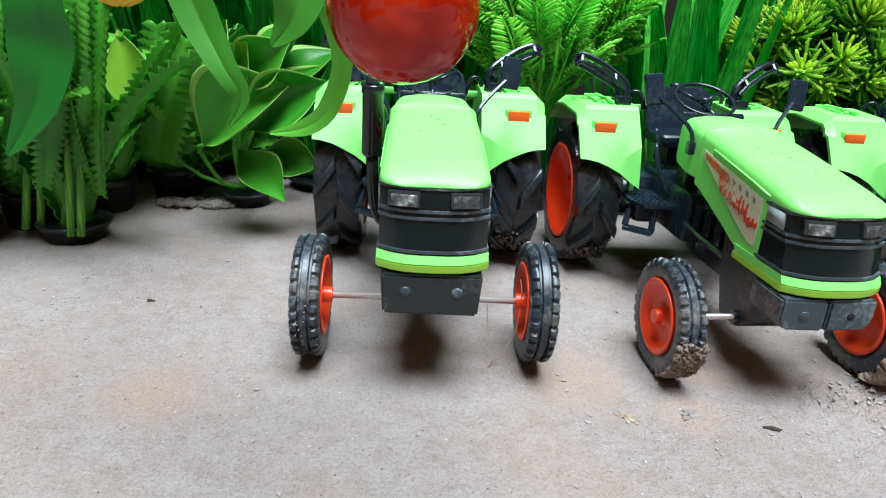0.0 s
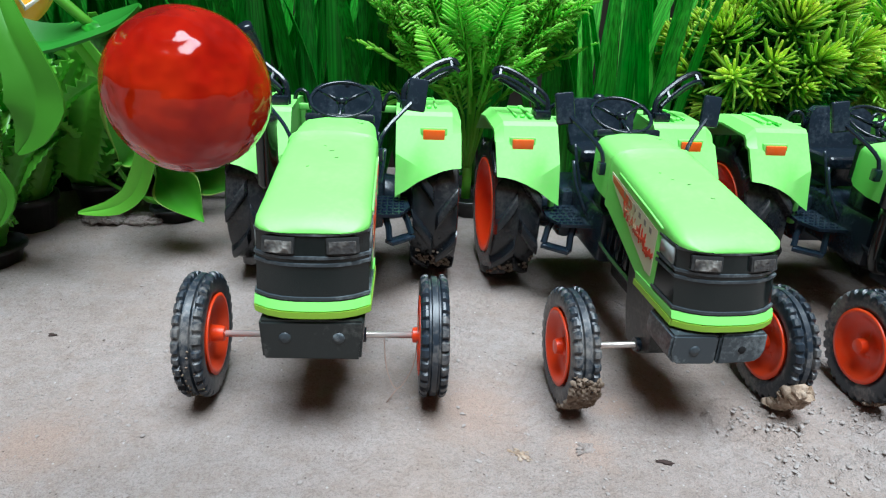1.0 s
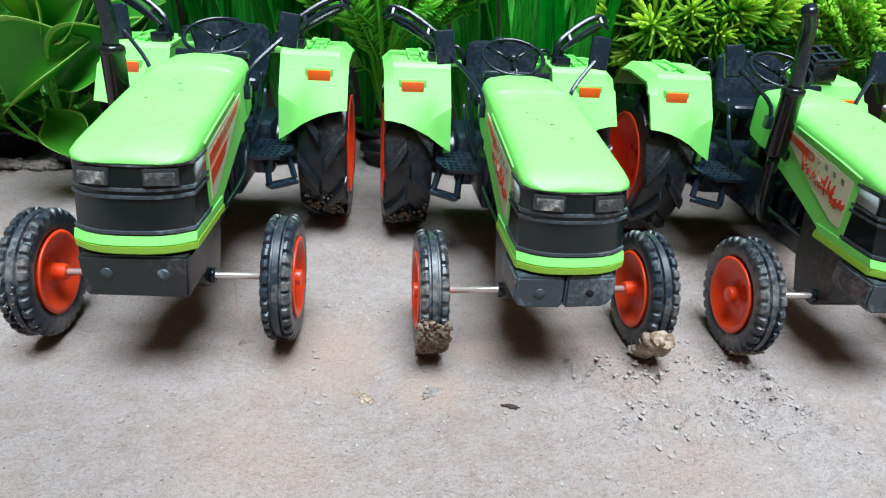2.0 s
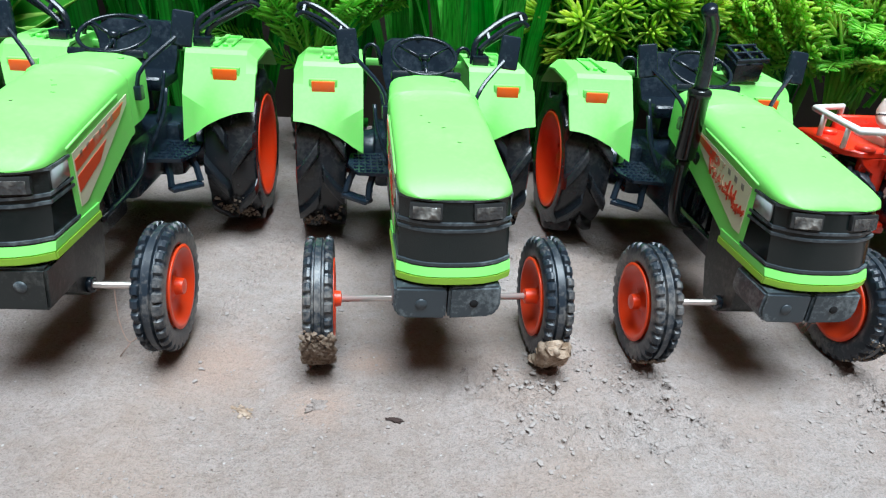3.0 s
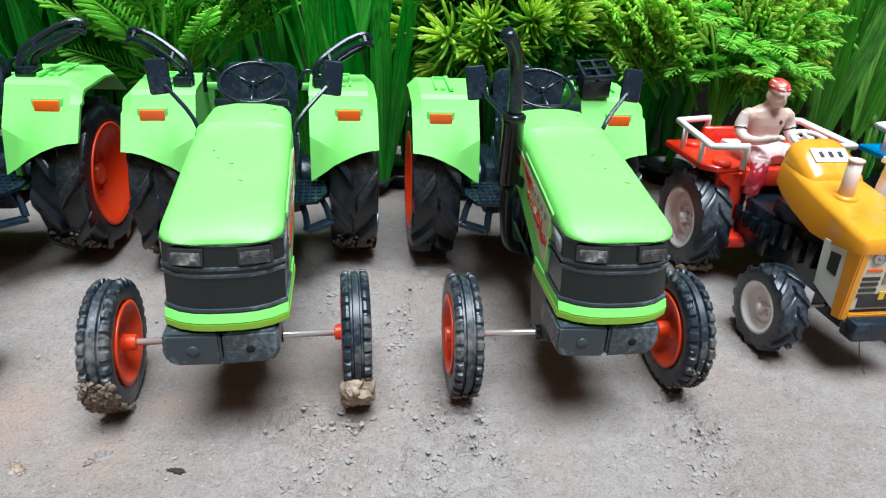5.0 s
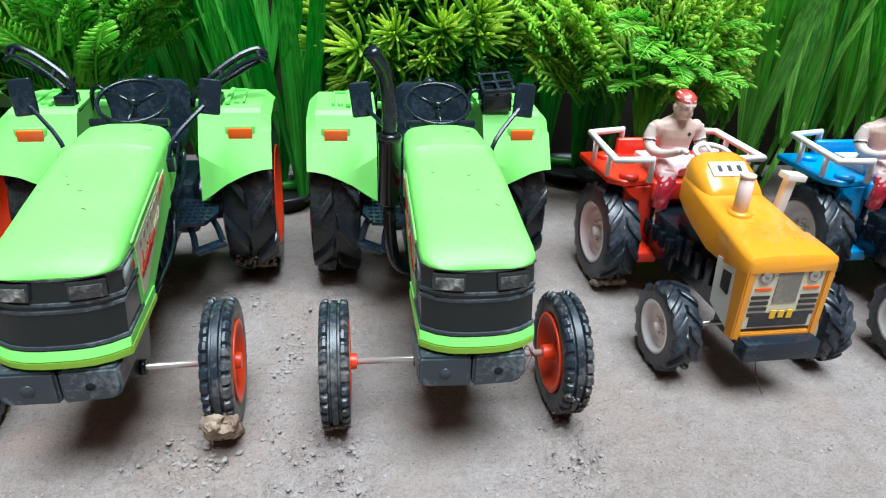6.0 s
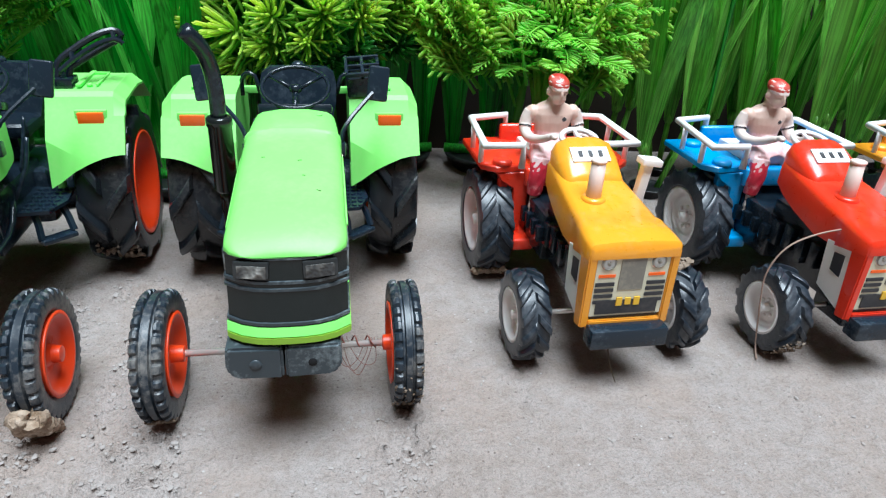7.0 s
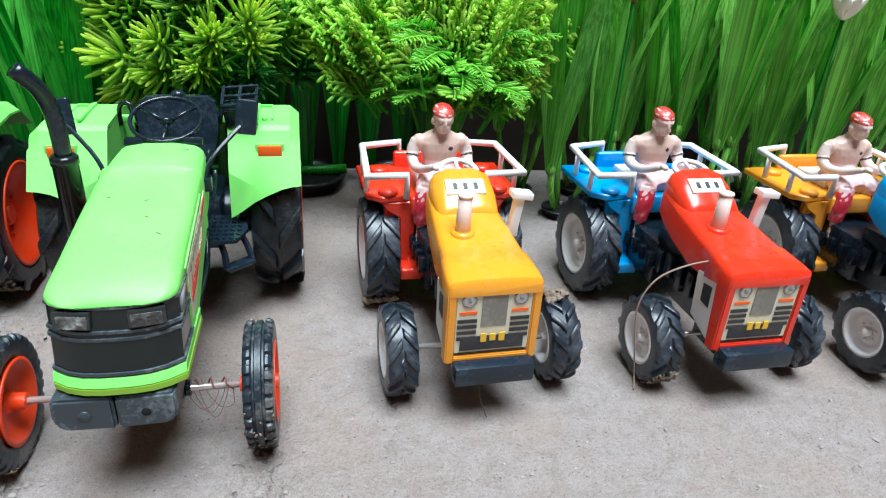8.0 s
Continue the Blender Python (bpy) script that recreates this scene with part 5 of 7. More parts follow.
    lathe(bm, [(0.0060, -0.0300), (0.0085, -0.0200), (0.0085, 0.0200), (0.0060, 0.0300)], 16, "x", (0, 0, 0.0284))
    box(bm, (0, -0.0860, 0.0240), (0.0160, 0.0200, 0.0160), 0.001)
    part("chassis", bm, "black", tr, "black moulded engine and chassis")
    bm = bmesh.new()
    box(bm, (0, -0.1095, 0.0250), (0.0335, 0.0085, 0.0088), 0.0012)
    box(bm, (0, -0.1000, 0.0240), (0.0140, 0.0160, 0.0060), 0.0008)
    part("bumper", bm, "black_dusty", tr, "dark grey front bumper")
    for nm, y, z, half in (("front_axle", -0.0835, 0.0206, 0.0350), ("rear_axle", 0.0, 0.0284, 0.0350)):
        bm = bmesh.new()
        lathe(bm, [(0.0004, -half), (0.0012, -half), (0.0012, half), (0.0004, half)], 10, "x", (0, y, z))
        part(nm, bm, "steel", tr, "thin steel axle")
    # coloured rear body: two wings over the wheels, side skirts, seat box
    bm = bmesh.new()
    for s in (-1, 1):
        prism(bm, [(s * 0.0150, -0.0130), (s * 0.0330, -0.0150), (s * 0.0400, -0.0090), (s * 0.0405, 0.0330), (s * 0.0150, 0.0350)], 0.0600, 0.0634, "z")
        prism(bm, [(-0.0200, 0.0215), (-0.0195, 0.0245), (-0.0140, 0.0290), (-0.0120, 0.0450), (-0.0120, 0.0600), (0.0280, 0.0600), (0.0280, 0.0500), (0.0020, 0.0460), (-0.0020, 0.0300), (-0.0040, 0.0215)], s * 0.0150, s * 0.0190)
        box(bm, (s * 0.0182, -0.0160, 0.0236), (0.0110, 0.0170, 0.0062), 0.0008)
        prism(bm, [(s * 0.0150, 0.0600), (s * 0.0330, 0.0600), (s * 0.0300, 0.0555), (s * 0.0232, 0.0510), (s * 0.0228, 0.0260), (s * 0.0140, 0.0260), (s * 0.0150, 0.0330)], -0.0140, -0.0112, "y")
        prism(bm, [(-0.0140, 0.0600), (-0.0090, 0.0600), (-0.0090, 0.0520), (-0.0120, 0.0500)], s * 0.0170, s * 0.0310)
    box(bm, (0, 0.0080, 0.0580), (0.0360, 0.0500, 0.0100), 0.001)
    box(bm, (0, 0.0310, 0.0660), (0.0400, 0.0040, 0.0120), 0.001)
    bmesh.ops.recalc_face_normals(bm, faces=bm.faces)
    bmesh.ops.bevel(bm, geom=[e for e in bm.edges if e.calc_face_angle(0) > 0.7], offset=0.0006, segments=1, affect="EDGES")
    body = part("rear_body", bm, body_mat, tr, "moulded rear body with wheel wings")
    for s in (-1, 1):
        for y in (-0.0100, 0.0220):
            bm = bmesh.new()
            lathe(bm, [(0.0052, 0.0632), (0.0051, 0.0650), (0.0044, 0.0660), (0.0006, 0.0663)], 20, "z", (s * 0.0290, y, 0))
            part("boss", bm, body_mat, body)
        bm = bmesh.new()
        z = 0.0765
        tube(bm, [(s * 0.0165, 0.0330, 0.0630), (s * 0.0165, 0.0330, z), (s * 0.0378, 0.0270, z), (s * 0.0400, -0.0165, z - 0.0015), (s * 0.0205, -0.0160, z - 0.0015), (s * 0.0205, -0.0160, 0.0630)], 0.00190, 10)
        tube(bm, [(s * 0.0383, 0.0160, 0.0630), (s * 0.0386, 0.0160, z)], 0.00150, 8)
        tube(bm, [(s * 0.0393, -0.0060, 0.0630), (s * 0.0394, -0.0060, z)], 0.00150, 8)
        part("guard_rail", bm, "white", body, "bent white tube guard rail")
    bm = bmesh.new()
    box(bm, (0, 0.0100, 0.0650), (0.0250, 0.0260, 0.0050), 0.0015)
    part("seat", bm, "white", tr, "white seat pad")
    # steering wheel
    centre, tip = Vector((0.001, -0.0325, 0.0832)), Matrix.Rotation(radians(14), 3, "X")
    bm = bmesh.new()
    tube(bm, [centre + tip @ Vector((0.0086 * math.cos(a), 0.0086 * math.sin(a), 0)) for a in (2 * math.pi * k / 24 for k in range(24))], 0.0013, 8, closed=True)
    for a in (90, 210, 330):
        tube(bm, [centre, centre + tip @ Vector((0.0085 * math.cos(radians(a)), 0.0085 * math.sin(radians(a)), 0))], 0.0009, 6)
    tube(bm, [centre + Vector((0, 0, 0.0004)), (0, -0.0400, 0.0800)], 0.0014, 8)
    part("steering_wheel", bm, "white", tr, "small white steering wheel")
    muds = dict(mud)
    for s in (-1, 1):
        small_wheel(tr, "front", s * 0.0360 + 0.0008, -0.0835, 0.0206, s, muds.get(("front", s)))
        small_wheel(tr, "rear", s * 0.0325, 0.0, 0.0284, s, muds.get(("rear", s)))
    return tr


def blob(bm, c, r, seg=16, rot=None, mat=0):
    res = bmesh.ops.create_uvsphere(bm, u_segments=seg, v_segments=seg // 2 + 2, radius=1, matrix=Matrix.Translation(c) @ (rot or Matrix.Identity(4)) @ Matrix.Diagonal((*r, 1)))
    for f in {f for v in res["verts"] for f in v.link_faces}:
        f.material_index = mat


def limb(bm, pts, radii, mat=0, seg=12):
    """A limb as a skin of round rings with its own radius at each point."""
    line = smooth_line(pts, 3)
    n = len(line) - 1
    loops, side = [], None
    for i, p in enumerate(line):
        d = (line[min(i + 1, n)] - line[max(i - 1, 0)]).normalized()
        side = d.orthogonal().normalized() if side is None else (side - d * side.dot(d)).normalized()
        up = d.cross(side)
        u = i / n * (len(radii) - 1)
        k = min(int(u), len(radii) - 2)
        r = radii[k] + (radii[k + 1] - radii[k]) * (u - k)
        loops.append([p + (side * math.cos(w) + up * math.sin(w)) * r for w in (2 * math.pi * j / seg for j in range(seg))])
    start = len(bm.faces)
    rings(bm, loops)
    bm.faces.ensure_lookup_table()
    for f in bm.faces[start:]:
        f.material_index = mat


def doll_mesh():
    """A moulded plastic driver, one plain mesh."""
    bm = bmesh.new()
    # torso as stacked ovals
    loops = []
    for z, w, d, y in ((0.0650, 0.0104, 0.0088, 0.0060), (0.0715, 0.0090, 0.0074, 0.0052), (0.0770, 0.0088, 0.0068, 0.0046), (0.0820, 0.0102, 0.0072, 0.0042), (0.0858, 0.0116, 0.0068, 0.0044), (0.0886, 0.0108, 0.0058, 0.0048), (0.0906, 0.0070, 0.0046, 0.0046), (0.0920, 0.0042, 0.0038, 0.0036), (0.0945, 0.0034, 0.0034, 0.0028)):
        loops.append([(w * math.cos(a), y + d * math.sin(a), z) for a in (2 * math.pi * k / 24 for k in range(24))])
    rings(bm, loops)
    for f in bm.faces:
        f.material_index = 1 if f.calc_center_median().z < 0.0765 else 0
    # bowed head with jaw and nose, pale band under a red cap
    bow = Matrix.Rotation(0.30, 4, "X")
    blob(bm, (0, 0.0006, 0.0988), (0.0048, 0.0058, 0.0068), 20, bow)
    blob(bm, (0, -0.0018, 0.0950), (0.0037, 0.0040, 0.0036), 16)
    blob(bm, (0, -0.0057, 0.0970), (0.0009, 0.0012, 0.0019), 10)
    blob(bm, (0, -0.0052, 0.0988), (0.0032, 0.0010, 0.0005), 10)
    blob(bm, (0, 0.0000, 0.1010), (0.0052, 0.0064, 0.0020), 20, bow, 5)
    blob(bm, (0, 0.0008, 0.1022), (0.0055, 0.0067, 0.0036), 20, bow, 3)
    for s in (-1, 1):
        blob(bm, (s * 0.0049, 0.0012, 0.0974), (0.0009, 0.0015, 0.0020), 10)
        blob(bm, (s * 0.0108, 0.0046, 0.0858), (0.0038, 0.0042, 0.0042), 14)
        arm = [(s * 0.0118, 0.0046, 0.0866), (s * 0.0140, 0.0044, 0.0815), (s * 0.0146, 0.0018, 0.0766), (s * 0.0136, -0.0050, 0.0752), (s * 0.0112, -0.0130, 0.0770), (s * 0.0088, -0.0205, 0.0805)]
        limb(bm, arm, [0.0034, 0.0034, 0.0030, 0.0026, 0.0021, 0.0017], 5)
        # dark bangle above the elbow
        limb(bm, [(s * 0.0144, 0.0033, 0.0791), (s * 0.0145, 0.0031, 0.0787)], [0.0036, 0.0036], 4)
        blob(bm, (s * 0.0080, -0.0225, 0.0812), (0.0019, 0.0028, 0.0016), 10, None, 5)
        limb(bm, [(s * 0.0050, 0.0030, 0.0668), (s * 0.0082, -0.0080, 0.0676), (s * 0.0108, -0.0150, 0.0655)], [0.0062, 0.0058, 0.0050], 1)
        limb(bm, [(s * 0.0104, -0.0146, 0.0672), (s * 0.0120, -0.0168, 0.0600), (s * 0.0130, -0.0172, 0.0490)], [0.0050, 0.0048, 0.0038], 2)
        limb(bm, [(s * 0.0130, -0.0172, 0.0500), (s * 0.0134, -0.0178, 0.0440), (s * 0.0136, -0.0186, 0.0400)], [0.0022, 0.0020, 0.0019], 5)
        blob(bm, (s * 0.0134, -0.0214, 0.0393), (0.0020, 0.0044, 0.0017), 12, None, 5)
    limb(bm, [(0, 0.0070, 0.0680), (0, -0.0050, 0.0690), (0, -0.0120, 0.0655)], [0.0085, 0.0074, 0.0050], 1)
    # small dark painted mark on the chest
    blob(bm, (0.0042, -0.0022, 0.0838), (0.0013, 0.0006, 0.0010), 10, None, 4)
    # shallow folds and unevenness
    bm.normal_update()
    for v in bm.verts:
        n = noise.noise(v.co * 300) * 0.00022
        if v.co.z < 0.070:
            n += 0.0003 * math.sin(v.co.z * 2300 + v.co.x * 1300 + 2 * noise.noise(v.co * 150))
        v.co += v.normal * n
    # melt the shapes into one skin; each new face takes the paint of the old one beneath it
    initial = BVHTree.FromBMesh(bm)
    paint = [f.material_index for f in bm.faces]
    rough = bpy.data.meshes.new("doll_rough")
    bm.to_mesh(rough)
    bm.free()
    tmp = new("doll_rough", rough)
    mod = tmp.modifiers.new("melt", "REMESH")
    mod.mode, mod.voxel_size, mod.use_smooth_shade = "VOXEL", 0.00055, True
    deps = bpy.context.evaluated_depsgraph_get()
    me = bpy.data.meshes.new_from_object(tmp.evaluated_get(deps))
    bpy.data.objects.remove(tmp)
    bpy.data.meshes.remove(rough)
    me.materials.clear()
    for key in ("skin", "cloth_pink", "cloth_red", "head_red", "ink_dark", "skin_pale"):
        me.materials.append(M[key])
    for p in me.polygons:
        k, c = paint[initial.find_nearest(p.center)[2]], p.center
        # worn paint: red runs out into pink over the knees, the head cloth has pale streaks
        if k == 2 and c.z + 0.005 * noise.noise(c * 420) > 0.0648:
            k = 1
        if k == 3 and noise.noise(Vector((c.x * 260, c.y * 200, c.z * 900))) > 0.30:
            k = 5
        p.material_index = k
        p.use_smooth = True
    return me


def seated_doll(m):
    ob = part("doll", cached("doll", doll_mesh), None)
    ob.matrix_basis = m
    return tagged(ob, "small painted plastic doll seated at a toy tractor's wheel", "doll", "seated dolls")


SMALL = [(pose(0.4500, 0.4095, 0, 0, 0, 5.6), "yellow and red toy tractor with white wheels and rails", "yellow", "red"),
         (pose(0.5695, 0.4130, 0, 0, 0, 4.5), "red and blue toy tractor with white wheels and rails", "red", "blue"),
         (pose(0.6855, 0.4120, 0, 0, 0, 4.0), "blue and yellow toy tractor with white wheels and rails", "blue", "yellow")]
for i, (m, label, hood_mat, body_mat) in enumerate(SMALL):
    mud = []
    if i == 0:
        mud = [(("rear", -1), mud_patch(0.0282, 0.017, 0.45, 0.6, 31, 0.0026, 60)), (("front", 1), mud_patch(0.0204, 0.011, 3.0, 0.6, 32, 0.0020, 40))]
    if i == 1:
        mud = [(("front", -1), mud_patch(0.0206, 0.011, 0.9, 0.9, 33, 0.0008, 90))]
    small_tractor(m, label, hood_mat, body_mat, mud)
    seated_doll(m)

# loose thread over the red tractor's wheel
bm = bmesh.new()
tube(bm, [(0.5780, 0.3225, 0.0655), (0.5650, 0.3220, 0.0640), (0.5476, 0.3220, 0.0606), (0.5350, 0.3220, 0.0539), (0.5293, 0.3220, 0.0416), (0.5305, 0.3220, 0.0273), (0.5347, 0.3220, 0.0040), (0.5322, 0.3147, 0.0004)], 0.0004, 6, curve=5)
tagged(part("thread", bm, "thread"), "loose pale thread hanging over the red tractor", "thread")
bm = bmesh.new()
tube(bm, [(0.4560, 0.3050, 0.0170), (0.4570, 0.3020, 0.0090), (0.4600, 0.2990, 0.0010)], 0.00025, 6, curve=5)
tagged(part("thread", bm, "twig"), "short brown thread below the yellow tractor's bumper", "thread")
bm = bmesh.new()
tube(bm, [(0.0720, 0.2755, 0.0280), (0.0735, 0.2720, 0.0160), (0.0780, 0.2690, 0.0090), (0.0840, 0.2720, 0.0180), (0.0855, 0.2750, 0.0330), (0.0850, 0.2790, 0.0380)], 0.00025, 5, curve=5)
tube(bm, [(0.0780, 0.2690, 0.0090), (0.0740, 0.2670, 0.0036)], 0.00025, 5)
tagged(part("thread", bm, "thread"), "tangled fine hair round the front axle", "thread")

bm = bmesh.new()
for k, (dx, dz) in enumerate(((0.0, 0.0), (0.004, 0.003), (-0.003, 0.002), (0.002, -0.002))):
    tube(bm, [(0.3430 + dx, 0.2966, 0.0262 + 0.002 * (k % 2)), (0.3460 + dx, 0.2950, 0.0180 + dz), (0.3500 + dx, 0.2945, 0.0130 + dz), (0.3545 + dx, 0.2955, 0.0200 - dz), (0.3560 + dx * 0.5, 0.2972, 0.0270)], 0.00013, 5, curve=4)
tube(bm, [(0.3440 + 0.0016 * k, 0.2972 + 0.0024 * math.cos(k * 1.9), 0.0250 + 0.0024 * math.sin(k * 1.9)) for k in range(10)], 0.00035, 5, curve=3)
tagged(part("thread", bm, "thread_red"), "tangled red-brown hair round the green tractor's axle", "thread")

# ---- artificial plants ----
def spike(bm, a, b, r, seg=4, mid=0.45):
    """A thin leaf or needle, thickest towards its middle."""
    a, b = Vector(a), Vector(b)
    d = (b - a).normalized()
    side = d.orthogonal().normalized()
    up = d.cross(side)
    va = bm.verts.new(a)
    ring = [bm.verts.new(a.lerp(b, mid) + (side * math.cos(w) + up * math.sin(w) * 0.7) * r) for w in (2 * math.pi * k / seg for k in range(seg))]
    end = [bm.verts.new(a.lerp(b, 0.88) + (side * math.cos(w) + up * math.sin(w) * 0.7) * r * 0.7) for w in (2 * math.pi * k / seg for k in range(seg))]
    vb = bm.verts.new(b)
    for k in range(seg):
        j = (k + 1) % seg
        bm.faces.new((va, ring[j], ring[k]))
        bm.faces.new((ring[k], ring[j], end[j], end[k]))
        bm.faces.new((end[k], end[j], vb))


def blade_mesh(name, mat, length, width, bend, seed, fold=0.35, root=0.35, tip=0.0, n=9):
    """A long grass blade with a keel, standing on the origin and bending along +y."""
    rng = random.Random(seed)
    bm = bmesh.new()
    loops = []
    a, p = rng.uniform(-0.05, 0.05), Vector((0, 0, 0))
    step = length / n
    sway = rng.uniform(-0.25, 0.25)
    for i in range(n + 1):
        u = i / n
        w = width * (root + (1 - root) * min(1, u / 0.35)) * (1 - max(0, (u - 0.45) / 0.55) ** 1.8 * (1 - tip)) * 0.5 + 0.0002
        d = Vector((0, math.sin(a), math.cos(a)))
        across = Vector((math.cos(sway * u), math.sin(sway * u) * 0.6, 0))
        out = d.cross(across)
        keel = out * (-w * fold)
        loops.append([p - across * w + keel * -0.6, p + keel, p + across * w + keel * -0.6, p + keel + out * 0.00035 + across * 0.0001])
        p = p + d * step
        a += bend / n * (0.4 + 1.2 * u)
    rings(bm, loops)
    bmesh.ops.recalc_face_normals(bm, faces=bm.faces)
    return mesh_of(name, bm, mat, angle=1.2)


def leaf_mesh(name, mat, edge, length, width, curl, seed, cup=0.25, wave=0.0, shape=0.55, n=10, stem=0.12, point=0.85, rim=0.14):
    """A broad leaf with a keel, cupped sides, a pale margin and thickness, along +y from the origin, face up."""
    rng = random.Random(seed)
    bm = bmesh.new()
    cols = (-1.0, rim - 1.0, -0.45, 0.0, 0.45, 1.0 - rim, 1.0)
    rows = []
    p, a = Vector((0, 0, 0)), 0.0
    ph = rng.random() * 6
    for i in range(n + 1):
        u = i / n
        if u < stem:
            w = width * 0.06
        else:
            v = (u - stem) / (1 - stem)
            w = width * 0.5 * max(0.02, math.sin(math.pi * v ** shape) ** point) + 0.0003
        d, up = Vector((0, math.cos(a), math.sin(a))), Vector((0, -math.sin(a), math.cos(a)))
        rows.append([p + Vector((c * w, 0, 0)) + up * (cup * w * c * c * 1.6 + wave * w * math.sin(9 * u + ph) * c) for c in cols])
        p = p + d * (length / n)
        a += curl / n
    top = [[bm.verts.new(q) for q in r] for r in rows]
    low = [[bm.verts.new(q + Vector((0, 0, -0.0006))) for q in r] for r in rows]
    m = len(cols)
    for i in range(n):
        for j in range(m - 1):
            f = bm.faces.new((top[i][j], top[i][j + 1], top[i + 1][j + 1], top[i + 1][j]))
            g = bm.faces.new((low[i][j], low[i + 1][j], low[i + 1][j + 1], low[i][j + 1]))
            if j in (0, m - 2):
                f.material_index = g.material_index = 1
        for j in (0, m - 1):
            q = (top[i][j], top[i + 1][j], low[i + 1][j], low[i][j])
            f = bm.faces.new(q if j == 0 else q[::-1])
            f.material_index = 1
    return mesh_of(name, bm, mat, edge, angle=1.2)


def comb_mesh(name, mat, length, spread_, pairs, curl, seed, lean=0.9):
    """A fern frond: a midrib with paired narrow leaflets, along +y, face up."""
    rng = random.Random(seed)
    bm = bmesh.new()
    pts, p, a = [], Vector((0, 0, 0)), 0.0
    for i in range(pairs + 3):
        pts.append((p.copy(), a))
        p += Vector((0, math.cos(a), math.sin(a))) * length / (pairs + 3)
        a += curl / pairs
    tube(bm, [q for q, _ in pts], 0.0009, 5, taper=0.35)
    for i, (q, a) in enumerate(pts[1:]):
        u = (i + 1) / (pairs + 2)
        L = spread_ * (math.sin(math.pi * min(1, 0.14 + u * 0.86)) ** 0.75 + 0.12)
        d = Vector((0, math.cos(a), math.sin(a)))
        up = Vector((0, -math.sin(a), math.cos(a)))
        for s in (-1, 1):
            tip = q + Vector((s * math.sin(lean), 0, 0)) * L + d * math.cos(lean) * L + up * L * rng.uniform(-0.15, 0.2)
            spike(bm, q, tip, 0.00085 * (0.6 + 0.6 * L / spread_), 4, 0.5)
    return mesh_of(name, bm, mat, angle=1.4)


def serrated_mesh(name, mat, length, width, curl, seed, teeth=18):
    """A strap leaf with scalloped edges and cross ribs, along +y."""
    bm = bmesh.new()
    n = teeth * 2
    rows, p, a = [], Vector((0, 0, 0)), 0.0
    for i in range(n + 1):
        u = i / n
        w = width * 0.5 * (0.25 + 0.75 * math.sin(math.pi * (0.12 + 0.83 * u)) ** 0.7) * (1.0 if i % 2 else 0.68)
        d, up = Vector((0, math.cos(a), math.sin(a))), Vector((0, -math.sin(a), math.cos(a)))
        rib = 0.0010 if i % 2 else -0.0010
        rows.append([p + Vector((c * w, 0, 0)) + d * abs(c) * 0.003 + up * (0.30 * w * abs(c) + rib * (1 if 0.1 < abs(c) else 0)) for c in (-1, -0.55, -0.1, 0, 0.1, 0.55, 1)])
        p += d * length / n
        a += curl / n
    top = [[bm.verts.new(q) for q in r] for r in rows]
    low = [[bm.verts.new(q + Vector((0, 0, -0.0006))) for q in r] for r in rows]
    for i in range(n):
        for j in range(6):
            bm.faces.new((top[i][j], top[i][j + 1], top[i + 1][j + 1], top[i + 1][j]))
            bm.faces.new((low[i][j], low[i + 1][j], low[i + 1][j + 1], low[i][j + 1]))
        for j in (0, 6):
            q = (top[i][j], top[i + 1][j], low[i + 1][j], low[i][j])
            bm.faces.new(q if j == 0 else q[::-1])
    return mesh_of(name, bm, mat, angle=0.35)


def sprig_mesh(mat, needles, length, seed, r=0.0013, shoot=0.020):
    """A brush of soft needles along a shoot that points along +z: wide at its foot, close at its tip."""
    rng = random.Random(seed)
    bm = bmesh.new()
    tube(bm, [(0, 0, -0.016), (0, 0, shoot * 0.6)], 0.0012, 5)
    for k in range(needles):
        g = (k + 0.5) / needles
        th = radians(80 - 72 * g ** 1.3) + rng.uniform(-0.15, 0.15)
        ph = k * 2.39996 + rng.uniform(-0.2, 0.2)
        d = Vector((math.sin(th) * math.cos(ph), math.sin(th) * math.sin(ph), math.cos(th)))
        base = Vector((0, 0, shoot * (g - 0.25)))
        L = length * rng.uniform(0.8, 1.05) * (1.0 - 0.35 * g)
        knee = base + d * L * 0.5
        tipv = knee + (d + Vector((0, 0, 0.45))).normalized() * L * 0.5
        side = d.orthogonal().normalized()
        up = d.cross(side)
        loops = []
        for q, rr in ((base, r * 0.7), (knee, r), (knee.lerp(tipv, 0.8), r * 0.9), (tipv, r * 0.35)):
            loops.append([q + (side * math.cos(w) + up * math.sin(w)) * rr for w in (0, 1.57, 3.14, 4.71)])
        rings(bm, loops)
    return mesh_of("sprig", bm, mat, angle=1.2)


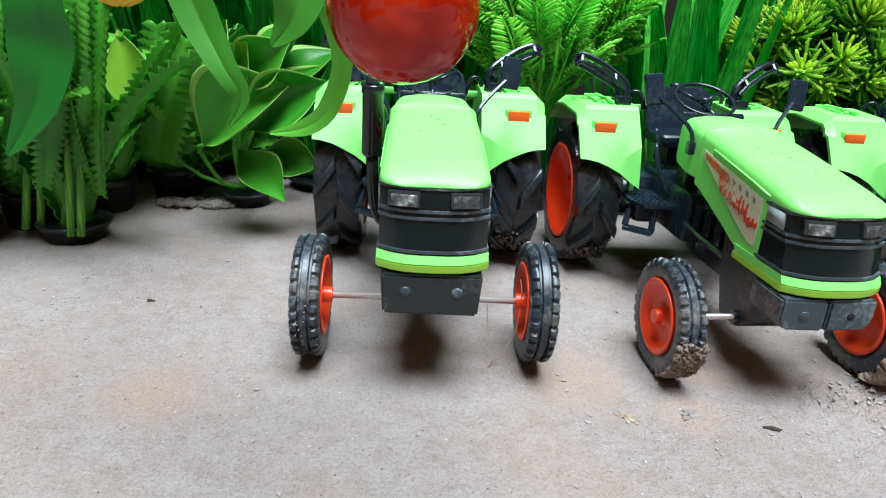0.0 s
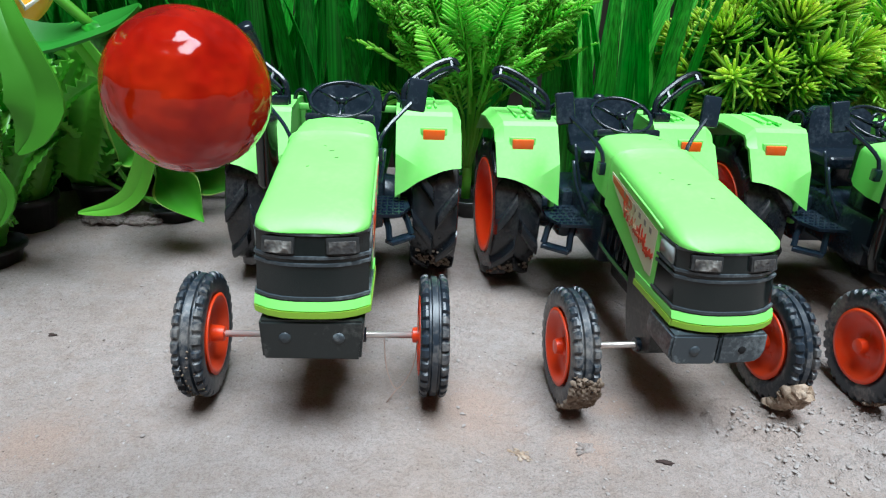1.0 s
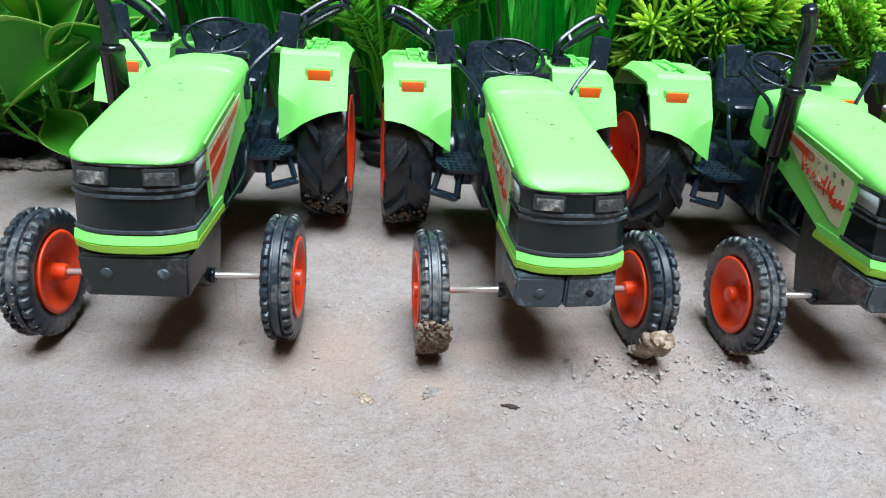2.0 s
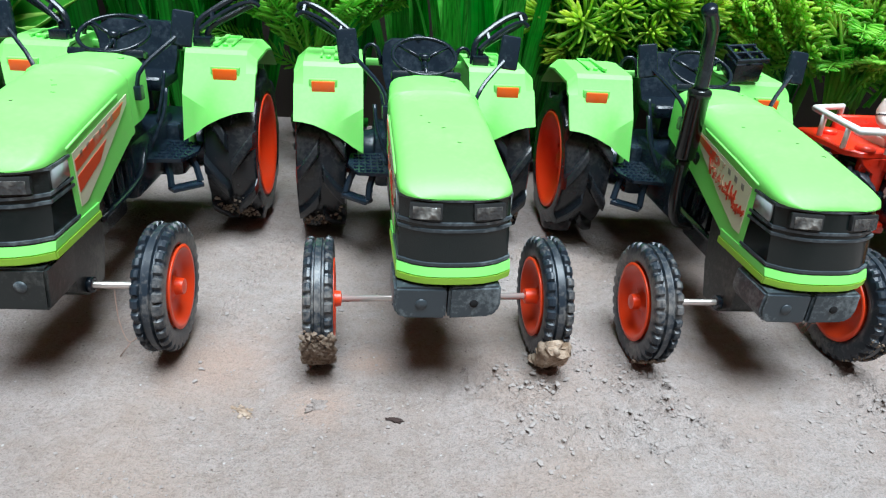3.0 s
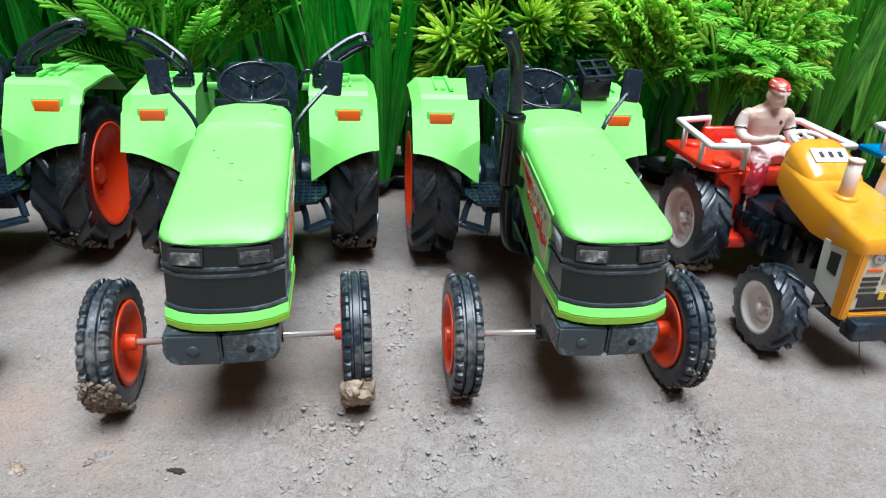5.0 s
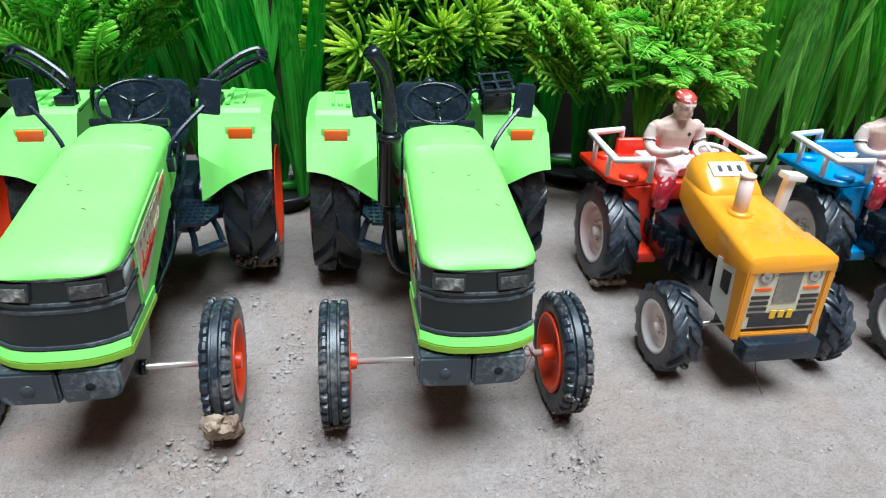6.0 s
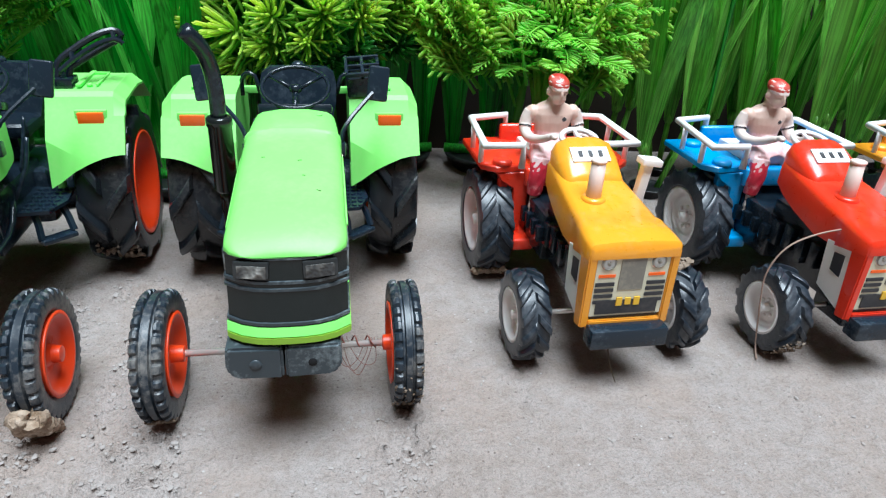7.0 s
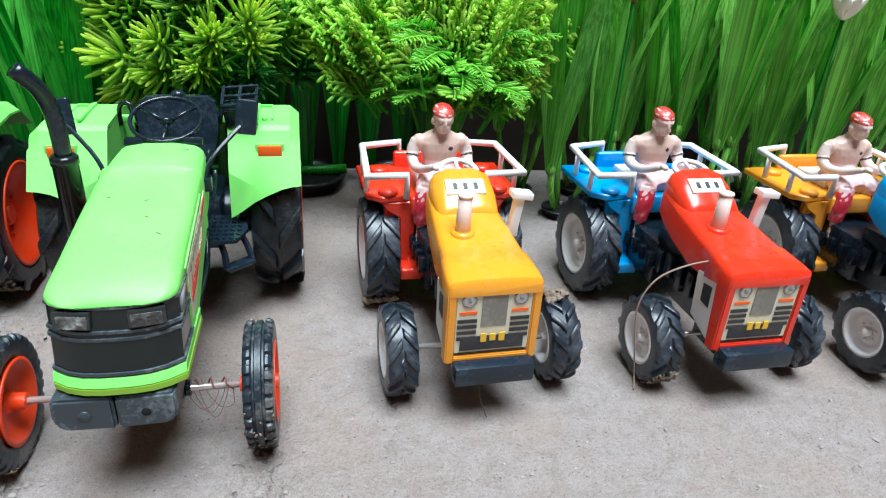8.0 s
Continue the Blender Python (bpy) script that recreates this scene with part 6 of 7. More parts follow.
def cypress_mesh(mat, length, seed, fan=8, coarse=1.0):
    """A flat branching cypress spray along +z, facing -y."""
    rng = random.Random(seed)
    bm = bmesh.new()
    tube(bm, [(0, 0, -0.01), (0, 0.001, length * 0.5), (0, -0.001, length)], 0.0011, 5, taper=0.5, curve=2)
    for i in range(fan):
        u = 0.12 + 0.84 * i / (fan - 1)
        for s in (-1, 1):
            L = length * (0.52 - 0.34 * u) * rng.uniform(0.8, 1.15)
            ang = radians(rng.uniform(38, 58))
            a = Vector((0, rng.uniform(-0.001, 0.001), length * u))
            d = Vector((s * math.sin(ang), rng.uniform(-0.35, 0.15), math.cos(ang))).normalized()
            b = a + d * L
            spike(bm, a, b, 0.0013, 4)
            m = max(3, int(L / (0.0036 * coarse)))
            for j in range(m):
                v = 0.25 + 0.75 * j / m
                for t in (-1, 1):
                    e = (d * 0.75 + Vector((t * math.cos(ang) * s, rng.uniform(-0.5, 0.3), -t * math.sin(ang))) * 0.7).normalized()
                    l2 = 0.0075 * coarse ** 0.5 * (1.15 - 0.5 * v) * rng.uniform(0.7, 1.2)
                    q = a.lerp(b, v)
                    spike(bm, q, q + e * l2 * 1.1, 0.0010 * coarse ** 0.6, 4, 0.55)
    return mesh_of("spray", bm, mat, angle=1.2)


def facing(p, d, roll=0.0):
    """The pose at p whose z axis points along d."""
    return Matrix.Translation(p) @ Vector(d).to_track_quat("Z", "Y").to_matrix().to_4x4() @ Matrix.Rotation(roll, 4, "Z")


def along(p, d, roll=0.0):
    """The pose at p whose y axis points along d, with z as upright as can be, turned by roll about d."""
    d = Vector(d).normalized()
    x = d.cross(Vector((0, 0, 1)))
    x = x.normalized() if x.length > 1e-4 else Vector((1, 0, 0))
    z = x.cross(d)
    return Matrix.Translation(p) @ Matrix((x, d, z)).transposed().to_4x4() @ Matrix.Rotation(roll, 4, "Y")


def pot(parent, r=0.018, h=0.013, at=(0, 0, 0)):
    bm = bmesh.new()
    lathe(bm, [(0.0006, -0.001), (r * 0.8, -0.001), (r * 0.95, h * 0.8), (r * 1.05, h * 0.82), (r * 1.05, h), (r * 0.92, h), (r * 0.9, h * 0.85), (0.0006, h * 0.85)], 24, "z", at)
    part("pot", bm, "pot", parent, "low black plastic plant base")


def bush(name, label, origin, centre, radii, pieces, meshes, rng, part_name, low=-0.35, back=0.3, stem_mat="needle_dark", out=1.0, group="", fan=6.28):
    """A bush of sprays set over a rounded crown, with one branching stem."""
    th = thing(name, Matrix.Translation(origin), label, "artificial plant", group)
    o, c = Vector(origin), Vector(centre)
    stems = bmesh.new()
    hub = c - o + Vector((0, 0, -radii[2] * 0.75))
    tube(stems, [(0, 0, 0.012), hub * 0.5, hub], 0.003, 7, curve=3)
    for k in range(pieces):
        while True:
            d = Vector((rng.uniform(-1, 1), rng.uniform(-1, back), rng.uniform(low, 1)))
            if 0.3 < d.length < 1:
                break
        d.normalize()
        f = 0.62 + 0.38 * rng.random() ** 0.6
        p = c - o + Vector((d.x * radii[0], d.y * radii[1], d.z * radii[2])) * f
        aim = (d * out + Vector((0, -0.25, 0.45)) if fan > 3 else Vector((d.x * 0.75, 0.10 + rng.uniform(-0.25, 0.25), 0.80 + 0.3 * d.z))).normalized()
        if fan < 3:
            p = p - aim * 0.016
        ob = part(part_name, rng.choice(meshes), None, th, "", facing(p, aim, rng.uniform(-fan / 2, fan / 2)) @ Matrix.Scale(rng.uniform(0.8, 1.15), 4))
        if k % 2 == 0:
            tube(stems, [hub, hub.lerp(p, 0.5) + Vector((0, 0, 0.006)), p], 0.0011, 5, curve=2)
    part("stem", stems, stem_mat, th, "branching plastic stem")
    pot(th)
    return th


rng = random.Random(11)

# grass plants: stalk feet with pinched joints, each carrying a sheaf of blades
def blades(mat, lengths, widths, n, seed, bends=(0.15, 0.9)):
    r = random.Random(seed)
    return [blade_mesh("blade", mat, r.uniform(*lengths), r.uniform(*widths), r.uniform(*bends), seed * 31 + k) for k in range(n)]


GRASS = blades("grass", (0.17, 0.25), (0.009, 0.015), 8, 3, (0.05, 0.5))
GRASS_DARK = blades("grass_dark", (0.17, 0.27), (0.010, 0.017), 8, 5, (0.05, 0.5))
GRASS_SOFT = blades("grass_soft", (0.14, 0.22), (0.010, 0.017), 8, 7, (0.03, 0.4))


def grass_plant(origin, label, meshes, n, foot, lean=0.28, node=0.0, spread_x=0.02, mat="grass_dark"):
    th = thing("grass_plant", Matrix.Translation(origin), label, "artificial grass", "artificial grass plants")
    stems = bmesh.new()
    for k in range(foot):
        fx = spread_x * ((k + 0.5) / foot * 2 - 1) + rng.uniform(-0.004, 0.004)
        fy = rng.uniform(-0.014, 0.014)
        z = node * rng.uniform(0.8, 1.2)
        if node:
            tube(stems, [(fx * 0.35, fy * 0.3, 0.004), (fx * 0.8, fy * 0.8, z * 0.6), (fx, fy, z)], 0.0022, 8)
            lathe(stems, [(0.0020, z - 0.003), (0.0034, z - 0.0005), (0.0034, z + 0.002), (0.0022, z + 0.006)], 10, "z", (fx, fy, 0))
        for j in range(n):
            turn = 2 * math.pi * (j + rng.random() * 0.8) / n
            tiltm = Matrix.Rotation(turn, 4, "Z") @ Matrix.Rotation(-rng.uniform(0.02, lean), 4, "X")
            part("blade", rng.choice(meshes), None, th, "", Matrix.Translation((fx + 0.002 * math.sin(-turn), fy + 0.002 * math.cos(turn), z * 0.98 if node else 0.006)) @ tiltm @ Matrix.Scale(rng.uniform(0.85, 1.1), 4))
    if not node:
        tube(stems, [(-spread_x, 0, 0.014), (0, 0, 0.012), (spread_x, 0, 0.014)], 0.004, 6)
    part("stem", stems, mat, th, "jointed plastic stalks")
    pot(th, 0.013 if node else 0.016 + spread_x * 0.4, 0.006 if node else 0.011)
    return th


for x, y in ((-0.045, 0.520), (0.005, 0.505), (0.050, 0.530)):
    grass_plant((x, y, 0), "dense dark green artificial grass with wide blades", GRASS_DARK, 6, 3, 0.22)
for x, y in ((0.185, 0.520), (0.222, 0.510), (0.252, 0.530)):
    grass_plant((x, y, 0), "bright green artificial grass with wide upright blades", GRASS, 5, 3, 0.20)
for x, y, z in ((0.555, 0.515, 0.045), (0.605, 0.525, 0.050), (0.655, 0.505, 0.052), (0.700, 0.520, 0.050), (0.750, 0.510, 0.050), (0.805, 0.525, 0.050), (0.530, 0.555, 0.052), (0.580, 0.560, 0.050), (0.630, 0.555, 0.054), (0.680, 0.560, 0.050), (0.725, 0.555, 0.052), (0.775, 0.560, 0.050), (0.830, 0.556, 0.052)):
    grass_plant((x, y, 0), "soft green artificial grass with pinched stalk joints", GRASS_SOFT, 4, 3, 0.24, z, 0.024, "grass_soft")
for x in (-0.19, -0.11, 0.11, 0.30, 0.37, 0.44):
    grass_plant((x, 0.570, 0), "dark artificial grass standing against the wall", GRASS_DARK, 5, 3, 0.12, spread_x=0.03)

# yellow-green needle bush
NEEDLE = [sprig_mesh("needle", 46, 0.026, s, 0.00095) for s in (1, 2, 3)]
NEEDLE_SHADE = [sprig_mesh("needle_dark", 44, 0.020, s) for s in (4, 5)]
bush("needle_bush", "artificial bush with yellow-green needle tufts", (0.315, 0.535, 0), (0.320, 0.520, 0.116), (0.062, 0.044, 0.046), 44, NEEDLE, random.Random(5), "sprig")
# second crown added within the first; its dark colour stands for the shaded inside
bush("needle_bush", "dark needle tufts coloured as shade inside the needle bush", (0.330, 0.560, 0), (0.325, 0.545, 0.095), (0.062, 0.035, 0.045), 24, NEEDLE_SHADE, random.Random(6), "sprig")

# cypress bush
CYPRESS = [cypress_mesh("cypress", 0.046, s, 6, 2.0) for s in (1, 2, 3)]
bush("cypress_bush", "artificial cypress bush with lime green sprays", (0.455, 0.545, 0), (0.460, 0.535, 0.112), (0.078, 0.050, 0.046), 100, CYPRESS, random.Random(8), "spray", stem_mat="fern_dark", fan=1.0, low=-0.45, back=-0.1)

# fern plants
FERN = [comb_mesh("frond", "fern", 0.085, 0.015, 26, -0.5, s) for s in (1, 2, 3)]
FERN_SMALL = [comb_mesh("frond", "fern", 0.055, 0.012, 15, -0.7, s) for s in (4, 5)]


def fern_plant(origin, label, n, meshes, height, reach, seed, zspan=(0.5, 1.0)):
    r = random.Random(seed)
    th = thing("fern_plant", Matrix.Translation(origin), label, "artificial fern", "artificial ferns")
    stems = bmesh.new()
    tube(stems, [(0, 0, 0.010), (0, 0, height * 0.5)], 0.0035, 7)
    for k in range(n):
        a = -math.pi * (0.02 + 0.96 * (k + r.random()) / n)
        z = height * r.uniform(*zspan)
        d = Vector((math.cos(a) * reach, math.sin(a) * reach * 0.8, r.uniform(0.25, 1.2)))
        p = Vector((math.cos(a) * 0.012, math.sin(a) * 0.012, z))
        tube(stems, [(0, 0, height * 0.4), p], 0.0012, 5)
        part("frond", r.choice(meshes), None, th, "", along(p, d, r.uniform(-0.5, 0.5)) @ Matrix.Scale(r.uniform(0.85, 1.2), 4))
    part("stem", stems, "fern", th, "green plastic stems")
    pot(th)
    return th


fern_plant((0.112, 0.510, 0), "bright green artificial fern with comb-like fronds", 13, FERN, 0.070, 0.5, 3, (0.7, 1.4))
bush("cypress_bush", "bright green artificial bush with fine sprays", (0.118, 0.545, 0), (0.112, 0.515, 0.136), (0.056, 0.045, 0.048), 70, [cypress_mesh("fern", 0.045, s) for s in (7, 8)], random.Random(9), "spray", stem_mat="fern_dark", fan=1.2, low=-0.5, back=-0.1)
fern_plant((0.470, 0.515, 0), "drooping fern fronds below the cypress bush", 26, FERN_SMALL, 0.090, 1.4, 6, (0.9, 1.35))

# plants at the start of the walk: strap leaves and broad leaves
STRAP = [serrated_mesh("leaf", "fern_dark", 0.100, 0.019, c, s) for s, c in ((1, -0.5), (2, -0.9), (3, -0.2))]
STRAP_HANG = [serrated_mesh("leaf", "fern_dark", 0.130, 0.015, c, s, 22) for s, c in ((4, -0.6), (5, -1.0), (6, -0.3))]


def strap_plant(origin, label, n, meshes, seed, up=(0.8, 1.6), base=0.02, height=0.022):
    base = 0.008
    r = random.Random(seed)
    th = thing("strap_leaf_plant", Matrix.Translation(origin), label, "artificial plant", "strap-leaved plants")
    for k in range(n):
        a = 2 * math.pi * (k + r.random() * 0.6) / n
        d = Vector((math.cos(a), math.sin(a), r.uniform(*up)))
        part("leaf", r.choice(meshes), None, th, "", along((math.cos(a) * 0.006, math.sin(a) * 0.006, base), d, r.uniform(-0.9, 0.9)) @ Matrix.Scale(r.uniform(0.75, 1.15), 4))
    pot(th, 0.019, height)
    return th


strap_plant((-0.195, 0.405, 0.0025), "tall artificial plant with scalloped strap leaves in black base", 16, STRAP_HANG, 2, (1.5, 4.0), 0.018)
strap_plant((-0.215, 0.370, 0.0025), "tall artificial plant with scalloped strap leaves in black base", 12, STRAP_HANG, 12, (1.5, 4.0), 0.018, 0.011)
strap_plant((-0.170, 0.440, 0.0025), "tall artificial plant with scalloped strap leaves in black base", 16, STRAP_HANG, 14, (1.2, 3.5), 0.018)
strap_plant((-0.250, 0.430, 0.0025), "tall artificial plant with scalloped strap leaves in black base", 16, STRAP_HANG, 15, (1.2, 3.5), 0.018)
strap_plant((-0.195, 0.520, 0.0025), "artificial plant with ribbed scalloped leaves in black base", 16, STRAP, 16, (1.2, 3.0), 0.022)
near = strap_plant((-0.160, 0.385, 0.0025), "artificial plant with long hanging scalloped leaves in black base", 8, STRAP_HANG, 18, (2.0, 4.5), 0.018, 0.011)
rr = random.Random(77)
HANG = [serrated_mesh("leaf", "fern_dark", 0.118, 0.021, c, s, 26) for s, c in ((7, -0.5), (8, -0.8), (9, -0.25))]
stalks = bmesh.new()
home = Vector((-0.160, 0.385, 0.0025))
for k in range(16):
    u = k / 15
    foot = Vector((-0.202 + 0.060 * u + rr.uniform(-0.004, 0.004), 0.366 + 0.012 * rr.random(), 0.010))
    crest = foot + Vector((0.024 + rr.uniform(-0.004, 0.008), rr.uniform(-0.012, 0.0), 0.128 + rr.uniform(-0.012, 0.014)))
    tip = Vector((foot.x + 0.006 + rr.uniform(-0.006, 0.008), foot.y - 0.012 - 0.012 * rr.random(), 0.034 + 0.030 * rr.random()))
    d = (tip - crest).normalized()
    x = d.cross(Vector((rr.uniform(-0.7, 0.7), -1, 0.25))).normalized()
    m = Matrix.Translation(crest - home) @ Matrix((x, d, x.cross(d))).transposed().to_4x4() @ Matrix.Scale((tip - crest).length / 0.114, 4)
    part("leaf", rr.choice(HANG), None, near, "", m)
    if k % 2 == 0:
        tube(stalks, [foot - home, foot.lerp(crest, 0.5) - home + Vector((-0.004, 0.006, 0)), crest - home], 0.0022, 7, taper=0.6, curve=3)
part("stem", stalks, "grass_soft", near, "pale green jointed stalks")
strap_plant((-0.142, 0.500, 0.0025), "artificial plant with ribbed scalloped leaves in black base", 14, STRAP, 4, (0.9, 2.2), 0.022)

def upright_leaf(parent, foot, tip, width, face, seed, mat="fern_dark"):
    """One ribbed feather leaf of a plant, from foot to tip."""
    me = serrated_mesh("leaf", mat, 0.075, width, -0.25, seed, 15)
    f, t = Vector(foot), Vector(tip)
    d = (t - f).normalized()
    x = d.cross(Vector(face)).normalized()
    part("leaf", me, None, parent, "", Matrix.Translation(f - parent.matrix_basis.translation) @ Matrix((x, d, x.cross(d))).transposed().to_4x4() @ Matrix.Scale((t - f).length / 0.075, 4))


mid = strap_plant((-0.138, 0.478, 0.0025), "artificial plant with ribbed feather leaves in black base", 9, STRAP, 24, (0.9, 2.2), 0.022)
for k, (foot, tip, w, face) in enumerate((((-0.1330, 0.438, 0.036), (-0.1083, 0.425, 0.112), 0.036, (0, -1, 0.2)), ((-0.1220, 0.444, 0.040), (-0.0997, 0.440, 0.102), 0.028, (0.3, -1, 0.2)), ((-0.1500, 0.476, 0.030), (-0.1660, 0.462, 0.094), 0.026, (-0.2, -1, 0.4)),
                                          ((-0.1450, 0.484, 0.034), (-0.1480, 0.478, 0.116), 0.030, (-0.1, -1, 0.1)), ((-0.1380, 0.470, 0.036), (-0.1700, 0.448, 0.040), 0.020, (0, -0.6, 1)))):
    upright_leaf(mid, foot, tip, w, face, 40 + k)
for x, y in ((-0.26, 0.540), (-0.205, 0.560), (-0.150, 0.548), (-0.095, 0.552), (-0.31, 0.510), (-0.36, 0.480)):
    grass_plant((x, y, 0), "dark artificial grass standing against the wall", GRASS_DARK, 6, 3, 0.25, spread_x=0.03)

BROAD = [leaf_mesh("leaf", "broad", "margin", 0.058, 0.040, c, s, 0.3, 0.06, 0.75) for s, c in ((1, 0.5), (2, -0.4), (3, 0.9))]
base = Vector((-0.085, 0.465, 0.0025))
th = thing("broad_leaf_plant", Matrix.Translation(base), "artificial plant with broad pale-edged green leaves", "artificial plant")
r = random.Random(21)


def aimed(foot, tip, length, normal=(0.05, -1, 0.35)):
    """Pose and scale that lay a leaf of that length from foot to tip with its face along normal."""
    f, t = Vector(foot), Vector(tip)
    d = (t - f).normalized()
    x = d.cross(Vector(normal)).normalized()
    z = x.cross(d)
    return Matrix.Translation(f) @ Matrix((x, d, z)).transposed().to_4x4() @ Matrix.Scale((t - f).length / length, 4)


# broad folded leaves over the path: foot, tip, width, curl, cup
stems = bmesh.new()
for k, (foot, tip, width, curl, cup) in enumerate((((-0.1003, 0.425, 0.0483), (-0.0511, 0.405, 0.0940), 0.044, -0.5, 0.75), ((-0.0735, 0.430, 0.0595), (-0.0284, 0.410, 0.0947), 0.033, -0.6, 0.70), ((-0.0780, 0.432, 0.0880), (-0.0441, 0.415, 0.1143), 0.030, -0.3, 0.55),
                                                   ((-0.0888, 0.442, 0.0900), (-0.0799, 0.435, 0.1252), 0.020, 0.2, 0.60), ((-0.0815, 0.432, 0.0900), (-0.0612, 0.420, 0.1159), 0.026, 0.5, 0.45), ((-0.0788, 0.425, 0.0537), (-0.0424, 0.405, 0.0199), 0.025, 0.5, 0.60),
                                                   ((-0.0642, 0.430, 0.0494), (-0.0274, 0.412, 0.0467), 0.024, -0.4, 0.45), ((-0.1353, 0.440, 0.0520), (-0.1443, 0.425, 0.1125), 0.026, -0.5, 0.55))):
    span = (Vector(tip) - Vector(foot)).length
    me = leaf_mesh("leaf", "bright_broad" if k in (4, 7) else "broad", "margin", span, width, curl, 60 + k, cup, 0.05, 1.2, 16, 0.03, 1.25, 0.08)
    part("leaf", me, None, th, "", Matrix.Translation(-base) @ aimed(foot, tip, span * (0.97 if abs(curl) > 0.4 else 1.0), ((-0.25, 0.2, 0.4)[k % 3], -1, 0.45)))
    f = Vector(foot) - base
    tube(stems, [(0, 0, 0.012), (f.x * 0.5, f.y * 0.6, f.z * 0.45), f, f.lerp(Vector(tip) - base, 0.08)], 0.0013, 7, curve=3)
for k in range(14):
    a = -math.pi * (0.02 + 0.96 * (k + r.random()) / 14)
    z = 0.022 + 0.070 * r.random()
    p = Vector((0.018 * math.cos(a), 0.012 * math.sin(a), z))
    d = Vector((math.cos(a) * 0.9, 0.35, r.uniform(0.35, 1.3)))
    part("leaf", r.choice(BROAD), None, th, "", along(p, d, r.uniform(-0.6, 0.6)) @ Matrix.Scale(r.uniform(0.7, 1.0), 4))
tube(stems, [(0, 0, 0.012), (0.001, 0.001, 0.06), (0, 0, 0.11)], 0.004, 8)
part("stem", stems, "fern_dark", th, "green plastic stems")
pot(th, 0.016, 0.010)

# large yellow flower bud on an arching stalk
th = thing("yellow_flower", Matrix.Translation((-0.165, 0.392, 0.0025)), "large yellow flower bud with pale stripes on stalk", "artificial flower")
BUD = Vector((0.0715, -0.058, 0.1320))
bm = bmesh.new()
tube(bm, [(0, 0, 0.004), (0.006, 0.010, 0.080), (0.040, -0.018, 0.128), BUD + Vector((-0.004, 0.006, 0.0))], 0.0018, 7, curve=4)
part("stem", bm, "fern_dark", th)
bm = bmesh.new()
blob(bm, BUD + Vector((0, 0, 0.010)), (0.0135, 0.0135, 0.0110), 24)
part("bud", bm, "bud", th, "rounded orange-yellow bud")
petal = leaf_mesh("petal", "bud", "petal", 0.030, 0.017, 0.9, 1, 0.35, 0, 0.6, 10, 0.02)
for k in range(8):
    a = 2 * math.pi * k / 8
    part("petal", petal, None, th, "", along(BUD + Vector((math.cos(a) * 0.003, math.sin(a) * 0.003, -0.002)), (math.cos(a), math.sin(a), 0.35)))

# red berry on a long arching branch with drooping leaves
BERRY = Vector((0.0426, 0.1755, 0.1413))
root = Vector((-0.175, 0.335, 0.0025))
th = thing("berry_branch", Matrix.Translation(root), "glossy red berry on a leafy green branch", "artificial berry")
bm = bmesh.new()
path = [(0, 0, 0), (0.020, -0.035, 0.120), (0.075, -0.105, 0.180), (0.140, -0.148, 0.176), (0.180, -0.160, 0.166), (BERRY.x - root.x - 0.016, BERRY.y - root.y + 0.001, BERRY.z - root.z + 0.010)]
tube(bm, path, 0.0016, 8, taper=0.6, curve=5)
part("stem", bm, "fern_dark", th, "thin green branch")
bm = bmesh.new()
blob(bm, BERRY - root, (0.0155, 0.0155, 0.0155), 48)
for v in bm.verts:
    q = v.co - (BERRY - root)
    v.co += q * 0.02 * noise.noise(q * 70)
part("berry", bm, "berry", th, "shiny deep red round berry", angle=3.2)
bm = bmesh.new()
lathe(bm, [(0.0004, -0.0022), (0.0030, -0.0008), (0.0022, 0.0016), (0.0012, 0.004)], 14, "z")
part("calyx", bm, "grass_dark", th, "", facing(BERRY - root + Vector((-0.0150, 0.001, 0.0090)), (-0.85, 0.05, 0.5)))


def path_leaf(points, widths, mat, normal=(0, -1, 0.25), edge=None):
    """A drooping leaf along a curve, cupped, with thickness."""
    line = smooth_line([Vector(p) - root for p in points], 4)
    n = len(line) - 1
    bm = bmesh.new()
    loops = []
    for i, p in enumerate(line):
        d = (line[min(i + 1, n)] - line[max(i - 1, 0)]).normalized()
        side = d.cross(Vector(normal)).normalized()
        nrm = side.cross(d)
        u = i / n * (len(widths) - 1)
        k = min(int(u), len(widths) - 2)
        w = 0.5 * (widths[k] + (widths[k + 1] - widths[k]) * (u - k))
        top = [p + side * (c * w) + nrm * (0.16 * w * abs(c) + 0.10 * w * math.sin(11 * i / n + c)) for c in (-1, -0.55, -0.08, 0, 0.08, 0.55, 1)]
        top[3] = top[3] - nrm * 0.0001
        loops.append(top + [q - nrm * 0.0006 for q in reversed(top)])
    rings(bm, loops)
    bmesh.ops.recalc_face_normals(bm, faces=bm.faces)
    part("leaf", bm, mat, th, "", angle=1.0)


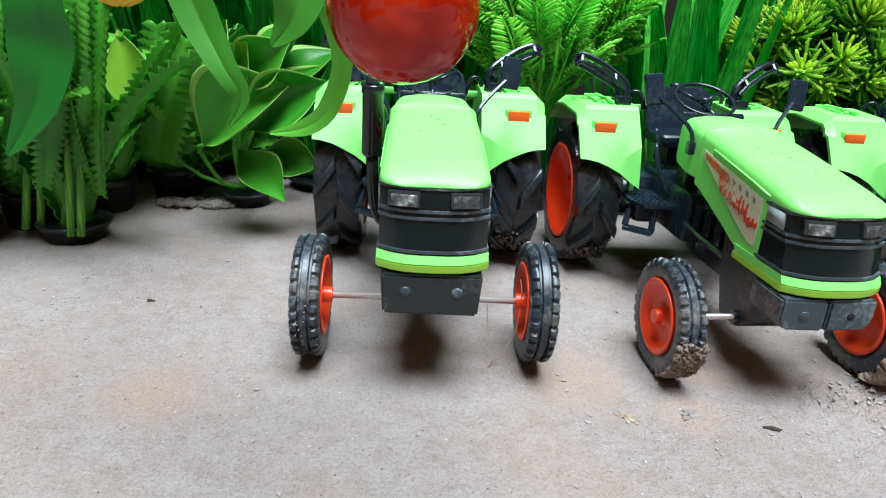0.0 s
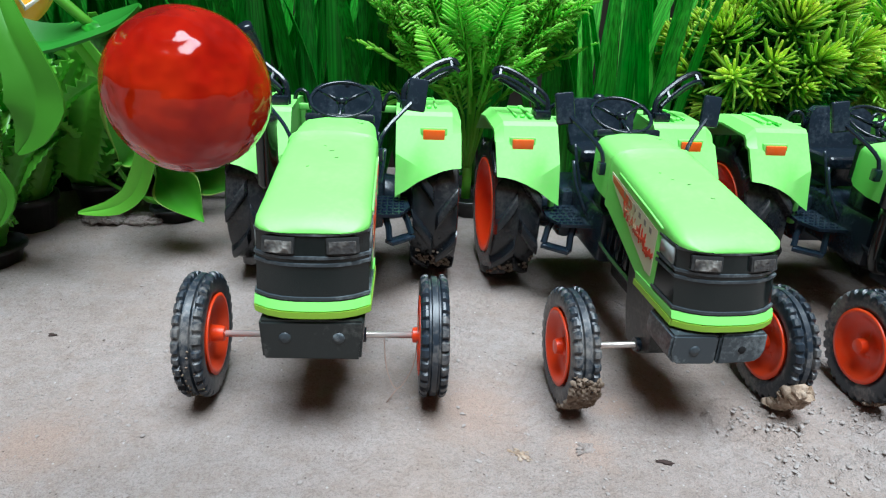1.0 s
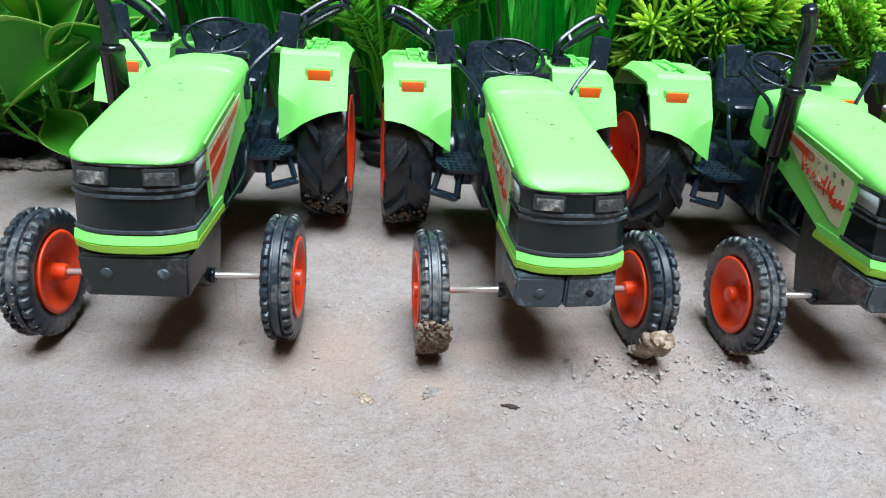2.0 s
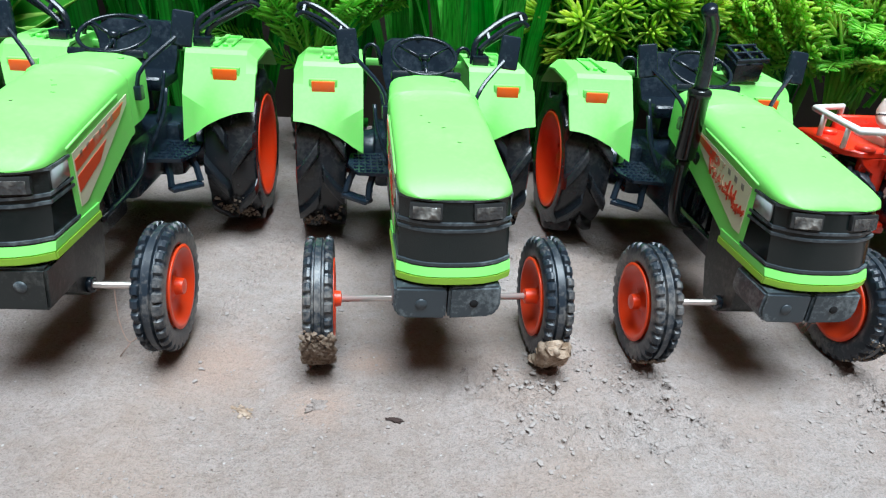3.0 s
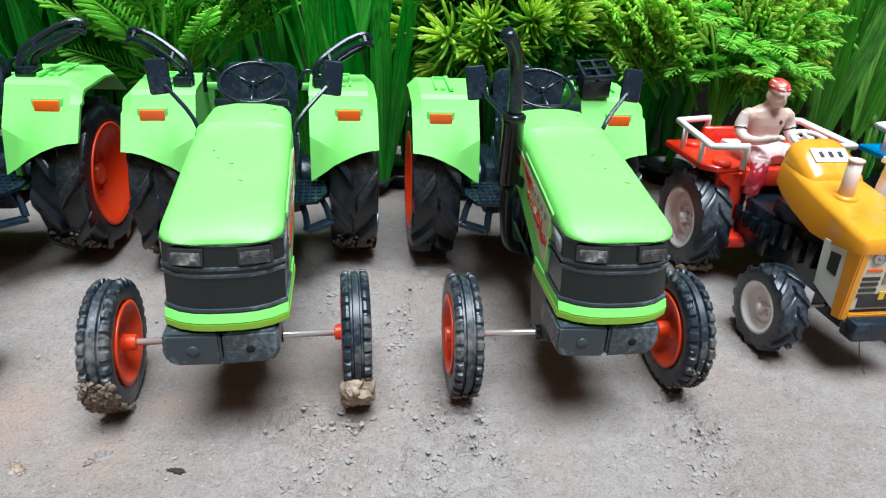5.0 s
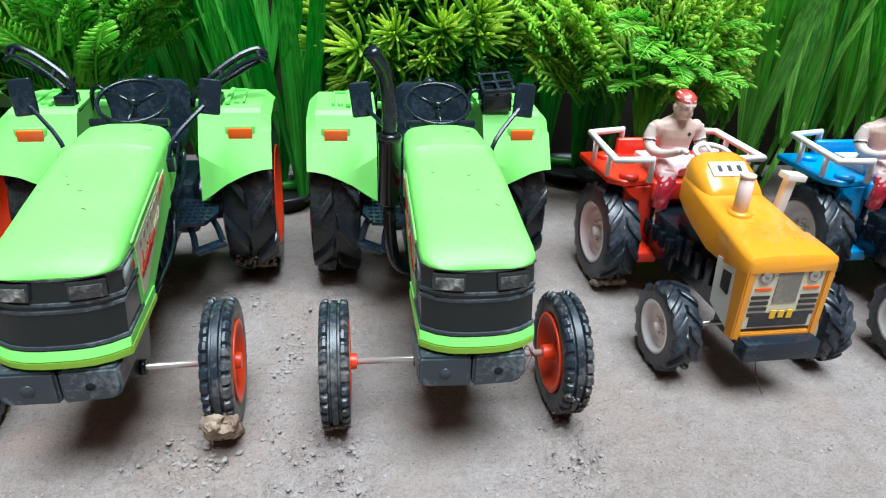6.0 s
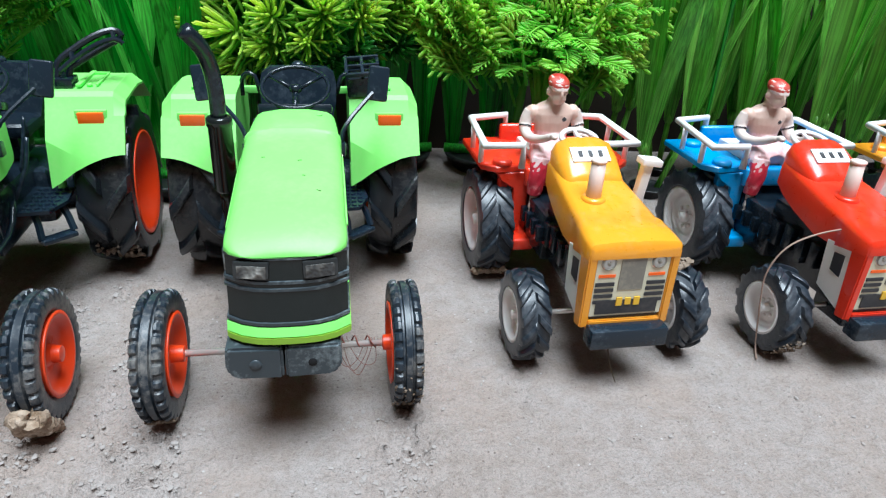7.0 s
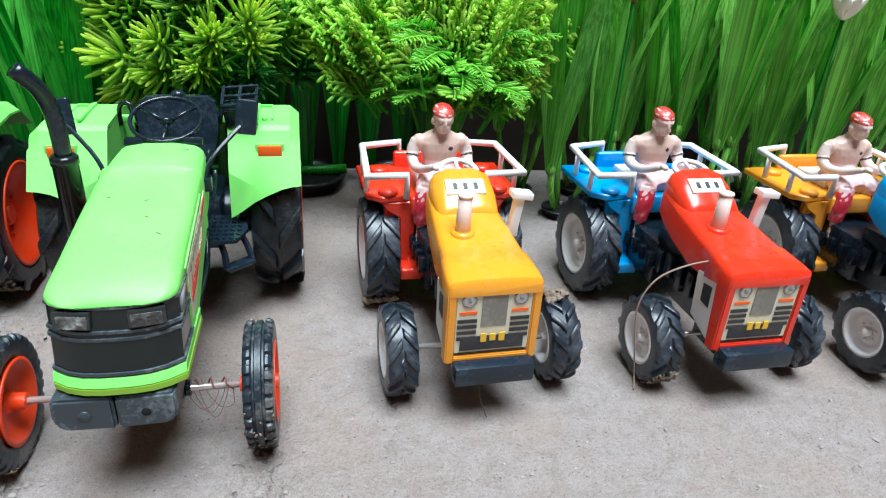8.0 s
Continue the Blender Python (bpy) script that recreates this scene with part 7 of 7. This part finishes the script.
path_leaf([(0.020, 0.178, 0.152), (0.0285, 0.1840, 0.1320), (0.0262, 0.1840, 0.1195), (0.0207, 0.1840, 0.1140), (0.0120, 0.1840, 0.1120)], (0.0026, 0.0046, 0.0046, 0.0040, 0.0006), "hook_leaf")
path_leaf([(-0.010, 0.172, 0.170), (0.0000, 0.1650, 0.1500), (0.0060, 0.1620, 0.1375), (0.0108, 0.1600, 0.1290), (0.0137, 0.1600, 0.1235), (0.0108, 0.1600, 0.1178)], (0.0040, 0.0086, 0.0074, 0.0048, 0.0036, 0.0006), "droop_leaf")
path_leaf([(0.0208, 0.1580, 0.1575), (0.0236, 0.1550, 0.1525), (0.0263, 0.1530, 0.1467), (0.0267, 0.1530, 0.1419), (0.0251, 0.1530, 0.1377), (0.0219, 0.1530, 0.1339)], (0.0040, 0.0062, 0.0080, 0.0092, 0.0062, 0.0008), "droop_leaf")
path_leaf([(-0.005, 0.176, 0.156), (0.0101, 0.1750, 0.1500), (0.0203, 0.1750, 0.1500), (0.0300, 0.1750, 0.1530), (0.0358, 0.1740, 0.1565)], (0.0040, 0.0090, 0.0085, 0.0060, 0.0010), "shade_leaf", (0, -0.6, 1))
path_leaf([(-0.030, 0.185, 0.172), (-0.0289, 0.1700, 0.1420), (-0.0290, 0.1700, 0.1300), (-0.0320, 0.1700, 0.1188), (-0.0405, 0.1700, 0.1070)], (0.0040, 0.0120, 0.0135, 0.0100, 0.0010), "shade_leaf")
path_leaf([(-0.045, 0.200, 0.180), (-0.0550, 0.1900, 0.1500), (-0.0600, 0.1850, 0.1300), (-0.0640, 0.1850, 0.1120)], (0.0040, 0.0120, 0.0110, 0.0010), "shade_leaf")

# blossoms deep among the grass
for p, mat, n, size, lab in (((0.7109, 0.4850, 0.1466), "petal", 8, 0.019, "white blossom among green grass blades"), ((0.5714, 0.4850, 0.1516), "head_red", 5, 0.010, "small red blossom among grass blades")):
    th = thing("blossom", Matrix.Translation((p[0], p[1], 0)), lab, "artificial flower")
    bm = bmesh.new()
    tube(bm, [(0, 0, 0), (0.002, 0.004, 0.08), (0, 0, p[2])], 0.0014, 6, curve=3)
    part("stem", bm, "grass_dark", th)
    me = leaf_mesh("petal", mat, mat, size, size * 0.7, 0.8, 3, 0.4, 0.05, 0.6, 8, 0.02)
    for k in range(n):
        a = 2 * math.pi * k / n
        part("petal", me, None, th, "", along((0, 0, p[2]), (math.cos(a), math.sin(a), 0.7)))
